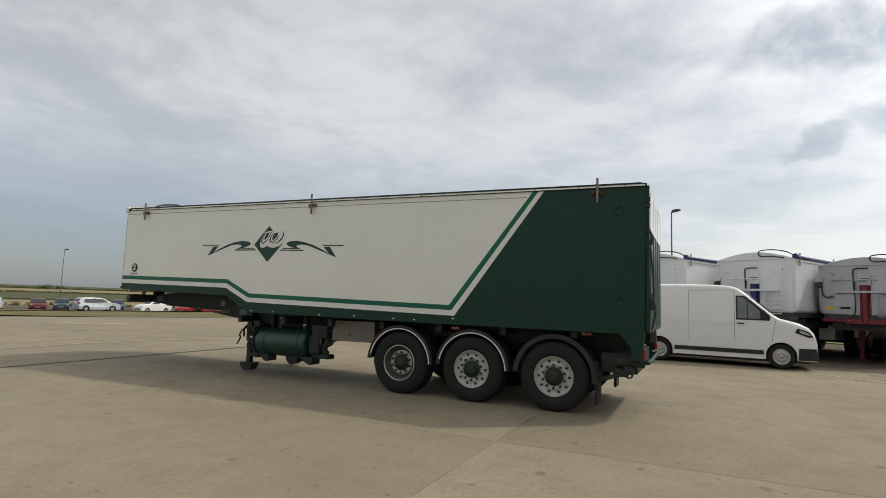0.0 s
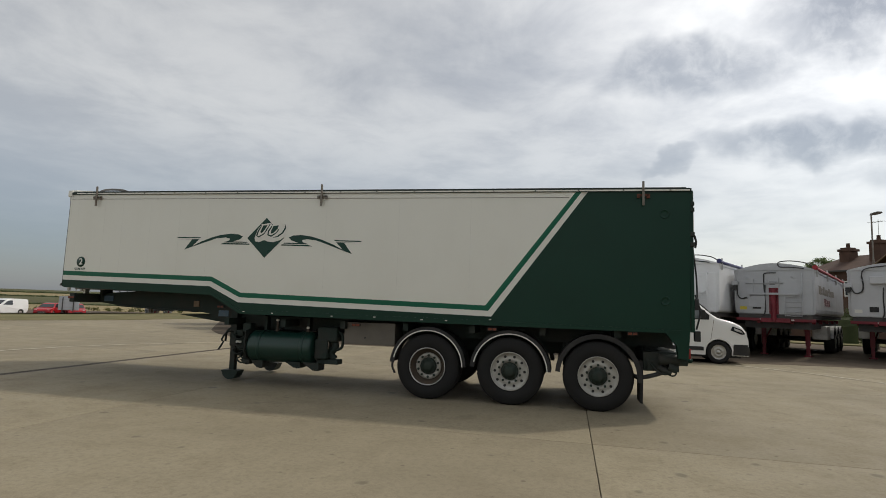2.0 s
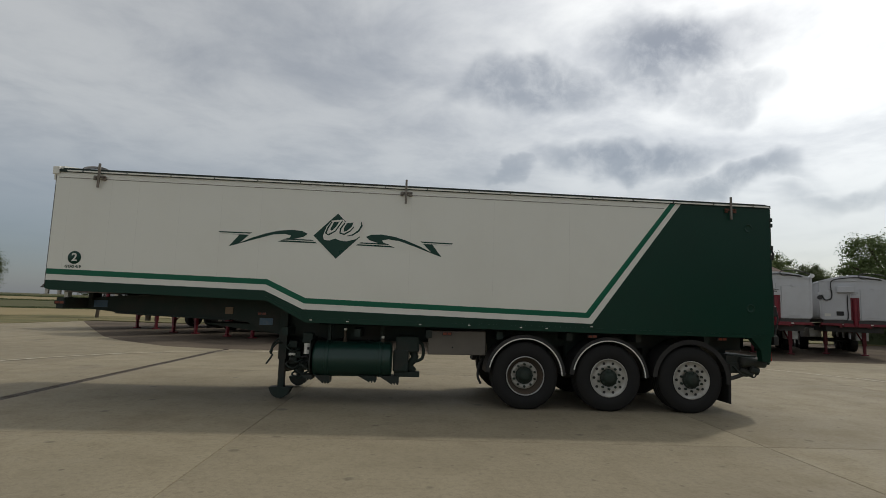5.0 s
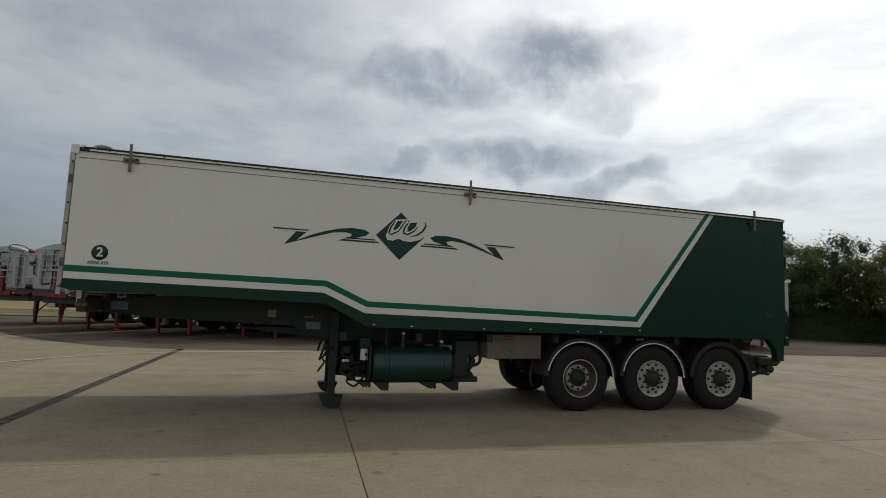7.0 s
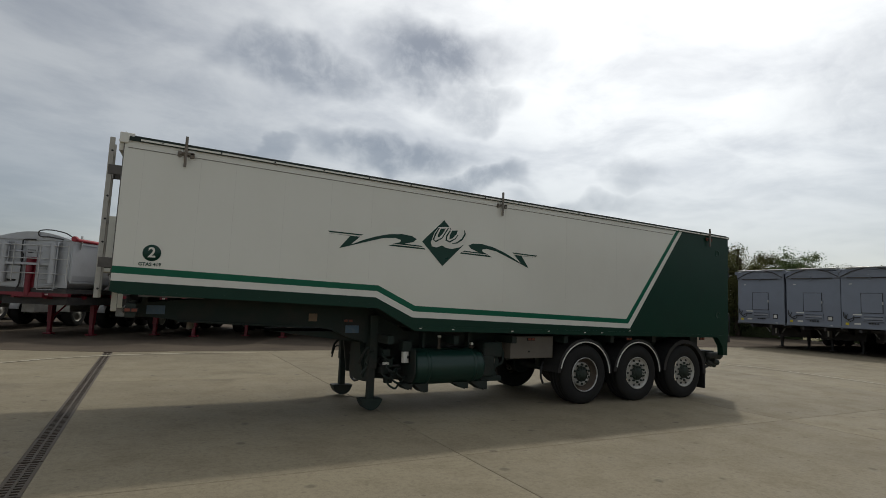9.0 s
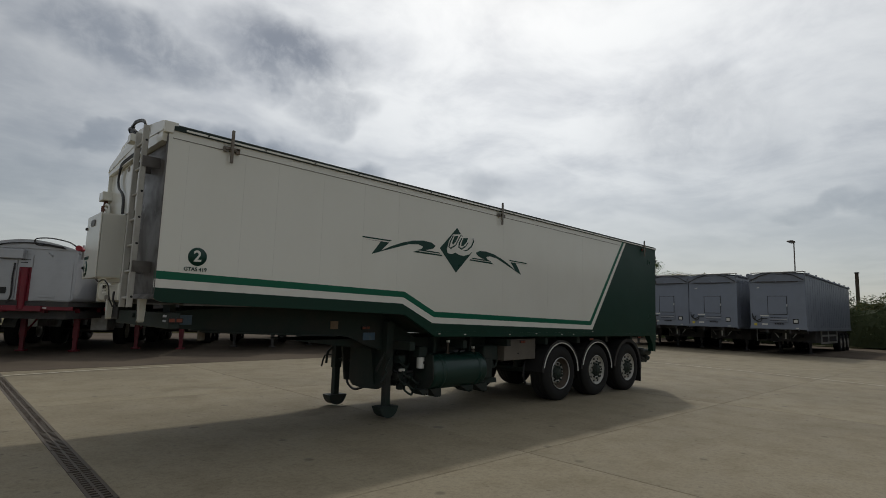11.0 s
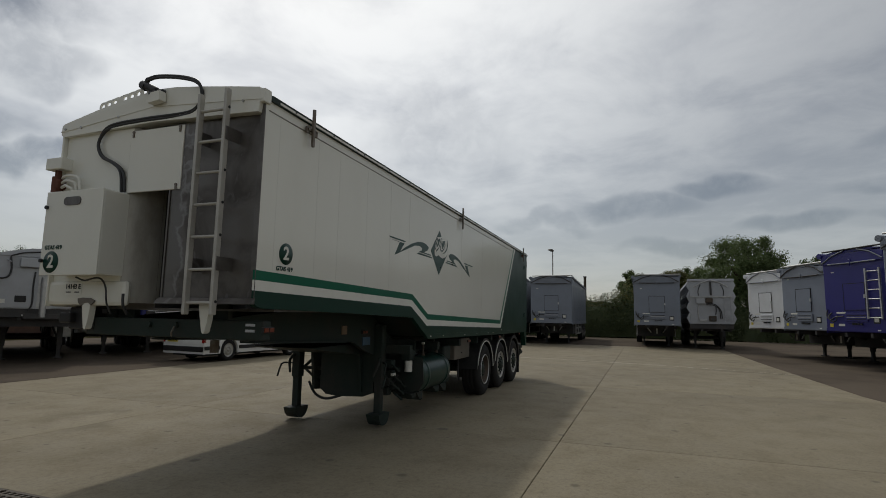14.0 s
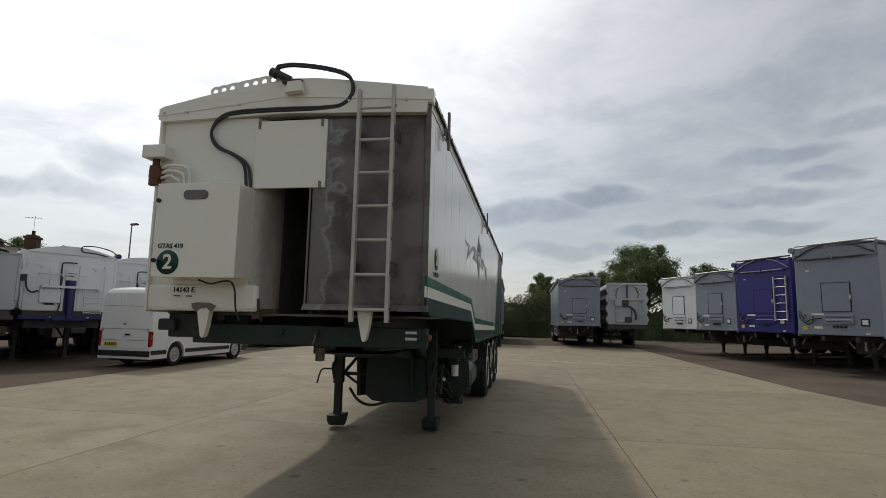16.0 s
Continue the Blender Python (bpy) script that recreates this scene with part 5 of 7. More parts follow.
    # front-wall fittings enlarged and set back from the last camera position, fitted to view
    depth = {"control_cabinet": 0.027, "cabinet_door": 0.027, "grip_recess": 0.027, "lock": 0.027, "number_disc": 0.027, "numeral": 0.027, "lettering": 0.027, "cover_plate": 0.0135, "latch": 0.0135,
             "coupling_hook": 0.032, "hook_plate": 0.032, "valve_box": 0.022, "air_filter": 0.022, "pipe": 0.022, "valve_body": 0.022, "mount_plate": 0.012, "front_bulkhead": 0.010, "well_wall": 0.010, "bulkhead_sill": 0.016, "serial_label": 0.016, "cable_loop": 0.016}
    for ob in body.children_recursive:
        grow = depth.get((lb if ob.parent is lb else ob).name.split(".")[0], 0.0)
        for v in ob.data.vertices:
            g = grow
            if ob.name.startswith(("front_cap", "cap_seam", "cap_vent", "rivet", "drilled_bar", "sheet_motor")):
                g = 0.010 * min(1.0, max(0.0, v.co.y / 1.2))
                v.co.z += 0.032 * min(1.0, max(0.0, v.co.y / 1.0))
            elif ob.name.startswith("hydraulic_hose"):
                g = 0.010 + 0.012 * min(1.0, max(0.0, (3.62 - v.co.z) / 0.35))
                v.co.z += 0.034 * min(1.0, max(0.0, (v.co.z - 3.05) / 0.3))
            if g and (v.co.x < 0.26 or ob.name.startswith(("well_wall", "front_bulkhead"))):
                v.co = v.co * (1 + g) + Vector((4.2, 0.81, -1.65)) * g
    # upper part sheared, nose lowered and tail raised, to fit the camera's view
    for ob in (body, frm, rd, tank, lk, *body.children_recursive, *frm.children_recursive, *rd.children_recursive, *tank.children_recursive):
        for v in ob.data.vertices:
            v.co.z += -0.078 + 0.0102 * v.co.x
    return T


main_trailer()


# ---------------------------------------------------------------- parked trailers round the yard
def plain_wheel(parent, x, y, z, r, w, out):
    """A wheel seen from afar, axle along x; out is the side of its dish."""
    t = Kit()
    t.lathe([(r * 0.56, 0.01 * out), (r * 0.75, -0.012 * out), (r * 0.96, 0.01 * out), (r, 0.05 * out), (r, (w - 0.05) * out), (r * 0.94, w * out), (r * 0.5, w * out)], (x, y, z), "x", 24)
    wh = part("wheel", t, TYRE, parent, "black tyre")
    k = Kit()
    k.lathe([(r * 0.57, 0.0), (r * 0.53, 0.02 * out), (r * 0.42, 0.035 * out), (r * 0.40, 0.01 * out), (r * 0.24, 0.0), (r * 0.2, -0.035 * out), (0.0, -0.04 * out)], (x, y, z), "x", 20)
    part("rim", k, RIM, wh, "silver rim")
    return wh


def running_gear(T, L, mat, legmat, z_top, legs_y, three=True):
    """Chassis beams, landing legs and three axles; front face at y = 0, tail at y = L."""
    k = Kit()
    for x in (-0.5, 0.5):
        k.prism([(0.05, z_top), (L, z_top - 0.1), (L, z_top - 0.38), (3.2, z_top - 0.42), (2.4, z_top - 0.2), (0.05, z_top - 0.16)], "x", x - 0.05, x + 0.05)
    fr = part("chassis", k, mat, T, "painted steel chassis")
    for i in range(5):
        y = 1.0 + i * (L - 2.0) / 4
        part("crossmember", Kit().box(-1.1, 1.1, y, y + 0.1, z_top - 0.16, z_top - 0.03), mat, fr)
    for x in (-0.72, 0.72):
        k = Kit()
        k.box(x - 0.075, x + 0.075, legs_y - 0.075, legs_y + 0.075, 0.42, z_top - 0.05, 0.01)
        k.box(x - 0.055, x + 0.055, legs_y - 0.055, legs_y + 0.055, 0.05, 0.45)
        lg = part("landing_leg", k, legmat, T, "landing leg")
        part("foot", Kit().box(x - 0.13, x + 0.13, legs_y - 0.13, legs_y + 0.13, 0.006, 0.055, 0.01), legmat, lg)
        k = Kit()
        k.tube([(x, legs_y, 0.5), (x * 0.7, legs_y + 0.7, z_top - 0.2)], 0.03, 6, 1)
        part("brace", k, legmat, lg)
    for i in range(3):
        y = L - 1.15 - i * 1.31
        k = Kit()
        k.rod((-0.95, y, 0.52), (0.95, y, 0.52), 0.07, 10)
        part("axle", k, DARKCH, T)
        for s in (-1, 1):
            plain_wheel(T, s * 1.22, y, 0.52, 0.515, 0.36, -s)
            g = Kit()
            g.prism([(y + p[0], 0.52 + p[1]) for p in arc((0, 0), 0.62, 12, 168, 12)] + [(y + p[0], 0.52 + p[1]) for p in arc((0, 0), 0.60, 168, 12, 12)], "x", s * 1.22, s * 0.82)
            part("mudguard", g, ALLOY if mat is not DARKCH else PLASTIC, T, "half-round mudguard")
    return fr


def bars(parent, cells, material, name="bar", rot=0.0):
    for x0, x1, y0, y1, z0, z1 in cells:
        part(name, Kit().box(x0, x1, y0, y1, z0, z1), material, parent)


def tipper(at, paint, chassis, rail, rammat, label, L=9.6, top=3.12, ladder=True, pipes=False, bottom=1.56):
    T = thing("tipper_trailer", label, "trailer", "parked tipping trailers", at)
    k = Kit()
    w = 1.24
    r = 0.42 if pipes else 0.12
    prof = [(-w, top)] + [(-w + r - r * math.cos(a), bottom + r - r * math.sin(a)) for a in (0, 0.4, 0.8, 1.2, math.pi / 2)] + [(w - r + r * math.sin(a), bottom + r - r * math.cos(a)) for a in (0, 0.4, 0.8, 1.2, math.pi / 2)] + [(w, top)]
    n = len(prof)
    k.add([(x, 0.0, z) for x, z in prof] + [(x, L, z) for x, z in prof], [tuple(range(n)), tuple(range(n, 2 * n))[::-1]] + [(i, i + n, (i + 1) % n + n, (i + 1) % n) for i in range(n)])
    b = part("body", k, paint, T, "smooth painted metal tipping body")
    # arched front cap and sheet
    k = Kit()
    arch = [(-w - 0.02, top - 0.02)] + [(-w + 2 * w * i / 14, top + 0.24 * math.sin(math.pi * i / 14)) for i in range(15)] + [(w + 0.02, top - 0.02)]
    k.prism([(x, z) for x, z in arch], "y", -0.04, 0.25)
    part("front_cap", k, paint, b, "arched front cap")
    k = Kit()
    k.prism([(x, z - 0.03) for x, z in arch], "y", 0.25, L - 0.05)
    part("load_sheet", k, GREYTARP if paint is not TRUCKWHITE else TRUCKWHITE, b, "rolled load sheet")
    k = Kit()
    k.rod((w + 0.03, 0.0, top + 0.04), (w + 0.03, L, top + 0.04), 0.055, 10)
    k.rod((w + 0.03, -0.07, top + 0.06), (w + 0.03, 0.02, top + 0.06), 0.085, 10)
    part("sheet_roll", k, rail, b, "coloured rolled sheet along the top")
    for i in range(4):
        y = 0.25 + i * (L - 0.6) / 3
        k = Kit()
        k.box(w + 0.02, w + 0.07, y, y + 0.04, top - 0.25, top + 0.18)
        part("sheet_clip", k, ALLOY, b)
    for x in (-w, w):
        k = Kit()
        k.box(x - 0.03, x + 0.03, 0.0, L, top - 0.10, top - 0.02, 0.01)
        k.box(x - 0.02 if x > 0 else x - 0.012, x + 0.012 if x > 0 else x + 0.02, 0.0, L, bottom + 0.18, bottom + 0.24)
        part("side_rail", k, paint, b)
    for x in (-w + 0.02, w - 0.02):
        part("corner_post", Kit().box(x - 0.035, x + 0.035, -0.02, 0.06, bottom + 0.25, top, 0.01), paint, b)
    part("floor_beam", Kit().box(-w + 0.1, w - 0.1, 0.02, L, bottom - 0.15, bottom - 0.005), DARKCH, b, "dark floor beam")
    # raised front panels on both sides of the ram's slot
    zp = top - 0.04
    for x0, x1 in ((-w + 0.06, -0.20), (0.20, w - 0.06)):
        part("front_panel", Kit().box(x0, x1, -0.028, 0.002, bottom + 0.02, zp - 0.30, 0.008), paint, b)
    part("slot_back", Kit().box(-0.15, 0.15, -0.006, 0.003, bottom, 2.50), rammat, b, "painted slot behind the ram")
    k = Kit()
    for z0, z1, rr in ((1.32, 1.95, 0.085), (1.95, 2.46, 0.10)):
        k.rod((0.0, -0.05, z0), (0.0, -0.05, z1), rr, 16)
    part("tipping_ram", k, rammat, T, "painted tipping ram")
    dp = part("data_plate", Kit().box(-0.17, 0.17, -0.034, 0.0, 2.50, 2.86, 0.006), paint, T, "pale plate with dark bars")
    bars(dp, [(-0.12, 0.12, -0.040, -0.0355, 2.70, 2.72), (-0.12, 0.05, -0.040, -0.0355, 2.62, 2.64)], PLASTIC)
    k = Kit()
    k.tube([(-1.16, -0.04, 2.62), (-1.14, -0.09, 2.25), (-1.02, -0.11, 2.10), (-0.84, -0.09, 2.14)] if ladder else [(-1.16, -0.06, 2.60), (-1.05, -0.10, 2.40), (-0.86, -0.10, 2.44), (-0.80, -0.07, 2.66), (-0.84, -0.06, 3.0)], 0.024, 6)
    part("hose", k, BLACK, T, "black hose loop")
    k = Kit()
    k.tube([(-0.84, -0.06, 3.0), (-0.78, -0.07, top), (-0.45, -0.08, top + 0.10), (0.2, -0.08, top + 0.14), (0.9, -0.08, top + 0.06)] if not ladder else [(-0.28, -0.06, 2.36), (-0.29, -0.06, 2.85), (-0.25, -0.06, 3.02), (0.10, -0.06, 3.04)], 0.020, 6)
    part("hose", k, BLACK, T, "black hose")
    k = Kit()
    k.tube([(-0.25, -0.05, 2.60), (-0.27, -0.06, 2.2), (-0.26, -0.06, 1.7), (-0.34, -0.08, 1.48)], 0.022, 6)
    part("hose", k, BLACK, T, "black hose")
    k = Kit()
    k.tube([(0.95, -0.06, top + 0.02), (0.55, -0.08, top + 0.08), (0.22, -0.08, top + 0.10), (0.20, -0.08, top + 0.26), (0.55, -0.08, top + 0.30), (1.0, -0.07, top + 0.22), (1.24, -0.04, top + 0.08)], 0.018, 6)
    part("sheet_cable", k, BLACK, T, "black cable loop")
    part("motor_box", Kit().box(-1.34, -1.12, -0.12, 0.02, 2.60, 2.74, 0.02), paint, T, "small pale motor box")
    part("motor", Kit().rod((-1.24, -0.13, 2.50), (-1.24, 0.0, 2.50), 0.09, 12), BLACK, T, "black motor")
    part("vent_box", Kit().box(-0.66, -0.40, -0.06, 0.0, 1.74, 1.92, 0.015), PLASTIC, T, "black vent")
    part("sticker", Kit().box(-1.08, -0.86, -0.034, -0.027, 1.70, 1.82), YELLOW if ladder and rammat is RED else DECALW, T)
    part("front_stop", Kit().box(0.40, 0.80, -0.045, 0.0, 1.66, 1.72, 0.006), paint, T)
    for x in (-0.9, 0.55):
        part("lifting_eye", Kit().tube([(x, -0.03, 2.92), (x, -0.09, 2.90), (x + 0.08, -0.09, 2.86), (x + 0.08, -0.03, 2.84)], 0.012, 6), paint, T)
    if not ladder:
        part("cover_box", Kit().box(-0.62, -0.02, -0.20, 0.0, 2.72, 2.98, 0.02), paint, T, "long box under the cap")
    # walkway and ladder on the front
    if ladder:
        k = Kit()
        k.box(-0.80, 0.80, -0.18, 0.0, 2.27, 2.30, 0.006)
        k.box(-0.80, 0.80, -0.185, -0.165, 2.25, 2.32, 0.004)
        cw = part("catwalk", k, paint, T, "narrow metal catwalk")
        for x in (-0.7, 0.0, 0.7):
            part("stay", Kit().tube([(x, -0.16, 2.26), (x, -0.02, 2.12)], 0.014, 6, 1), paint, cw)
        part("panel_box", Kit().box(-0.80, -0.26, -0.09, 0.0, 1.80, 2.22, 0.01), paint, T)
        k = Kit()
        k.tube([(-0.86, -0.02, 2.66), (-0.86, -0.17, 2.66), (0.30, -0.17, 2.66), (0.30, -0.02, 2.66)], 0.016, 8, 1)
        k.rod((-0.60, -0.17, 2.30), (-0.60, -0.17, 2.80), 0.014, 6)
        part("hand_rail", k, paint, T, "white hand rail")
        k = Kit()
        k.tube([(0.88, -0.02, 2.95), (0.88, -0.16, 2.95), (0.88, -0.17, 2.3), (0.86, -0.15, 1.58), (0.80, -0.15, 1.52), (0.42, -0.15, 1.52), (0.36, -0.15, 1.58), (0.36, -0.15, 2.28)], 0.017, 6, 2)
        lad = part("ladder", k, paint, T, "pale tubular ladder")
        for i in range(4):
            part("rung", Kit().rod((0.36, -0.15, 1.66 + i * 0.17), (0.86, -0.15, 1.66 + i * 0.17), 0.013, 6), paint, lad)
    if pipes:
        for x in (-0.75, 0.75):
            part("drop_pipe", Kit().rod((x, -0.14, bottom + 0.15), (x, -0.14, top - 0.1), 0.10, 14), paint, T, "grey vertical pipe")
        k = Kit()
        for z in (2.0, 2.45, 2.85):
            k.rod((-1.25, -0.22, z), (1.25, -0.22, z), 0.016, 6)
        for x in (-1.25, -0.4, 0.4, 1.25):
            k.rod((x, -0.22, 1.75), (x, -0.22, 2.9), 0.016, 6)
        part("guard_frame", k, ALLOY, T, "light tubular guard frame")
    # headboard beam and chassis
    k = Kit()
    k.box(-1.22, 1.22, 0.02, 0.16, 1.31, 1.42, 0.01)
    k.box(-0.42, 0.50, -0.08, 0.10, 1.27, 1.42, 0.01)
    part("headboard_beam", k, chassis, T, "painted front beam")
    bars(T, [(-0.30 + 0.16 * i, -0.20 + 0.16 * i, 0.014, 0.019, 1.35, 1.39) for i in range(-1, 6)], DECALW, "coupling_mark")
    # dark block stands in for the shade below the floor
    part("under_tray", Kit().box(-1.0, 1.0, 0.3, L - 0.2, 1.05, 1.30), DARKCH, T, "dark block in place of the underside's shade")
    # navy chassis gets black legs, standing in for shade under the body
    running_gear(T, L, chassis, chassis if chassis is RED else DARKCH, 1.40, 2.1)
    part("side_box", Kit().box(0.70, 1.20, 3.4, 4.3, 0.62, 1.15, 0.02), ALLOY, T, "grey side locker")
    part("side_box", Kit().box(-1.20, -0.70, 3.0, 4.6, 0.72, 1.15, 0.02), ALLOY, T, "grey side locker")
    return T


def moving_floor_trailer(at, paint, label, L=13.4, ladder=False, gear=DARKCH, z1=3.93):
    T = thing("box_trailer", label, "trailer", "parked tall box trailers", at)
    w, z0 = 1.25, 1.30
    k = Kit()
    k.box(-w, w, 0.0, L, z0, z1, 0.03)
    b = part("body", k, paint, T, "flat-sided tall painted body")
    for i in range(int(L / 0.6)):
        y = 0.5 + i * 0.6
        for x in (-w, w):
            part("side_plank_joint", Kit().box(x - 0.006, x + 0.006, y, y + 0.012, z0 + 0.15, z1 - 0.12), paint, b)
    for x in (-w, w):
        part("bottom_rail", Kit().box(x - 0.02, x + 0.02, 0.0, L, z0 - 0.05, z0 + 0.12, 0.01), gear if gear is not DARKCH else paint, b)
    # rolled sheet, header panel and folding arms over the front
    k = Kit()
    k.add([(-w - 0.03, -0.05, z1), (-0.6, -0.05, z1 + 0.13), (0.6, -0.05, z1 + 0.15), (w + 0.03, -0.05, z1 + 0.06), (-w - 0.03, L, z1), (-0.6, L, z1 + 0.11), (0.6, L, z1 + 0.13), (w + 0.03, L, z1 + 0.04)],
          [(0, 1, 5, 4), (1, 2, 6, 5), (2, 3, 7, 6), (0, 3, 2, 1), (4, 5, 6, 7)])
    k.box(-w - 0.02, w + 0.02, -0.055, 0.0, z1 - 0.34, z1 + 0.02, 0.01)
    k.rod((-w - 0.02, -0.12, z1 + 0.0), (-w - 0.02, L, z1 - 0.02), 0.10, 12)
    k.rod((w + 0.02, -0.10, z1 + 0.04), (w + 0.02, L, z1 + 0.02), 0.06, 10)
    cover = part("folding_cover", k, GREYTARP if paint is GREYPAINT else paint, b, "rolled and folded sheet cover")
    part("header_bar", Kit().rod((-w + 0.1, -0.075, z1 + 0.13), (w + 0.05, -0.075, z1 + 0.15), 0.03, 8), ALLOY if paint is not BLUE else PLASTIC, cover, "pale bar along the top edge")
    for pts in ([(-w + 0.02, -0.07, z1 - 0.30), (-0.75, -0.085, z1 - 0.04), (-0.25, -0.085, z1 + 0.10)], [(0.30, -0.085, z1 + 0.10), (0.75, -0.085, z1 - 0.02), (w - 0.06, -0.07, z1 - 0.28)], [(-w + 0.30, -0.07, z1 - 0.34), (-0.2, -0.07, z1 - 0.35), (w - 0.3, -0.07, z1 - 0.34)]):
        k = Kit()
        for p0, p1 in zip(pts, pts[1:]):
            k.rod(p0, p1, 0.024, 6)
        part("cover_arm", k, GREYTARP if paint is not GREYPAINT else DARKCH, cover, "dark folding arm")
    part("mount_plate", Kit().box(-w + 0.02, -w + 0.26, -0.075, -0.05, z1 - 0.20, z1 - 0.02, 0.01), paint, cover)
    part("mount_plate", Kit().box(w - 0.26, w - 0.02, -0.075, -0.05, z1 - 0.20, z1 - 0.02, 0.01), paint, cover)
    for s in (-1, 1):
        for i in range(8):
            y = 0.6 + i * (L - 1.0) / 7
            part("cover_end", Kit().box(s * (w + 0.01), s * (w + 0.09), y, y + 0.08, z1 - 0.02, z1 + 0.13), paint, cover)
    part("arm_hook", Kit().tube([(-0.20, -0.02, z1 - 0.22), (-0.02, -0.08, z1 - 0.24), (0.0, -0.09, z1 - 0.36), (-0.06, -0.06, z1 - 0.45)], 0.018, 6), paint, b)
    # hatch in the front wall
    k = Kit()
    k.box(-0.42, 0.42, -0.022, 0.0, 2.06, 2.98, 0.008)
    h = part("hatch", k, paint, b, "square access hatch")
    for x0, x1, q0, q1 in ((-0.432, -0.412, 2.05, 2.99), (0.412, 0.432, 2.05, 2.99), (-0.432, 0.432, 2.972, 2.992), (-0.432, 0.432, 2.048, 2.068)):
        part("seal", Kit().box(x0, x1, -0.027, -0.004, q0, q1), PLASTIC, h, "dark seal")
    part("latch", Kit().box(0.40, 0.46, -0.06, -0.02, 2.46, 2.58), ALLOY, h)
    # lower equipment panel
    k = Kit()
    k.box(-0.38, 0.48, -0.05, 0.0, 1.66, 1.96, 0.01)
    pn = part("service_panel", k, paint, b, "service panel with slots")
    for i in range(3):
        part("slot", Kit().box(-0.32, 0.42, -0.056, -0.049, 1.72 + i * 0.075, 1.745 + i * 0.075), ALLOY if i == 1 else PLASTIC, pn)
    for i in range(4):
        part("coupling", Kit().rod((-0.10 + i * 0.11, -0.06, 1.58), (-0.10 + i * 0.11, 0.0, 1.58), 0.035, 8), PLASTIC, b, "dark air coupling")
    k = Kit()
    k.tube([(-1.15, -0.02, 2.08), (-1.10, -0.10, 1.85), (-0.92, -0.12, 1.72), (-0.72, -0.10, 1.82), (-0.45, -0.05, 1.84)], 0.022, 6)
    k.tube([(-0.98, -0.02, 1.98), (-1.0, -0.12, 1.80), (-0.88, -0.12, 1.66), (-0.74, -0.08, 1.70), (-0.72, -0.04, 1.90)], 0.018, 6)
    k.tube([(-1.1, -0.02, 1.95), (-1.0, -0.1, 1.75), (-0.85, -0.06, 1.62)], 0.016, 6)
    part("hose_loop", k, BLACK, b, "looped black hoses")
    part("label_plate", Kit().box(-1.08, -0.94, -0.006, -0.001, 1.46, 1.58), YELLOW, b, "yellow label")
    part("label_plate", Kit().box(-0.72, -0.46, -0.006, -0.001, 1.50, 1.58), DECALW, b, "white label")
    part("label_plate", Kit().box(-0.78, -0.40, -0.006, -0.001, 1.94, 2.00), DECALW, b, "white label")
    k = Kit()
    k.box(0.66, 0.90, -0.012, -0.001, 1.60, 1.84)
    sq = part("sign_frame", k, PLASTIC, b, "small dark-framed square sign")
    part("sign", Kit().box(0.70, 0.86, -0.016, -0.011, 1.65, 1.80), DECALW, sq)
    bars(b, [(-0.9, -0.78, -0.006, -0.001, 3.40, 3.44), (0.78, 0.9, -0.006, -0.001, 1.36, 1.40)], DECALW, "marking")
    running_gear(T, L, gear, DARKCH, z0 - 0.02, 3.5)
    for s in (-1, 1):
        part("slanted_brace", Kit().tube([(s * 0.62, 1.5, 1.28), (s * 0.32, 1.5, 0.86)], 0.032, 6, 1), ALLOY, T, "pale slanted brace")
    part("marker_strip", Kit().box(-0.035, 0.035, 1.49, 1.51, 0.80, 1.26), DECALW, part("centre_bracket", Kit().box(-0.16, 0.16, 1.51, 1.75, 0.74, 1.28, 0.01), DARKCH, T, "dark centre bracket"), "white marker strip")
    # deep dark block added for the darkness beneath the trailer
    part("under_tray", Kit().box(-1.05, 1.05, 3.0, L - 0.3, 0.62, 1.28), DARKCH, T, "dark block in place of the underside's shade")
    for x in (-1.15, 1.15):
        k = Kit()
        for z in (0.55, 0.95):
            k.box(x - 0.02, x + 0.02, 4.0, L - 4.6, z, z + 0.10)
        for y in (4.0, 6.0, L - 4.7):
            k.box(x - 0.03, x + 0.03, y, y + 0.08, 0.55, z0)
        part("side_guard", k, ALLOY, T, "pale side guard rails")
    if ladder:
        k = Kit()
        k.box(0.52, 0.57, -0.10, -0.05, 1.75, 3.45)
        k.box(1.03, 1.08, -0.10, -0.05, 1.75, 3.45)
        ld = part("ladder", k, ALLOY, T, "pale metal ladder")
        for i in range(6):
            part("rung", Kit().rod((0.55, -0.075, 1.80 + i * 0.31), (1.05, -0.075, 1.80 + i * 0.31), 0.018, 6), ALLOY, ld)
    return T


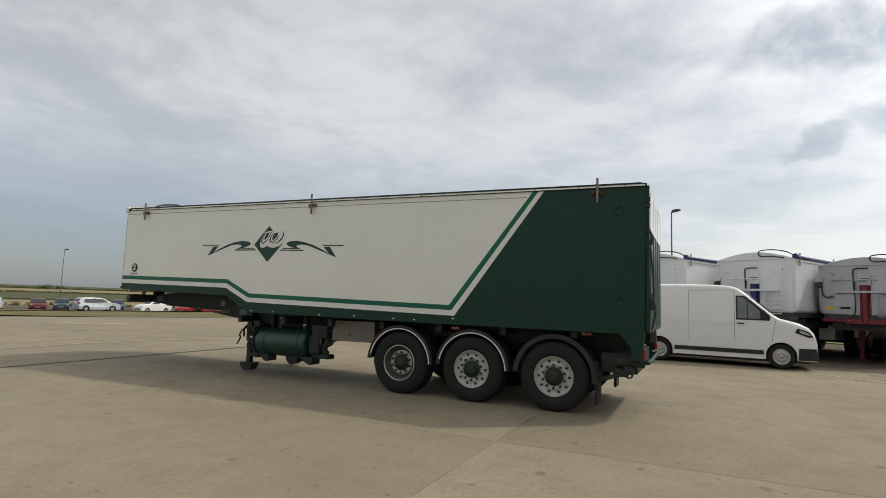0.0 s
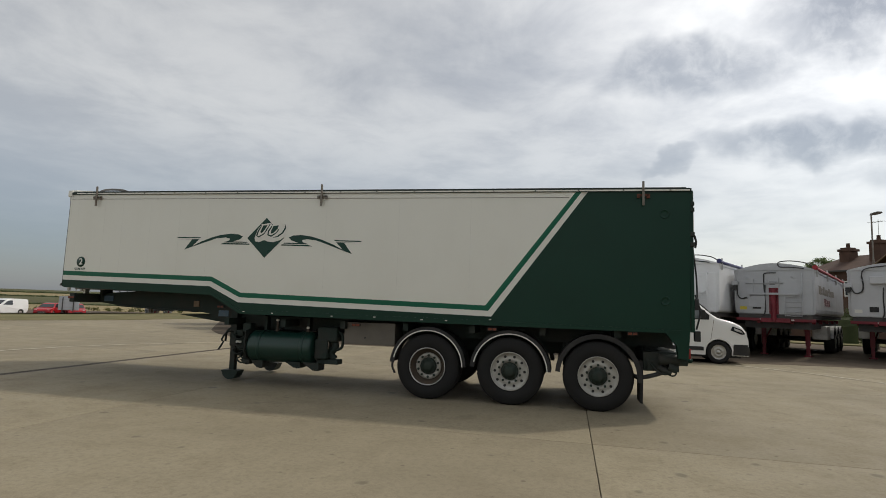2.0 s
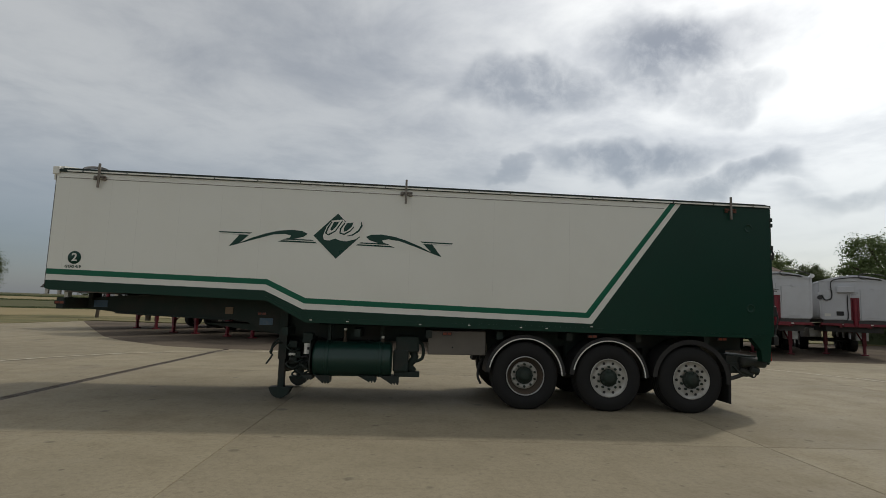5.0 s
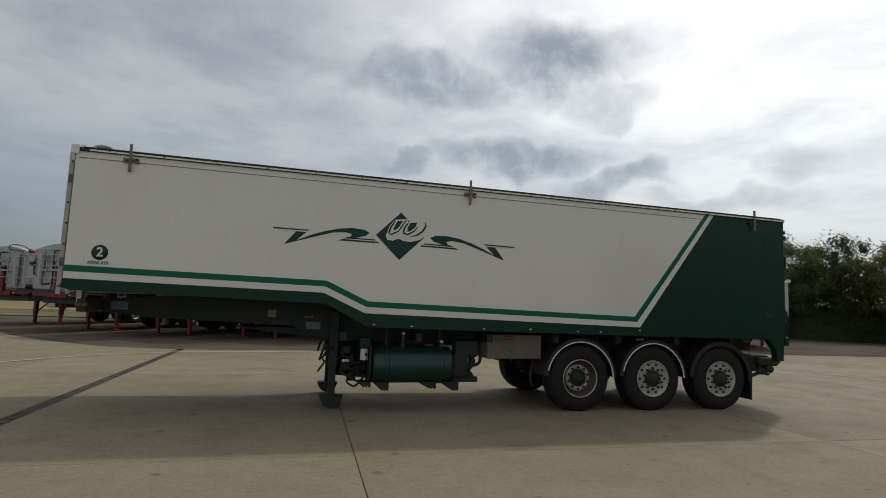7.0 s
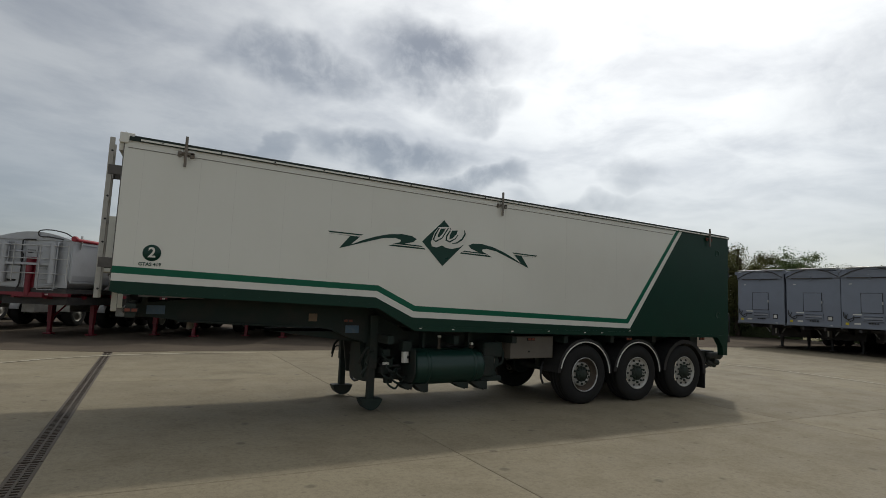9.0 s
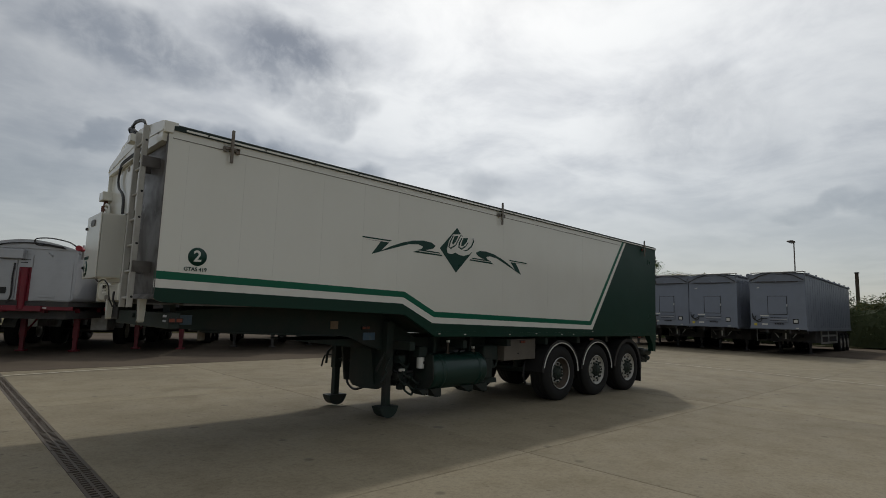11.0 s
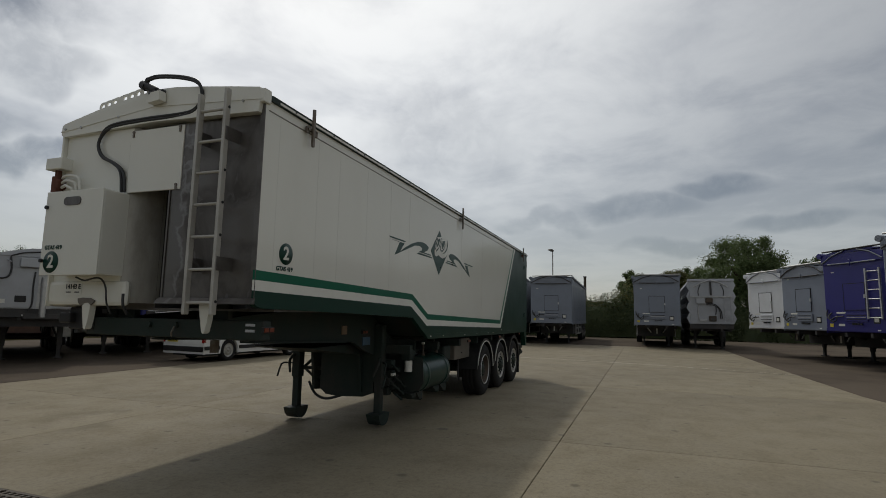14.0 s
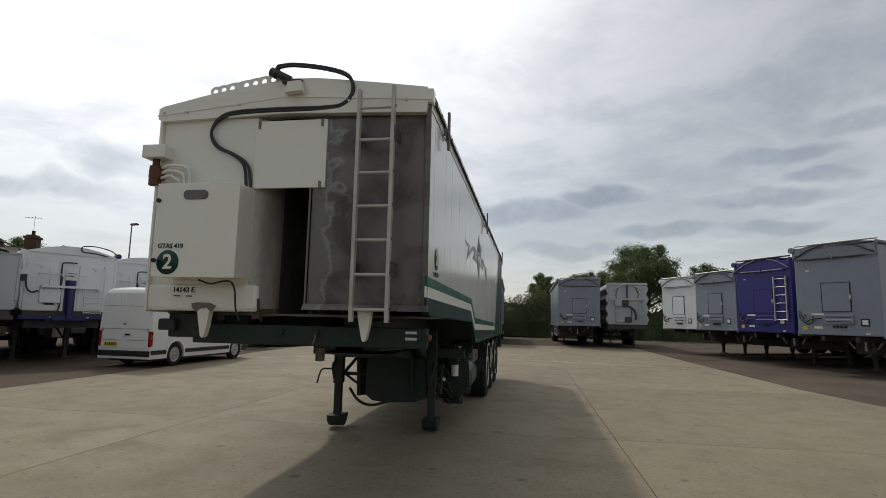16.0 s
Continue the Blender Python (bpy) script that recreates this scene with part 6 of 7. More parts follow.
def ribbed_tipper(at):
    T = thing("tipper_trailer", "silver tipper trailer with deep zigzag ribbed sides", "trailer", "parked tipping trailers", at)
    L, w, z0, z1 = 9.5, 1.08, 1.45, 3.90
    k = Kit()
    k.box(-w, w, 0, L, z0, z1, 0.02)
    b = part("body", k, SILVER, T)
    zs = [z0 + (z1 - z0) * i / 8 for i in range(9)]
    for s in (-1, 1):
        k = Kit()
        k.prism([(s * w, zs[0])] + [(s * (w + (0.17 if i % 2 else 0.03)), z) for i, z in enumerate(zs)] + [(s * w, zs[-1])], "y", 0.0, L)
        part("ribbed_side", k, SILVER, b, "deep horizontal ribs")
    k = Kit()
    k.box(-w - 0.1, w + 0.1, -0.08, 0.2, z1 - 0.08, z1 + 0.06, 0.02)
    part("front_cap", k, SILVER, b)
    part("cross_rail", Kit().box(-w, w, -0.10, 0.0, 2.92, 2.99, 0.005), ALLOY, b)
    part("bottom_sill", Kit().box(-w, w, -0.06, 0.0, z0, z0 + 0.10, 0.005), SILVER, b)
    # folded sheet arms and the ram slot between them
    for s in (-1, 1):
        part("sheet_arm", Kit().tube([(s * 0.86, -0.08, 3.50), (s * 0.45, -0.10, 3.74), (s * 0.04, -0.10, 3.88)], 0.035, 6), ALLOY, b, "pale folded sheet arm")
        part("arm_strut", Kit().tube([(s * 0.62, -0.05, 3.02), (s * 0.64, -0.07, 3.30), (s * 0.52, -0.08, 3.62)], 0.022, 6), DARKCH, b)
    part("tipping_ram", Kit().rod((0, -0.10, 3.05), (0, -0.10, 3.80), 0.05, 12), DARKCH, b, "dark tipping ram")
    lk = part("locker", Kit().box(-0.76, -0.32, -0.24, 0.0, 2.56, 2.86, 0.02), SILVER, b, "pale locker box")
    part("lid", Kit().box(-0.77, -0.31, -0.25, 0.0, 2.86, 2.90, 0.008), ALLOY, lk)
    part("pump", Kit().box(-0.28, 0.08, -0.20, 0.0, 2.62, 2.90, 0.04), IRONDARK, b, "dark pump")
    for o in (0, 0.07):
        part("hose", Kit().tube([(-0.25, -0.16, 2.58 - o), (0.05, -0.17, 2.57 - o), (0.30, -0.16, 2.44 - o), (0.48 - o, -0.14, 2.15), (0.52 - o, -0.10, 1.75)], 0.026, 6), BLACK, b, "black hose")
    part("hose", Kit().tube([(0.22, -0.12, 2.45), (0.24, -0.14, 2.2), (0.20, -0.12, 1.95)], 0.026, 6), BLACK, b, "black hose")
    part("pipe", Kit().rod((-0.66, -0.08, 1.6), (-0.66, -0.08, 2.54), 0.03, 8), ALLOY, b)
    part("step", Kit().box(-0.62, -0.24, -0.14, 0.0, 1.58, 1.70, 0.01), ALLOY, b)
    mot = part("motor", Kit().box(-0.14, 0.24, -0.16, 0.0, 1.60, 1.90, 0.03), IRONDARK, b, "dark motor")
    part("drum", Kit().rod((0.05, -0.22, 1.70), (0.05, -0.15, 1.70), 0.09, 14), DARKCH, mot)
    k = Kit()
    for x in (0.66, 0.98):
        k.rod((x, -0.09, 1.6), (x, -0.09, 2.95), 0.018, 6)
    ld = part("ladder", k, SILVER, b)
    for i in range(5):
        part("rung", Kit().rod((0.66, -0.09, 1.7 + i * 0.26), (0.98, -0.09, 1.7 + i * 0.26), 0.014, 6), SILVER, ld)
    part("rear_board", Kit().box(-1.1, 1.1, 0.02, L, 1.18, 1.45), DARKCH, T, "dark floor frame")
    running_gear(T, L, DARKCH, DARKCH, 1.2, 2.4)
    return T


def on_ground(x, y, yaw):
    return Matrix.Translation((x, y, 0.0)) @ Matrix.Rotation(radians(yaw), 4, "Z")


NYAW = -28
tipper(on_ground(24.05, 13.65, NYAW), LIGHTGREY, RED, TRUCKWHITE, RED, "pale grey tipper trailer standing last before the trees", ladder=False, top=3.22)
tipper(on_ground(20.3, 13.2, NYAW), LIGHTGREY, RED, TRUCKWHITE, RED, "pale grey tipper trailer on red chassis with red ram", ladder=False, top=3.22)
N2 = tipper(on_ground(16.6, 13.2, NYAW), SILVER, RED, RAILRED, RED, "pale grey tipper trailer on red chassis with front ladder", top=3.15)
tipper(on_ground(13.57, 13.2, NYAW), TRUCKWHITE, DARKCH, NAVY, NAVY, "white tipper trailer with blue rolled sheet", top=3.33)
tipper(on_ground(10.35, 13.2, NYAW), TRUCKWHITE, NAVY, NAVY, NAVY, "white tipper trailer on navy chassis with blue ram", top=3.31)
tipper(on_ground(7.0, 13.2, NYAW), SILVER, DARKCH, TRUCKWHITE, ALLOY, "pale grey tipper trailer with bare metal ram", ladder=False, top=3.05)
tipper(on_ground(3.5, 13.2, NYAW), SILVER, RED, RAILRED, RED, "grey tipper trailer on red chassis beside an asphalt edge", ladder=False, top=3.05)
tipper(on_ground(0.3, 13.2, NYAW), SILVER, RED, RAILRED, RED, "grey tipper trailer with red rolled sheet", ladder=False, top=3.05)
tipper(on_ground(-2.9, 13.4, NYAW), SILVER, RED, RAILRED, RED, "grey rounded tipper trailer with tubular guard frame", pipes=True, top=3.05)
tipper(on_ground(-6.0, 15.3, NYAW), SILVER, RED, RAILRED, RED, "grey rounded tipper trailer with tubular guard frame", pipes=True, top=3.05)
tipper(on_ground(-9.2, 18.4, NYAW), SILVER, RED, RAILRED, RED, "grey rounded tipper trailer with tubular guard frame", pipes=True, top=3.05)
tipper(Matrix.Translation((0, 0, -1.246)) @ on_ground(-34.5, 43.4, 47), TRUCKWHITE, RED, RAILRED, RED, "white tipper trailer on red chassis beyond the verge", ladder=False, top=3.5, L=8.5)
# unreadable writing along the second trailer, as plain bars
wrd = part("writing_panel", Kit().box(1.2415, 1.2445, 0.7, 6.2, 1.95, 2.75), SILVER, N2)
for y0, y1, z0, z1 in ((0.9, 1.5, 2.42, 2.66), (1.6, 1.95, 2.42, 2.58), (2.1, 2.6, 2.42, 2.66), (2.7, 3.6, 2.42, 2.58), (3.8, 4.3, 2.42, 2.66), (4.4, 5.6, 2.42, 2.58), (2.4, 3.0, 2.02, 2.22), (3.1, 4.1, 2.02, 2.18)):
    part("writing_bar", Kit().box(1.2443, 1.2475, y0, y1, z0 - 0.10, z0 + 0.9 * (z1 - z0)), GREYBOX if z0 > 2.2 else CARDRED, wrd)
for y in (10.6, 7.95, 5.4, 2.25):
    moving_floor_trailer(on_ground(29.8, y, -88), GREYPAINT, "slate grey box trailer with folded sheet cover", L=13.4, z1=4.06)
moving_floor_trailer(on_ground(30.0, -3.78, -90), GREYPAINT, "slate grey box trailer standing beside a ribbed tipper", L=13.0, z1=4.09)
ribbed_tipper(on_ground(29.9, -6.6, -91))
for x, y, yaw, z1, mt, lb in ((25.8, -8.5, -154, 3.84, TRUCKWHITE, "white box trailer with folded sheet cover"), (22.45, -9.25, -156, 3.84, GREYPAINT, "slate grey box trailer beside the asphalt strip"),
                              (18.85, -9.9, -152.5, 4.05, BLUE, "deep blue box trailer with a front ladder"), (14.9, -10.5, -145, 4.14, GREYPAINT, "slate grey box trailer standing near the yard")):
    moving_floor_trailer(on_ground(x, y, yaw), mt, lb, ladder=mt is BLUE, z1=z1)


# ---------------------------------------------------------------- white van
def van():
    V = thing("van", "white high-roof panel van with black lower trim", "van", at=on_ground(0, 0, 2.5))
    V.matrix_world = Matrix.Translation((10.74, 9.72, 0.007)) @ Matrix.Rotation(radians(-2.5), 4, "Z") @ Matrix.Diagonal((0.86, 0.86, 0.89, 1))
    WB, wd, r = 3.64, 2.02, 0.435

    roof = [(-1.23, 2.36), (-1.19, 2.455), (-1.08, 2.525), (-0.7, 2.575), (0.5, 2.59), (1.8, 2.585), (2.2, 2.555), (2.45, 2.48), (2.7, 2.29), (3.0, 2.03), (3.4, 1.69), (3.62, 1.54), (3.9, 1.475), (4.18, 1.40), (4.40, 1.29), (4.55, 1.12), (4.62, 0.86)]

    def top_of(x):
        for (x0, z0), (x1, z1) in zip(roof, roof[1:]):
            if x <= x1:
                return z0 + (z1 - z0) * (x - x0) / (x1 - x0)
        return roof[-1][1]

    def half(x, z):
        return 1.01 - 0.14 * max(0.0, (z - 1.15) / 1.45) ** 1.6 - 0.16 * max(0.0, x - 3.6) ** 2

    def under(x):
        for c in (0.0, WB):
            if abs(x - c) < r:
                return max(0.28, 0.385 + math.sqrt(r * r - (x - c) ** 2))
        return 0.28
    stations = sorted({round(x, 3) for x, _ in roof} | {round(c + r * math.cos(math.pi * n / 12), 3) for c in (0.0, WB) for n in range(13)} | {-r - 0.002, r + 0.002, WB - r - 0.002, WB + r + 0.002, 0.9, 1.4, 2.0})
    k = Kit()
    vs, fs, n = [], [], 0
    for x in stations:
        zb, zt = under(x), top_of(x)
        hs = min(0.13, (zt - zb) * 0.4)
        side = [(half(x, zb + (zt - hs - zb) * f), zb + (zt - hs - zb) * f) for f in (0, 0.2, 0.4, 0.55, 0.7, 0.85)]
        side += [(half(x, zt - hs) - 0.13 * (1 - math.cos(a)), zt - hs + hs * math.sin(a)) for a in (0.0, 0.35, 0.7, 1.05, 1.35)] + [(half(x, zt) * 0.45, zt + 0.012)]
        vs += [(x, 1.01 - y, z) for y, z in side] + [(x, 1.01 + y, z) for y, z in side[::-1]]
        n = 2 * len(side)
    for a in range(len(stations) - 1):
        fs += [(a * n + b, (a + 1) * n + b, (a + 1) * n + b + 1, a * n + b + 1) for b in range(n - 1)]
    k.add(vs, fs, True)
    k.add(vs, [(a * n + n - 1, (a + 1) * n + n - 1, (a + 1) * n, a * n) for a in range(len(stations) - 1)] + [tuple(range(n)), tuple(range(len(vs) - n, len(vs)))[::-1]])
    body = part("body", k, VANWHITE, V, "smooth white bodywork")

    def lean(v):
        h = half(v[0], v[2])
        return (v[0], v[1] + 1.01 - h if v[1] < wd / 2 else v[1] - 1.01 + h, v[2])

    def strip(x0, z0, x1, z1, w):
        """Outline of a thin line in short steps, so that it follows the curved side."""
        pts = [(x0 + (x1 - x0) * n / 8, z0 + (z1 - z0) * n / 8) for n in range(9)]
        return ribbon(pts, w)

    def side_piece(name, pts, material, out=0.006, label="", parent=body):
        for s in (0, 1):
            q = Kit()
            y0, y1 = (-out, 0.004) if s == 0 else (wd - 0.004, wd + out)
            q.prism(pts, "y", y0, y1)
            q.v = [lean(v) for v in q.v]
            part(name, q, material, parent, label)
    side_piece("window_seal", [(2.38, 2.24), (2.64, 2.24), (3.36, 1.62), (3.34, 1.47), (2.38, 1.47)], PLASTIC, 0.010, "black window frame")
    side_piece("side_window", [(2.43, 2.19), (2.58, 2.19), (2.70, 2.10), (2.70, 1.52), (2.43, 1.52)], WINDOW, 0.014, "side window with light painted in grey")
    side_piece("side_window", [(2.73, 2.07), (3.17, 1.68), (3.10, 1.52), (2.73, 1.52)], WINDOW, 0.014, "side window with light painted in grey")
    side_piece("trim", [(r + 0.06, 0.55), (WB - r - 0.06, 0.55), (WB - r - 0.05, 0.42), (r + 0.05, 0.42)], PLASTIC, 0.02, "black lower trim band")
    side_piece("trim", [(-1.22, 0.55), (-r - 0.06, 0.55), (-r - 0.05, 0.42), (-1.2, 0.42)], PLASTIC, 0.02, "black lower trim band")
    side_piece("bumper", [(WB + r + 0.05, 0.66), (4.60, 0.66), (4.60, 0.30), (WB + r + 0.02, 0.30)], PLASTIC, 0.02, "black bumper corner")
    for x in (0, WB):
        side_piece("arch_trim", [(x + p[0], 0.385 + p[1]) for p in arc((0, 0), r + 0.05, 5, 175, 14)] + [(x + p[0], 0.385 + p[1]) for p in arc((0, 0), r, 175, 5, 14)], VANWHITE, 0.012)
    for a in (strip(2.335, 2.42, 2.335, 0.76, 0.013), strip(3.50, 1.48, 3.38, 0.76, 0.013), strip(0.95, 2.38, 0.95, 0.76, 0.012), strip(-0.3, 2.36, -0.3, 0.85, 0.011), strip(0.95, 2.38, 2.335, 2.42, 0.010)):
        side_piece("panel_gap", a, IRON, 0.004)
    for a in (strip(-0.15, 2.10, 0.85, 2.10, 0.016), strip(-0.15, 1.38, 0.85, 1.38, 0.016), strip(1.05, 2.12, 2.25, 2.12, 0.016), strip(1.05, 1.38, 2.25, 1.38, 0.016), strip(1.05, 1.38, 1.05, 2.12, 0.016), strip(2.25, 1.38, 2.25, 2.12, 0.016)):
        side_piece("panel_frame", a, VANWHITE, 0.007)
    side_piece("swage", [(-1.1, 1.27), (3.4, 1.27), (3.4, 1.285), (-1.1, 1.285)], VANWHITE, 0.008)
    side_piece("door_handle", [(2.42, 1.38), (2.62, 1.38), (2.62, 1.34), (2.42, 1.34)], PLASTIC, 0.03, "black door handle")
    side_piece("headlight", [(4.10, 1.27), (4.40, 1.17), (4.52, 1.02), (4.38, 1.00), (4.02, 1.14)], GLASS, 0.02, "slanted headlight")
    side_piece("headlight_lens", [(4.14, 1.22), (4.38, 1.13), (4.44, 1.05), (4.16, 1.13)], ALLOY, 0.028)
    for s in (-0.16, wd + 0.02):
        k = Kit()
        k.box(3.08, 3.20, s, s + 0.14, 1.52, 1.80, 0.03)
        part("mirror", k, PLASTIC, body, "black door mirror")
    k = Kit()
    k.add([(2.60, 0.26, 2.395), (2.60, wd - 0.26, 2.395), (3.42, wd - 0.17, 1.665), (3.42, 0.17, 1.665)], [(0, 1, 2, 3)])
    k.v = [(v[0] + 0.03, v[1], v[2] + 0.03) for v in k.v]
    part("windscreen", k, GLASS, body, "dark windscreen")
    # rear doors
    for y0, y1 in ((0.10, 1.004), (1.016, 1.92)):
        k = Kit()
        k.hexa([(-1.246, y0, 0.62), (-1.246, y1, 0.62), (-1.10, y1, 0.62), (-1.10, y0, 0.62), (-1.246, y0 + 0.07, 2.28), (-1.246, y1 - 0.07, 2.28), (-1.10, y1 - 0.07, 2.28), (-1.10, y0 + 0.07, 2.28)])
        d = part("rear_door", k, VANWHITE, V, "white rear door")
        for z, w in ((1.95, 0.012), (1.22, 0.010), (0.86, 0.012)):
            part("door_crease", Kit().box(-1.252, -1.20, y0 + 0.05, y1 - 0.05, z, z + w), IRON, d)
        part("hinge", Kit().box(-1.27, -1.24, y0 if y0 < 0.5 else y1 - 0.06, (y0 + 0.06) if y0 < 0.5 else y1, 1.15, 1.24), ALLOY, d)
    part("handle_strip", Kit().box(-1.27, -1.235, 0.80, 1.0, 1.02, 1.07), PLASTIC, V, "black handle")
    k = Kit()
    k.lathe([(0.0, -0.02), (0.05, -0.018), (0.055, 0.0)], (-1.235, 1.05, 1.40), "x", 16)
    part("badge", k, ALLOY, V, "round badge")
    for y in (0.0, wd - 0.13):
        k = Kit()
        k.box(-1.250, -1.13, y + (0.0 if y < 1 else 0.025), y + (0.11 if y < 1 else 0.135), 0.66, 1.16, 0.02)
        part("tail_light", k, REDLENS, V, "red tail lamp")
    k = Kit()
    k.box(-1.275, -1.10, 0.02, wd - 0.02, 0.36, 0.54, 0.03)
    part("rear_bumper", k, PLASTIC, V, "black rear bumper")
    pl = part("number_plate", Kit().box(-1.262, -1.25, 1.28, 1.78, 0.68, 0.80), YELLOW, V, "yellow plate with plain dark bars")
    for i in range(6):
        part("bar", Kit().box(-1.266, -1.261, 1.32 + i * 0.075, 1.365 + i * 0.075, 0.70, 0.78), PLASTIC, pl)
    k = Kit()
    k.box(4.36, 4.645, 0.12, wd - 0.12, 0.30, 0.60, 0.04)
    k.box(4.42, 4.63, 0.3, wd - 0.3, 0.70, 0.98, 0.02)
    part("front_bumper", k, PLASTIC, V, "black front bumper and grille")
    for x in (0, WB):
        for s, y in ((1, 0.03), (-1, wd - 0.03)):
            k = Kit()
            k.lathe([(0.245, 0.012 * s), (0.265, -0.0 * s), (0.36, -0.01 * s), (0.385, 0.03 * s), (0.385, 0.18 * s), (0.34, 0.21 * s), (0.15, 0.21 * s)], (x, y, 0.385), "y", 28)
            wh = part("wheel", k, TYRE, V, "black tyre")
            k = Kit()
            k.lathe([(0.25, 0.01 * s), (0.225, 0.03 * s), (0.16, 0.035 * s), (0.145, 0.012 * s), (0.10, 0.012 * s), (0.085, 0.03 * s), (0.06, 0.03 * s), (0.055, 0.0), (0.0, -0.002 * s)], (x, y, 0.385), "y", 24)
            part("rim", k, RIM, wh, "silver wheel rim")
    part("underbody", Kit().box(-1.0, 4.4, 0.25, wd - 0.25, 0.20, 0.40), PLASTIC, V, "dark underbody")
    return V


van()


# ---------------------------------------------------------------- cars beyond the verge
def car(at, paint, label, estate=False, boxy=False):
    C = thing("car", label, "car", "cars in the car park", at)
    wd, WB, r = 1.76, 2.6, 0.34

    def cut(x):
        return [(x + p[0], 0.31 + p[1]) for p in arc((0, 0), r, 0, 180, 8)]
    tail = [(-0.72, 0.55), (-0.76, 0.85), (-0.70, 1.05), (-0.52, 1.36), (-0.30, 1.47)] if estate else [(-0.85, 0.55), (-0.88, 0.80), (-0.82, 0.98), (-0.55, 1.10), (-0.10, 1.40), (0.15, 1.45)]
    roof = [(0.9, 1.50), (1.5, 1.46), (1.85, 1.34), (2.45, 0.98), (3.2, 0.84), (3.42, 0.70)]
    if boxy:
        tail = [(-0.85, 0.50), (-0.90, 0.90), (-0.90, 1.30), (-0.87, 1.70), (-0.74, 1.80)]
        roof = [(0.9, 1.86), (1.35, 1.82), (1.62, 1.70), (2.35, 1.13), (3.1, 0.96), (3.36, 0.82)]
    outline = tail + roof + [(3.48, 0.45), (3.40, 0.22), (WB + r, 0.20)] + cut(WB)[1:-1] + [(WB - r, 0.20), (r, 0.20)] + cut(0)[1:-1] + [(-r, 0.20), (-0.68, 0.26)]
    k = Kit()
    k.prism(outline, "y", 0, wd)

    def lean(v):
        dy = 0.24 * max(0.0, (v[2] - 0.85) / (1.6 if boxy else 0.65)) + 0.12 * max(0.0, v[0] - 3.0) + 0.10 * max(0.0, -0.4 - v[0])
        return (v[0], v[1] + dy if v[1] < wd / 2 else v[1] - dy, v[2])
    k.v = [lean(v) for v in k.v]
    body = part("body", k, paint, C, "glossy car bodywork")
    bv = body.modifiers.new("round", "BEVEL")
    bv.width, bv.segments, bv.limit_method, bv.angle_limit = 0.04, 2, "ANGLE", radians(35)
    win = [(0.95, 1.66), (1.32, 1.64), (1.55, 1.54), (2.02, 1.16), (0.95, 1.14)] if boxy else [(-0.10, 1.34), (0.80, 1.42), (1.45, 1.39), (1.80, 1.27), (2.10, 1.02), (0.1, 0.98), (-0.25, 1.04)]
    for s in (0, 1):
        q = Kit()
        q.prism(win, "y", -0.006 if s == 0 else wd - 0.004, 0.004 if s == 0 else wd + 0.006)
        q.v = [lean(v) for v in q.v]
        part("side_window", q, GLASS, body, "dark side windows")
    k = Kit()
    (ux, uz), (vx, vz) = ((1.66, 1.67), (2.31, 1.16)) if boxy else ((1.83, 1.36), (2.42, 1.005))
    k.add([(ux, 0.28, uz), (ux, wd - 0.28, uz), (vx, wd - 0.12, vz), (vx, 0.12, vz)], [(0, 1, 2, 3)])
    k.v = [(v[0] + 0.015, v[1], v[2] + 0.015) for v in k.v]
    part("windscreen", k, GLASS, body, "dark windscreen")
    b = tail[-2]
    a = tail[-3]
    k = Kit()
    k.add([(a[0] - 0.012, 0.24, a[1] + 0.03), (a[0] - 0.012, wd - 0.24, a[1] + 0.03), (b[0] - 0.012, wd - 0.32, b[1]), (b[0] - 0.012, 0.32, b[1])], [(0, 3, 2, 1)])
    part("rear_window", k, GLASS, body, "dark rear window")
    for y in (0.10, wd - 0.42):
        part("headlight", Kit().box(3.22, 3.40, y + 0.04, y + 0.28, 0.62, 0.76, 0.02), ALLOY, body, "clear headlight")
        part("tail_light", Kit().box(tail[1][0] - 0.02, tail[1][0] + 0.18, y - 0.04, y + 0.16, 0.82, 1.0, 0.02), REDLENS, body, "red tail lamp")
    part("grille", Kit().box(3.40, 3.475, 0.45, wd - 0.45, 0.34, 0.55, 0.01), PLASTIC, body, "dark grille")
    pl = part("number_plate", Kit().box(3.478, 3.49, 0.62, 1.14, 0.38, 0.48), DECALW, body, "pale plate with plain dark bars")
    part("bar", Kit().box(3.489, 3.494, 0.66, 1.10, 0.40, 0.46), PLASTIC, pl)
    for x in (0, WB):
        for s, y in ((1, 0.02), (-1, wd - 0.02)):
            k = Kit()
            k.lathe([(0.19, 0.0), (0.29, -0.01 * s), (0.31, 0.03 * s), (0.31, 0.17 * s), (0.15, 0.19 * s)], (x, y, 0.31), "y", 20)
            wh = part("wheel", k, TYRE, C, "black tyre")
            k = Kit()
            k.lathe([(0.20, 0.004 * s), (0.16, 0.03 * s), (0.08, 0.02 * s), (0.0, 0.0)], (x, y, 0.31), "y", 16)
            part("rim", k, RIM, wh, "silver rim")
    return C


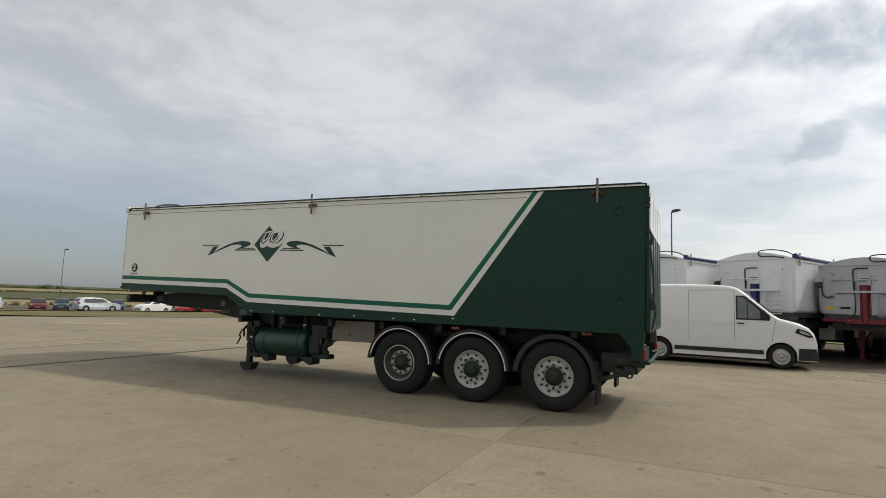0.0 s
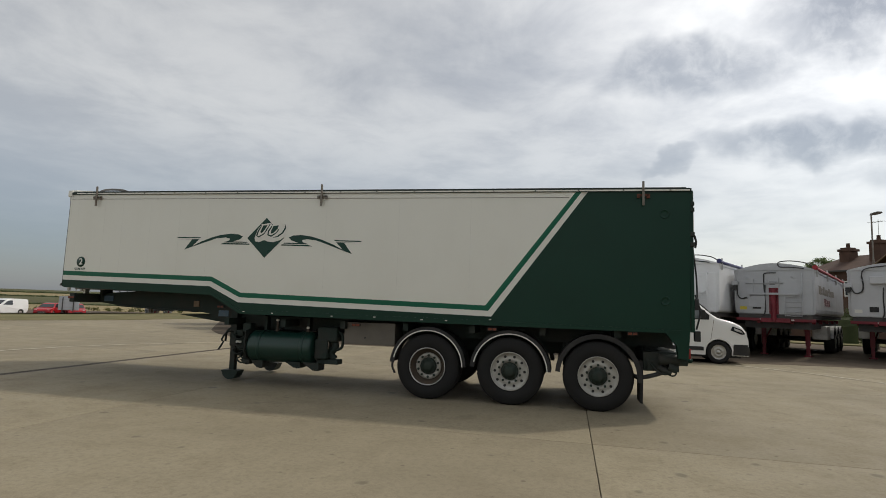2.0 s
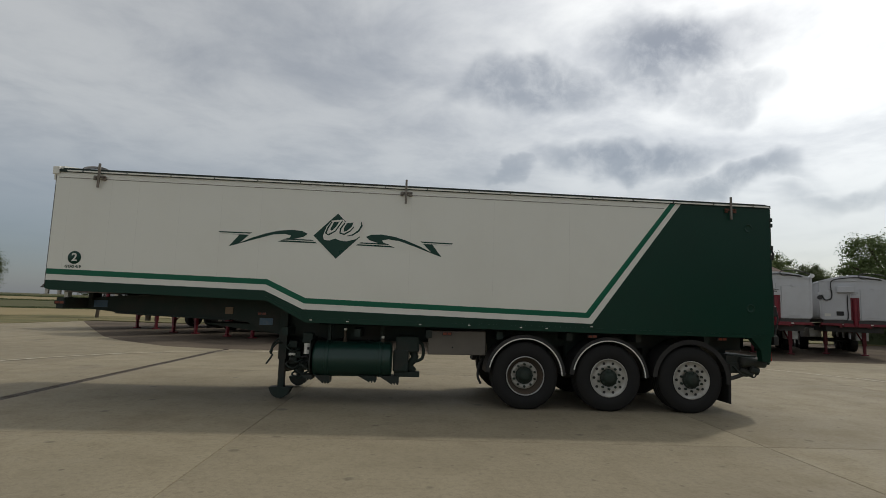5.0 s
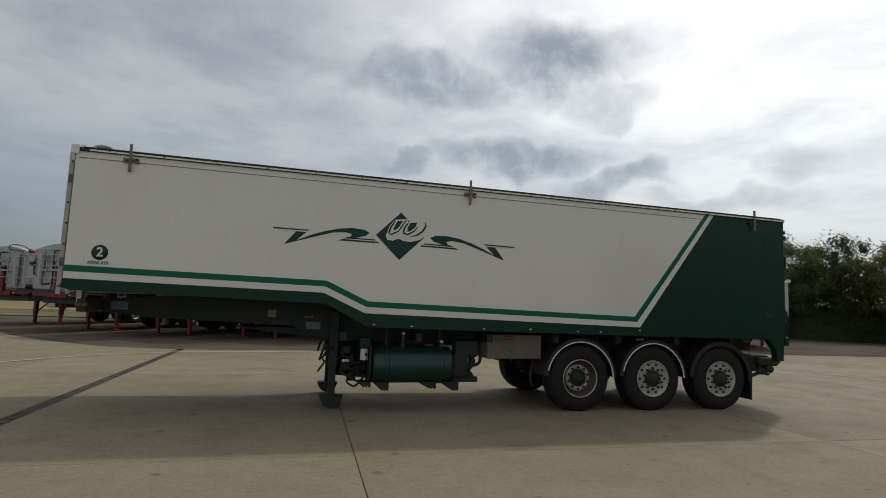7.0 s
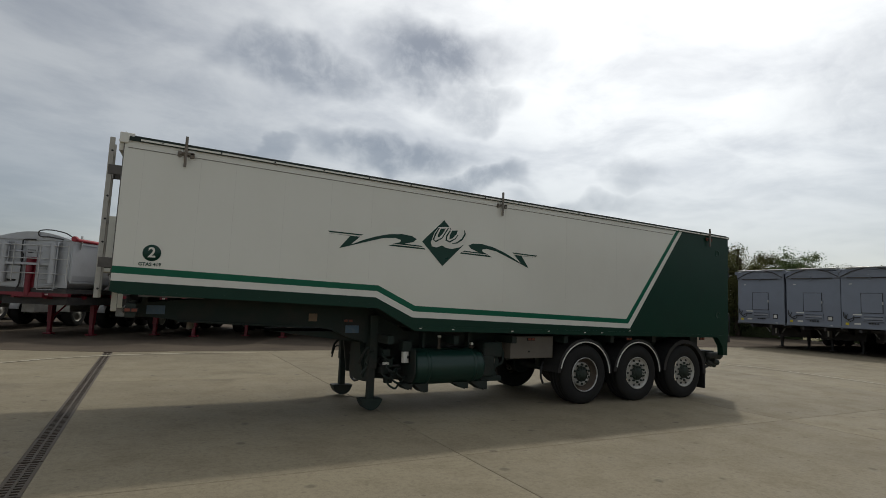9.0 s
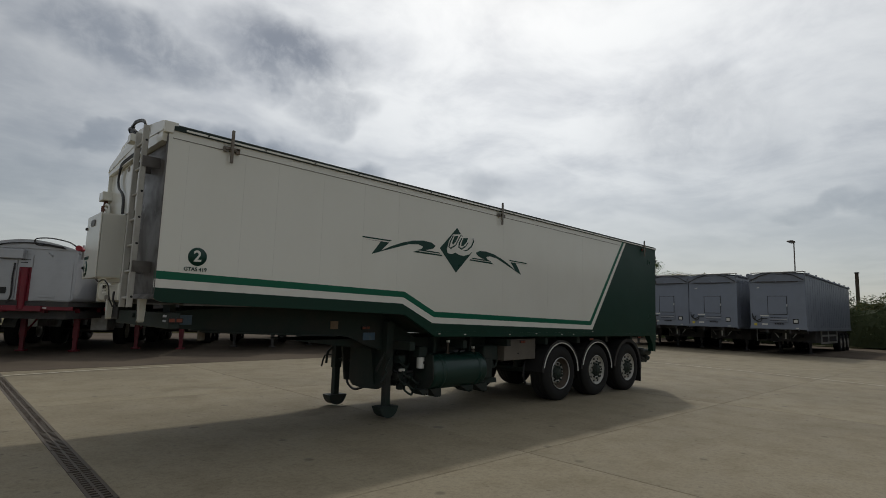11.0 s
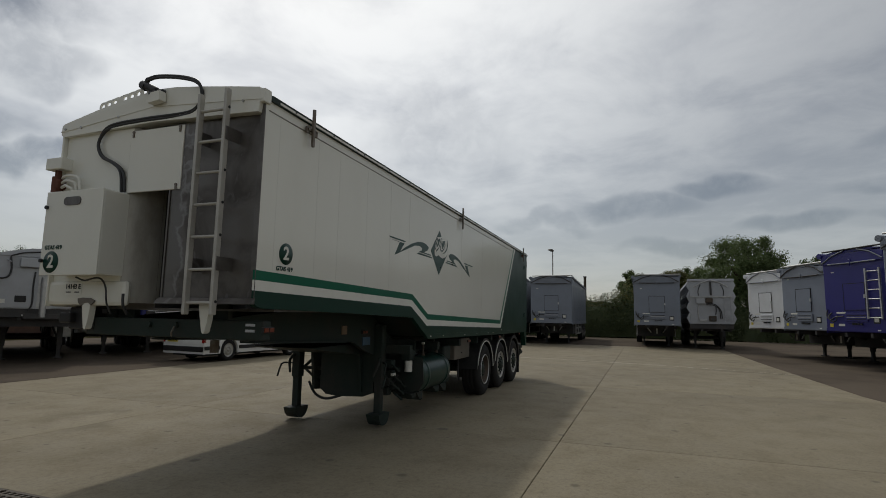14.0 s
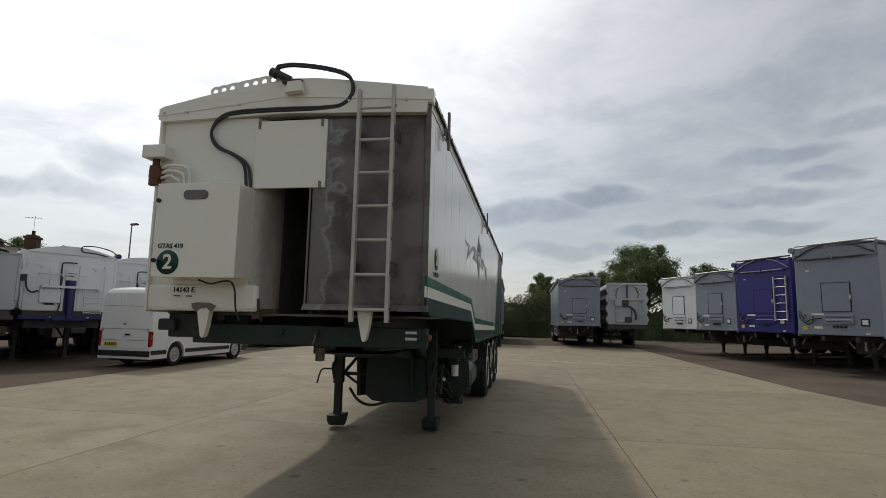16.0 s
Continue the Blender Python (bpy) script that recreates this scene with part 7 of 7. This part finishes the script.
for x, y, yaw, mt, lb, es in ((-48.9, 29.1, 80, CARSILVER, "silver estate car in the car park", True),
                              (-66.0, 27.5, -30, CARSILVER, "silver saloon car facing the yard", False),
                              (-63.5, 31.0, -28, CARDRED, "maroon car facing the yard", False),
                              (-64.9, 34.6, -30, CARBLUE, "dark blue car facing the yard", True),
                              (-62.9, 40.9, -35, CARBLUE, "dark blue car behind an estate car", True),
                              (-51.0, 43.6, -62, CARRED, "bright red car beside the sign", True),
                              (-49.2, 44.4, -36, CARRED, "bright red hatchback near the hedge", True),
                              (-54.5, 42.0, -92, VANWHITE, "small white van beside a red car", False)):
    car(Matrix.Translation((0, 0, -0.898 if yaw == 80 else -1.246)) @ on_ground(x, y, yaw) @ Matrix.Diagonal((1.04, 1, 1.03, 1) if yaw == 80 else (1, 1, 1, 1)), mt, lb, es, mt is VANWHITE)


# ---------------------------------------------------------------- lamps, sign, house
def street_lamp(x, y, h, yaw, base=0.0):
    S = thing("street_lamp", "tall grey street lamp with a flat head", "lamp", "yard lamps", on_ground(x, y, yaw))
    k = Kit()
    k.rod((0, 0, base - 0.02), (0, 0, 1.2), 0.075, 12)
    k.rod((0, 0, 1.2), (0, 0, h - 0.1), 0.05, 12, 0.035)
    part("post", k, IRON, S, "grey tapered post")
    k = Kit()
    k.tube([(0, 0, h - 0.12), (0.04, 0, h - 0.03), (0.12, 0, h + 0.01)], 0.035, 8)
    part("arm", k, IRON, S)
    k = Kit()
    k.prism([(-0.02, h - 0.05), (0.06, h - 0.07), (0.42, h + 0.01), (0.47, h + 0.05), (0.40, h + 0.10), (0.20, h + 0.11), (0.03, h + 0.05)], "y", -0.12, 0.12)
    part("lamp_head", k, IRONDARK, S, "dark grey flat lamp head")
    k = Kit()
    k.hexa([(0.14, -0.09, h - 0.060), (0.38, -0.09, h - 0.012), (0.38, 0.09, h - 0.012), (0.14, 0.09, h - 0.060), (0.14, -0.09, h - 0.03), (0.38, -0.09, h + 0.02), (0.38, 0.09, h + 0.02), (0.14, 0.09, h - 0.03)])
    part("lens", k, ALLOY, S, "pale lamp lens")


street_lamp(24.45, 23.0, 6.85, 0)
street_lamp(39.3, 3.6, 6.95, 150)
street_lamp(10.57, 23.41, 6.82, 10)
street_lamp(-64.9, 35.3, 6.75, 60, -1.26)
street_lamp(-47.1, 43.7, 6.5, -127, -1.26)


def pole(x, y, h):
    S = thing("wooden_pole", "dark weathered wooden pole behind the hedge", "pole", at=on_ground(x, y, 0))
    part("shaft", Kit().rod((0, 0, -0.1), (0, 0, h), 0.15, 10, 0.13), BARK, S)
    part("cap", Kit().box(-0.16, 0.16, -0.16, 0.16, h - 0.02, h + 0.06, 0.01), DARKCH, S)


pole(52.5, 2.4, 5.85)


def notice(x, y):
    S = thing("notice_board", "pale grey notice board on two dark posts", "sign", at=Matrix.Translation((0, 0, -1.246)) @ on_ground(x, y, 40))
    part("board", Kit().box(-1.0, 1.0, -0.02, 0.02, 0.75, 2.35, 0.01), LIGHTGREY, S, "pale grey board back with rails")
    for z in (1.05, 1.95):
        part("rail", Kit().box(-0.95, 0.95, -0.05, -0.021, z, z + 0.06), ALLOY, S)
    for xx in (-0.6, 0.45):
        part("post", Kit().rod((xx, -0.09, -0.05), (xx, -0.09, 2.25), 0.055, 8), DARKCH, S)


notice(-46.6, 42.5)


def house():
    Hs = thing("house", "old brown brick house with tiled roof, gable and chimneys", "house", at=Matrix.Translation((0, 0, -0.25)) @ on_ground(31.0, 36.2, -61.7) @ Matrix.Diagonal((1.17, 1.17, 1.17, 1)))
    part("wall", Kit().box(-4.8, 3.0, 0.0, 4.4, -0.05, 4.65), BRICK, Hs, "brown brick walls")
    k = Kit()
    k.add([(-5.1, -0.3, 4.55), (3.2, -0.3, 4.55), (3.2, 4.7, 4.55), (-5.1, 4.7, 4.55), (-3.6, 2.2, 5.75), (1.6, 2.2, 5.75)], [(0, 1, 5, 4), (1, 2, 5), (2, 3, 4, 5), (3, 0, 4), (3, 2, 1, 0)])
    rf = part("roof", k, ROOFTILE, Hs, "brown tiled hipped roof")
    part("eaves_board", Kit().box(-5.1, 3.2, -0.34, -0.30, 4.50, 4.60), DARKCH, rf, "dark eaves board")
    part("gable_wall", Kit().prism([(0.15, 4.6), (2.85, 4.6), (1.5, 5.62)], "y", -0.25, 0.2), BRICK, Hs, "brick gable")
    for s in (-1, 1):
        k = Kit()
        k.hexa([(1.5, -0.5, 5.72), (1.5 + s * 1.75, -0.5, 4.45), (1.5 + s * 1.75, 2.2, 4.45), (1.5, 2.2, 5.72), (1.5, -0.5, 5.80), (1.5 + s * 1.80, -0.5, 4.50), (1.5 + s * 1.80, 2.2, 4.50), (1.5, 2.2, 5.80)])
        gr = part("gable_roof", k, ROOFTILE, Hs, "brown tiled gable slope")
        part("verge_board", Kit().tube([(1.5, -0.52, 5.76), (1.5 + s * 1.77, -0.52, 4.48)], 0.05, 4, 1), BROWNTAG, gr, "pale verge board")
    for x, y, w, zt in ((-3.0, 1.6, 0.33, 6.25), (-0.85, 1.4, 0.34, 6.55)):
        k = Kit()
        k.box(x - w, x + w, y - 0.40, y + 0.40, 4.6, zt - 0.25)
        k.box(x - w - 0.08, x + w + 0.08, y - 0.48, y + 0.48, zt - 0.25, zt - 0.10)
        k.box(x - w + 0.06, x + w - 0.06, y - 0.36, y + 0.36, zt - 0.10, zt)
        ch = part("chimney", k, BRICK, Hs, "brown brick chimney")
        part("chimney_pot", Kit().lathe([(0.12, 0.0), (0.10, 0.28), (0.13, 0.31), (0.08, 0.33)], (x, y, zt - 0.02), "z", 12), BRICK, ch)
    for x in (-4.0, -1.6, 1.5):
        wn = part("window", Kit().box(x - 0.5, x + 0.5, -0.05, 0.02, 2.9, 3.9), DECALW, Hs, "white framed window")
        part("pane", Kit().box(x - 0.42, x + 0.42, -0.07, -0.045, 2.98, 3.82), GLASS, wn)
    k = Kit()
    k.rod((-0.9, 1.5, 6.7), (-0.9, 1.5, 7.9), 0.012, 6)
    for i in range(5):
        k.rod((-1.4 + i * 0.2, 1.25, 7.75), (-1.4 + i * 0.2, 1.75, 7.75), 0.009, 5)
    k.rod((-1.5, 1.5, 7.75), (-0.5, 1.5, 7.75), 0.011, 5)
    part("aerial", k, IRON, Hs, "thin television aerial")


house()
k = Kit()
k.box(10.0, 24.6, 31.4, 31.65, -0.06, 1.9)
solo("wall_north", k, BRICK, "old brown brick boundary wall", "wall", kind="structure")
k = Kit()
k.prism([(-16.0, 27.5), (46.0, 24.6), (46.0, 34.0), (-16.0, 34.0)], "z", -0.06, 0.06)
solo("grass_strip", k, GRASS, "strip of grass behind the parked trailers", "grass", kind="structure")


# ---------------------------------------------------------------- trees and hedges
def leaf_cloud(kit, rng, c, rad, count, size):
    """Small bent leaves scattered through an uneven blob, larger and darker-lying inside."""
    g = np.random.default_rng(rng.randrange(1 << 30))
    v = g.normal(size=(count, 3))
    v /= np.linalg.norm(v, axis=1, keepdims=True)
    deep = g.random(count) < 0.35
    r = np.where(deep, g.uniform(0.1, 0.65, count), 0.55 + 0.5 * g.random(count) ** 0.6)
    p = np.array(c) + v * r[:, None] * np.array(rad)
    n = v + g.uniform((-1, -1, -0.4), (1, 1, 1.0), (count, 3)) * 0.9
    n /= np.linalg.norm(n, axis=1, keepdims=True)
    u = np.cross(n, g.normal(size=(count, 3)))
    u /= np.linalg.norm(u, axis=1, keepdims=True)
    t = np.cross(n, u)
    s = (size * g.uniform(0.5, 1.35, count) * np.where(deep, 1.5, 1.0))[:, None]
    quad = np.stack((p - u * s, p - t * s * 0.55 + n * s * 0.15, p + u * s, p + t * s * 0.55 + n * s * 0.15), 1).reshape(-1, 3)
    kit.add([tuple(q) for q in quad.tolist()], [(4 * i, 4 * i + 1, 4 * i + 2, 4 * i + 3) for i in range(count)])


def tree(x, y, h, rad, seed, leaf=None, label="broad green tree behind the parked trailers", count=2600, low=0.25):
    rng = random.Random(seed)
    T = thing("tree", label, "tree", "trees round the yard", on_ground(x, y, 0))
    k = Kit()
    k.tube([(0, 0, -0.1 if x > -30 else -1.5), (0.08 * h * rng.uniform(-1, 1) * 0.3, 0.1, h * 0.25), (0.05, 0.0, h * 0.5), (0.1, -0.1, h * 0.8)], 0.028 * h, 8, 3)
    blobs = []
    cz, hz = (h * 0.51, h * 0.48) if 30 < x < 47 and y > 0 else (h * 0.58, h * 0.40)
    for i in range(96):
        a, e = rng.random() * 6.28, rng.uniform(-0.75, 1.0)
        f = rng.uniform(0.5, 0.86)
        ce = math.sqrt(1 - e * e)
        d = rad * f * ce
        z = cz + hz * f * e
        s = rad * rng.uniform(0.15, 0.29)
        blobs.append(((d * math.cos(a), d * math.sin(a), z), (s, s, s * rng.uniform(0.7, 1.0))))
        if i % 8 == 0:
            k.tube([(0, 0, h * 0.3), (d * 0.4 * math.cos(a), d * 0.4 * math.sin(a), h * 0.3 + (z - h * 0.3) * 0.6), (d * math.cos(a), d * math.sin(a), z)], 0.010 * h, 5, 2)
    part("trunk", k, BARK, T, "grey-brown trunk and limbs")
    blobs.append(((0, 0, cz), (rad * 0.62, rad * 0.62, hz * 0.75)))
    q = Kit()
    for c, s in blobs:
        leaf_cloud(q, rng, c, s, (count * 3 // 10 if s[0] > rad * 0.5 else count * 7 // 10 // len(blobs)), 0.0082 * h)
    part("crown", q, leaf or LEAF, T, "uneven leafy crown")


for i, (x, y, h, rad, lf) in enumerate(((36.8, 25.6, 8.2, 3.6, LEAF), (41.0, 24.0, 8.2, 3.8, LEAFD), (43.0, 20.5, 8.0, 3.6, LEAFY), (46.0, 17.5, 7.6, 3.4, LEAF), (49.0, 14.5, 6.6, 3.0, LEAFY),
                                         (50.5, -11.9, 10.0, 4.3, LEAF), (55.5, -2.2, 7.3, 1.7, LEAF), (54.0, -5.6, 7.3, 2.6, LEAFY), (56.0, -8.5, 7.8, 2.6, LEAF), (49.0, -17.0, 7.9, 2.6, LEAF), (46.0, -23.0, 7.0, 3.0, LEAFD),
                                         (37.0, 60.0, 9.0, 2.6, LEAF), (45.5, 60.0, 11.2, 3.8, LEAFD), (50.8, 59.0, 11.0, 4.0, LEAF), (55.5, 58.0, 9.2, 3.5, LEAFD), (61.0, 84.0, 14.0, 7.0, LEAF), (70.0, 89.0, 13.4, 7.0, LEAFD), (80.0, 92.0, 12.4, 7.0, LEAF), (55.0, 92.0, 12.0, 6.0, LEAFD),
                                         (-18.0, 33.0, 4.4, 2.0, LEAFD), (-50.3, 60.6, 8.0, 4.9, LEAFD))):
    tree(x, y, h, rad, 11 + i, lf, label="broad green tree behind the parked trailers" if x > 0 else "small dark tree at the verge", count=36000 if x > 0 or x < -30 else 9000)


def hedge(name, pts, h, d, seed, leaf, label, per=150, size=0.2, base=0.0):
    rng = random.Random(seed)
    q = Kit()
    if h > 2:
        # dense inner growth, lumpy
        rows, m = [], 0
        for (x0, y0), (x1, y1) in zip(pts, pts[1:]):
            n = max(2, int(math.hypot(x1 - x0, y1 - y0) / 0.7))
            for i in range(n):
                t = i / n
                nx, ny = Vector((y1 - y0, x0 - x1)).normalized()
                for j in range(9):
                    a = math.pi * j / 8
                    f = rng.uniform(0.78, 1.0)
                    o = math.cos(a) * d * 0.85 * f
                    rows.append((x0 + (x1 - x0) * t + nx * o, y0 + (y1 - y0) * t + ny * o, base - 0.1 + (0.15 + math.sin(a) ** 0.6 * h * 0.74) * f))
                m += 1
        q.add(rows, [(i * 9 + j, i * 9 + j + 1, i * 9 + j + 10, i * 9 + j + 9) for i in range(m - 1) for j in range(8)])
    for (x0, y0), (x1, y1) in zip(pts, pts[1:]):
        n = max(1, int(math.hypot(x1 - x0, y1 - y0) / 1.3))
        for i in range(n):
            t = (i + rng.random()) / n
            hh = h * rng.uniform(0.75, 1.12)
            leaf_cloud(q, rng, (x0 + (x1 - x0) * t, y0 + (y1 - y0) * t + rng.uniform(-0.3, 0.3), base + hh * 0.5), (d, d, hh * 0.55), per, size)
            if rng.random() < 0.8:
                leaf_cloud(q, rng, (x0 + (x1 - x0) * t + rng.uniform(-0.4, 0.4), y0 + (y1 - y0) * t, base + hh * 0.25), (d * 1.2, d * 1.2, hh * 0.3), per // 2, size)
    return solo(name, q, leaf, label, "hedge", kind="stuff")


hedge("hedge", [(47.0, 16.0), (50.0, 6.0), (51.0, -4.0), (47.0, -16.0), (42.0, -25.0), (30.0, -32.0)], 4.0, 1.7, 5, LEAFD, "dense dark overgrown hedge bank", 1500, 0.11)
hedge("hedge", [(51.5, 2.2), (52.0, -2.0), (52.0, -5.5)], 5.0, 1.5, 9, LEAFY, "tall brownish overgrown bushes", 1700, 0.11)
hedge("hedge", [(35.0, 27.5), (39.0, 25.0), (44.0, 21.0), (47.0, 17.0)], 3.4, 1.5, 6, LEAFD, "dense dark hedge under the trees", 1300, 0.11)
hedge("hedge", [(-87.8, 28.3), (-84.3, 36.9), (-80.0, 45.1), (-75.0, 52.9), (-69.4, 60.2), (-63.2, 67.0), (-56.3, 73.3)], 0.75, 0.7, 7, LEAFY, "low ragged dry hedge along the car park", 60, 0.12, base=-1.35)
hedge("hedge", [(24.5, 28.6), (26.6, 28.0)], 2.6, 0.7, 8, LEAFD, "garden hedge beside the house", 500, 0.11)


# ---------------------------------------------------------------- distant fields
def far_land():
    rng = random.Random(3)
    for name, r0, r1, z0, z1, mt, lab in (("field", 98, 150, -1.36, -1.25, FIELD, "pale stubble field"), ("field", 150, 330, -1.25, -0.9, FIELDGREEN, "dull green field"), ("field", 330, 700, -0.9, 0.3, FIELD, "pale distant field"), ("field", 700, 1800, 0.3, 7.0, FIELDGREEN, "far dull green land")):
        k = Kit()
        n = 40
        vs = []
        for i in range(n + 1):
            a = radians(95 + 140 * i / n - 30)
            for r, z in ((r0, z0), (r1, z1)):
                vs.append((8 + r * math.cos(a), -8 + r * math.sin(a), z))
        k.add(vs, [(2 * i, 2 * i + 1, 2 * i + 3, 2 * i + 2)[::-1] for i in range(n)])
        solo(name, k, mt, lab, "field", kind="structure")
    for r, h, seed, per in ((150, 0.5, 21, 40), (330, 1.0, 22, 40), (700, 2.4, 23, 50)):
        rng = random.Random(seed)
        q = Kit()
        n = 260
        for i in range(n):
            a = radians(70 + 130 * (i + rng.random()) / n)
            hh = h * rng.uniform(0.35, 0.8) * (3.0 if rng.random() < 0.04 and r > 600 else 1.0)
            z = {150: -1.25, 330: -0.9, 700: 0.3}[r]
            leaf_cloud(q, rng, (8 + r * math.cos(a), -8 + r * math.sin(a), z + hh * 0.4), (r * 0.014, r * 0.014, hh * 0.55), per * 2, r * 0.0012)
        solo("far_hedgerow", q, LEAFD, "far dark hedgerow with trees", "hedge", kind="stuff")


far_land()


# ---------------------------------------------------------------- concrete slabs and drain
def in_yard(px, py):
    """Inside the far edge of the verge."""
    ed = VERGE_OUTER
    for (ax, ay), (bx, by) in zip(ed, ed[1:]):
        if by <= py <= ay or (py < -26 and (bx, by) == ed[-1]):
            return px > ax + (bx - ax) * (py - ay) / (by - ay)
    return True


def make_yard():
    yard = solo("yard_base", Kit().prism([(34.2, -48), (34.2, 34), (-18, 34), (-18.5, 22), (-22, 14), (-30, 6), (-40, -16), (-40, -48)], "z", -0.08, -0.035), JOINT, "dark joint filler under the concrete slabs", "yard", kind="structure")
    X = [3.58 + 6.12 * i for i in range(-11, 6)]
    Y = [-1.95 + 6.1 * i for i in range(-7, 6)]
    gap = 0.0038
    shared = {}
    for i in range(len(X) - 1):
        for j in range(len(Y) - 1):
            x0, x1, y0, y1 = X[i] + gap, X[i + 1] - gap, Y[j] + gap, Y[j + 1] - gap
            if not all(in_yard(px, py) for px in (x0, x1) for py in (y0, y1)):
                continue
            cuts = [(x0, x1)]
            if x0 < -0.45 < x1:
                cuts = [(x0, -0.525), (-0.325, x1)]
            for a, b in cuts:
                key = (round(b - a, 3), round(y1 - y0, 3))
                if key not in shared:
                    q = Kit()
                    w, d = (b - a) / 2, (y1 - y0) / 2
                    c = 0.005
                    lo = [(-w, -d, -0.035), (w, -d, -0.035), (w, d, -0.035), (-w, d, -0.035)]
                    mid = [(x, y, -c) for x, y, z in lo]
                    hi = [(x - c * (1 if x > 0 else -1), y - c * (1 if y > 0 else -1), 0.0) for x, y, z in lo]
                    q.add(lo + mid + hi, [(8, 9, 10, 11)] + [(o + k, o + (k + 1) % 4, o + 4 + (k + 1) % 4, o + 4 + k) for o in (0, 4) for k in range(4)])
                    shared[key] = q.mesh("slab", CONCRETE)
                s = new("slab", shared[key])
                s.parent = yard
                s.location = ((a + b) / 2, (y0 + y1) / 2, 0.0)
    # slot drain with iron gratings
    dr = thing("slot_drain", "dark iron slot drain set flush across the concrete", "drain")
    part("channel", Kit().box(-0.525, -0.325, -20, 9.4, -0.034, -0.030), PLASTIC, dr)
    q = Kit()
    q.box(-0.525, -0.495, 0, 0.98, -0.02, 0.0)
    q.box(-0.355, -0.325, 0, 0.98, -0.02, 0.0)
    q.box(-0.436, -0.414, 0, 0.98, -0.02, -0.001)
    for k in range(14):
        q.box(-0.495, -0.355, 0.02 + k * 0.07, 0.052 + k * 0.07, -0.02, -0.002)
    gm = q.mesh("grating", IRONDARK)
    for k in range(29):
        g = new("grating", gm)
        g.parent = dr
        g.location = (0, -19.8 + k * 1.0, 0)


make_yard()
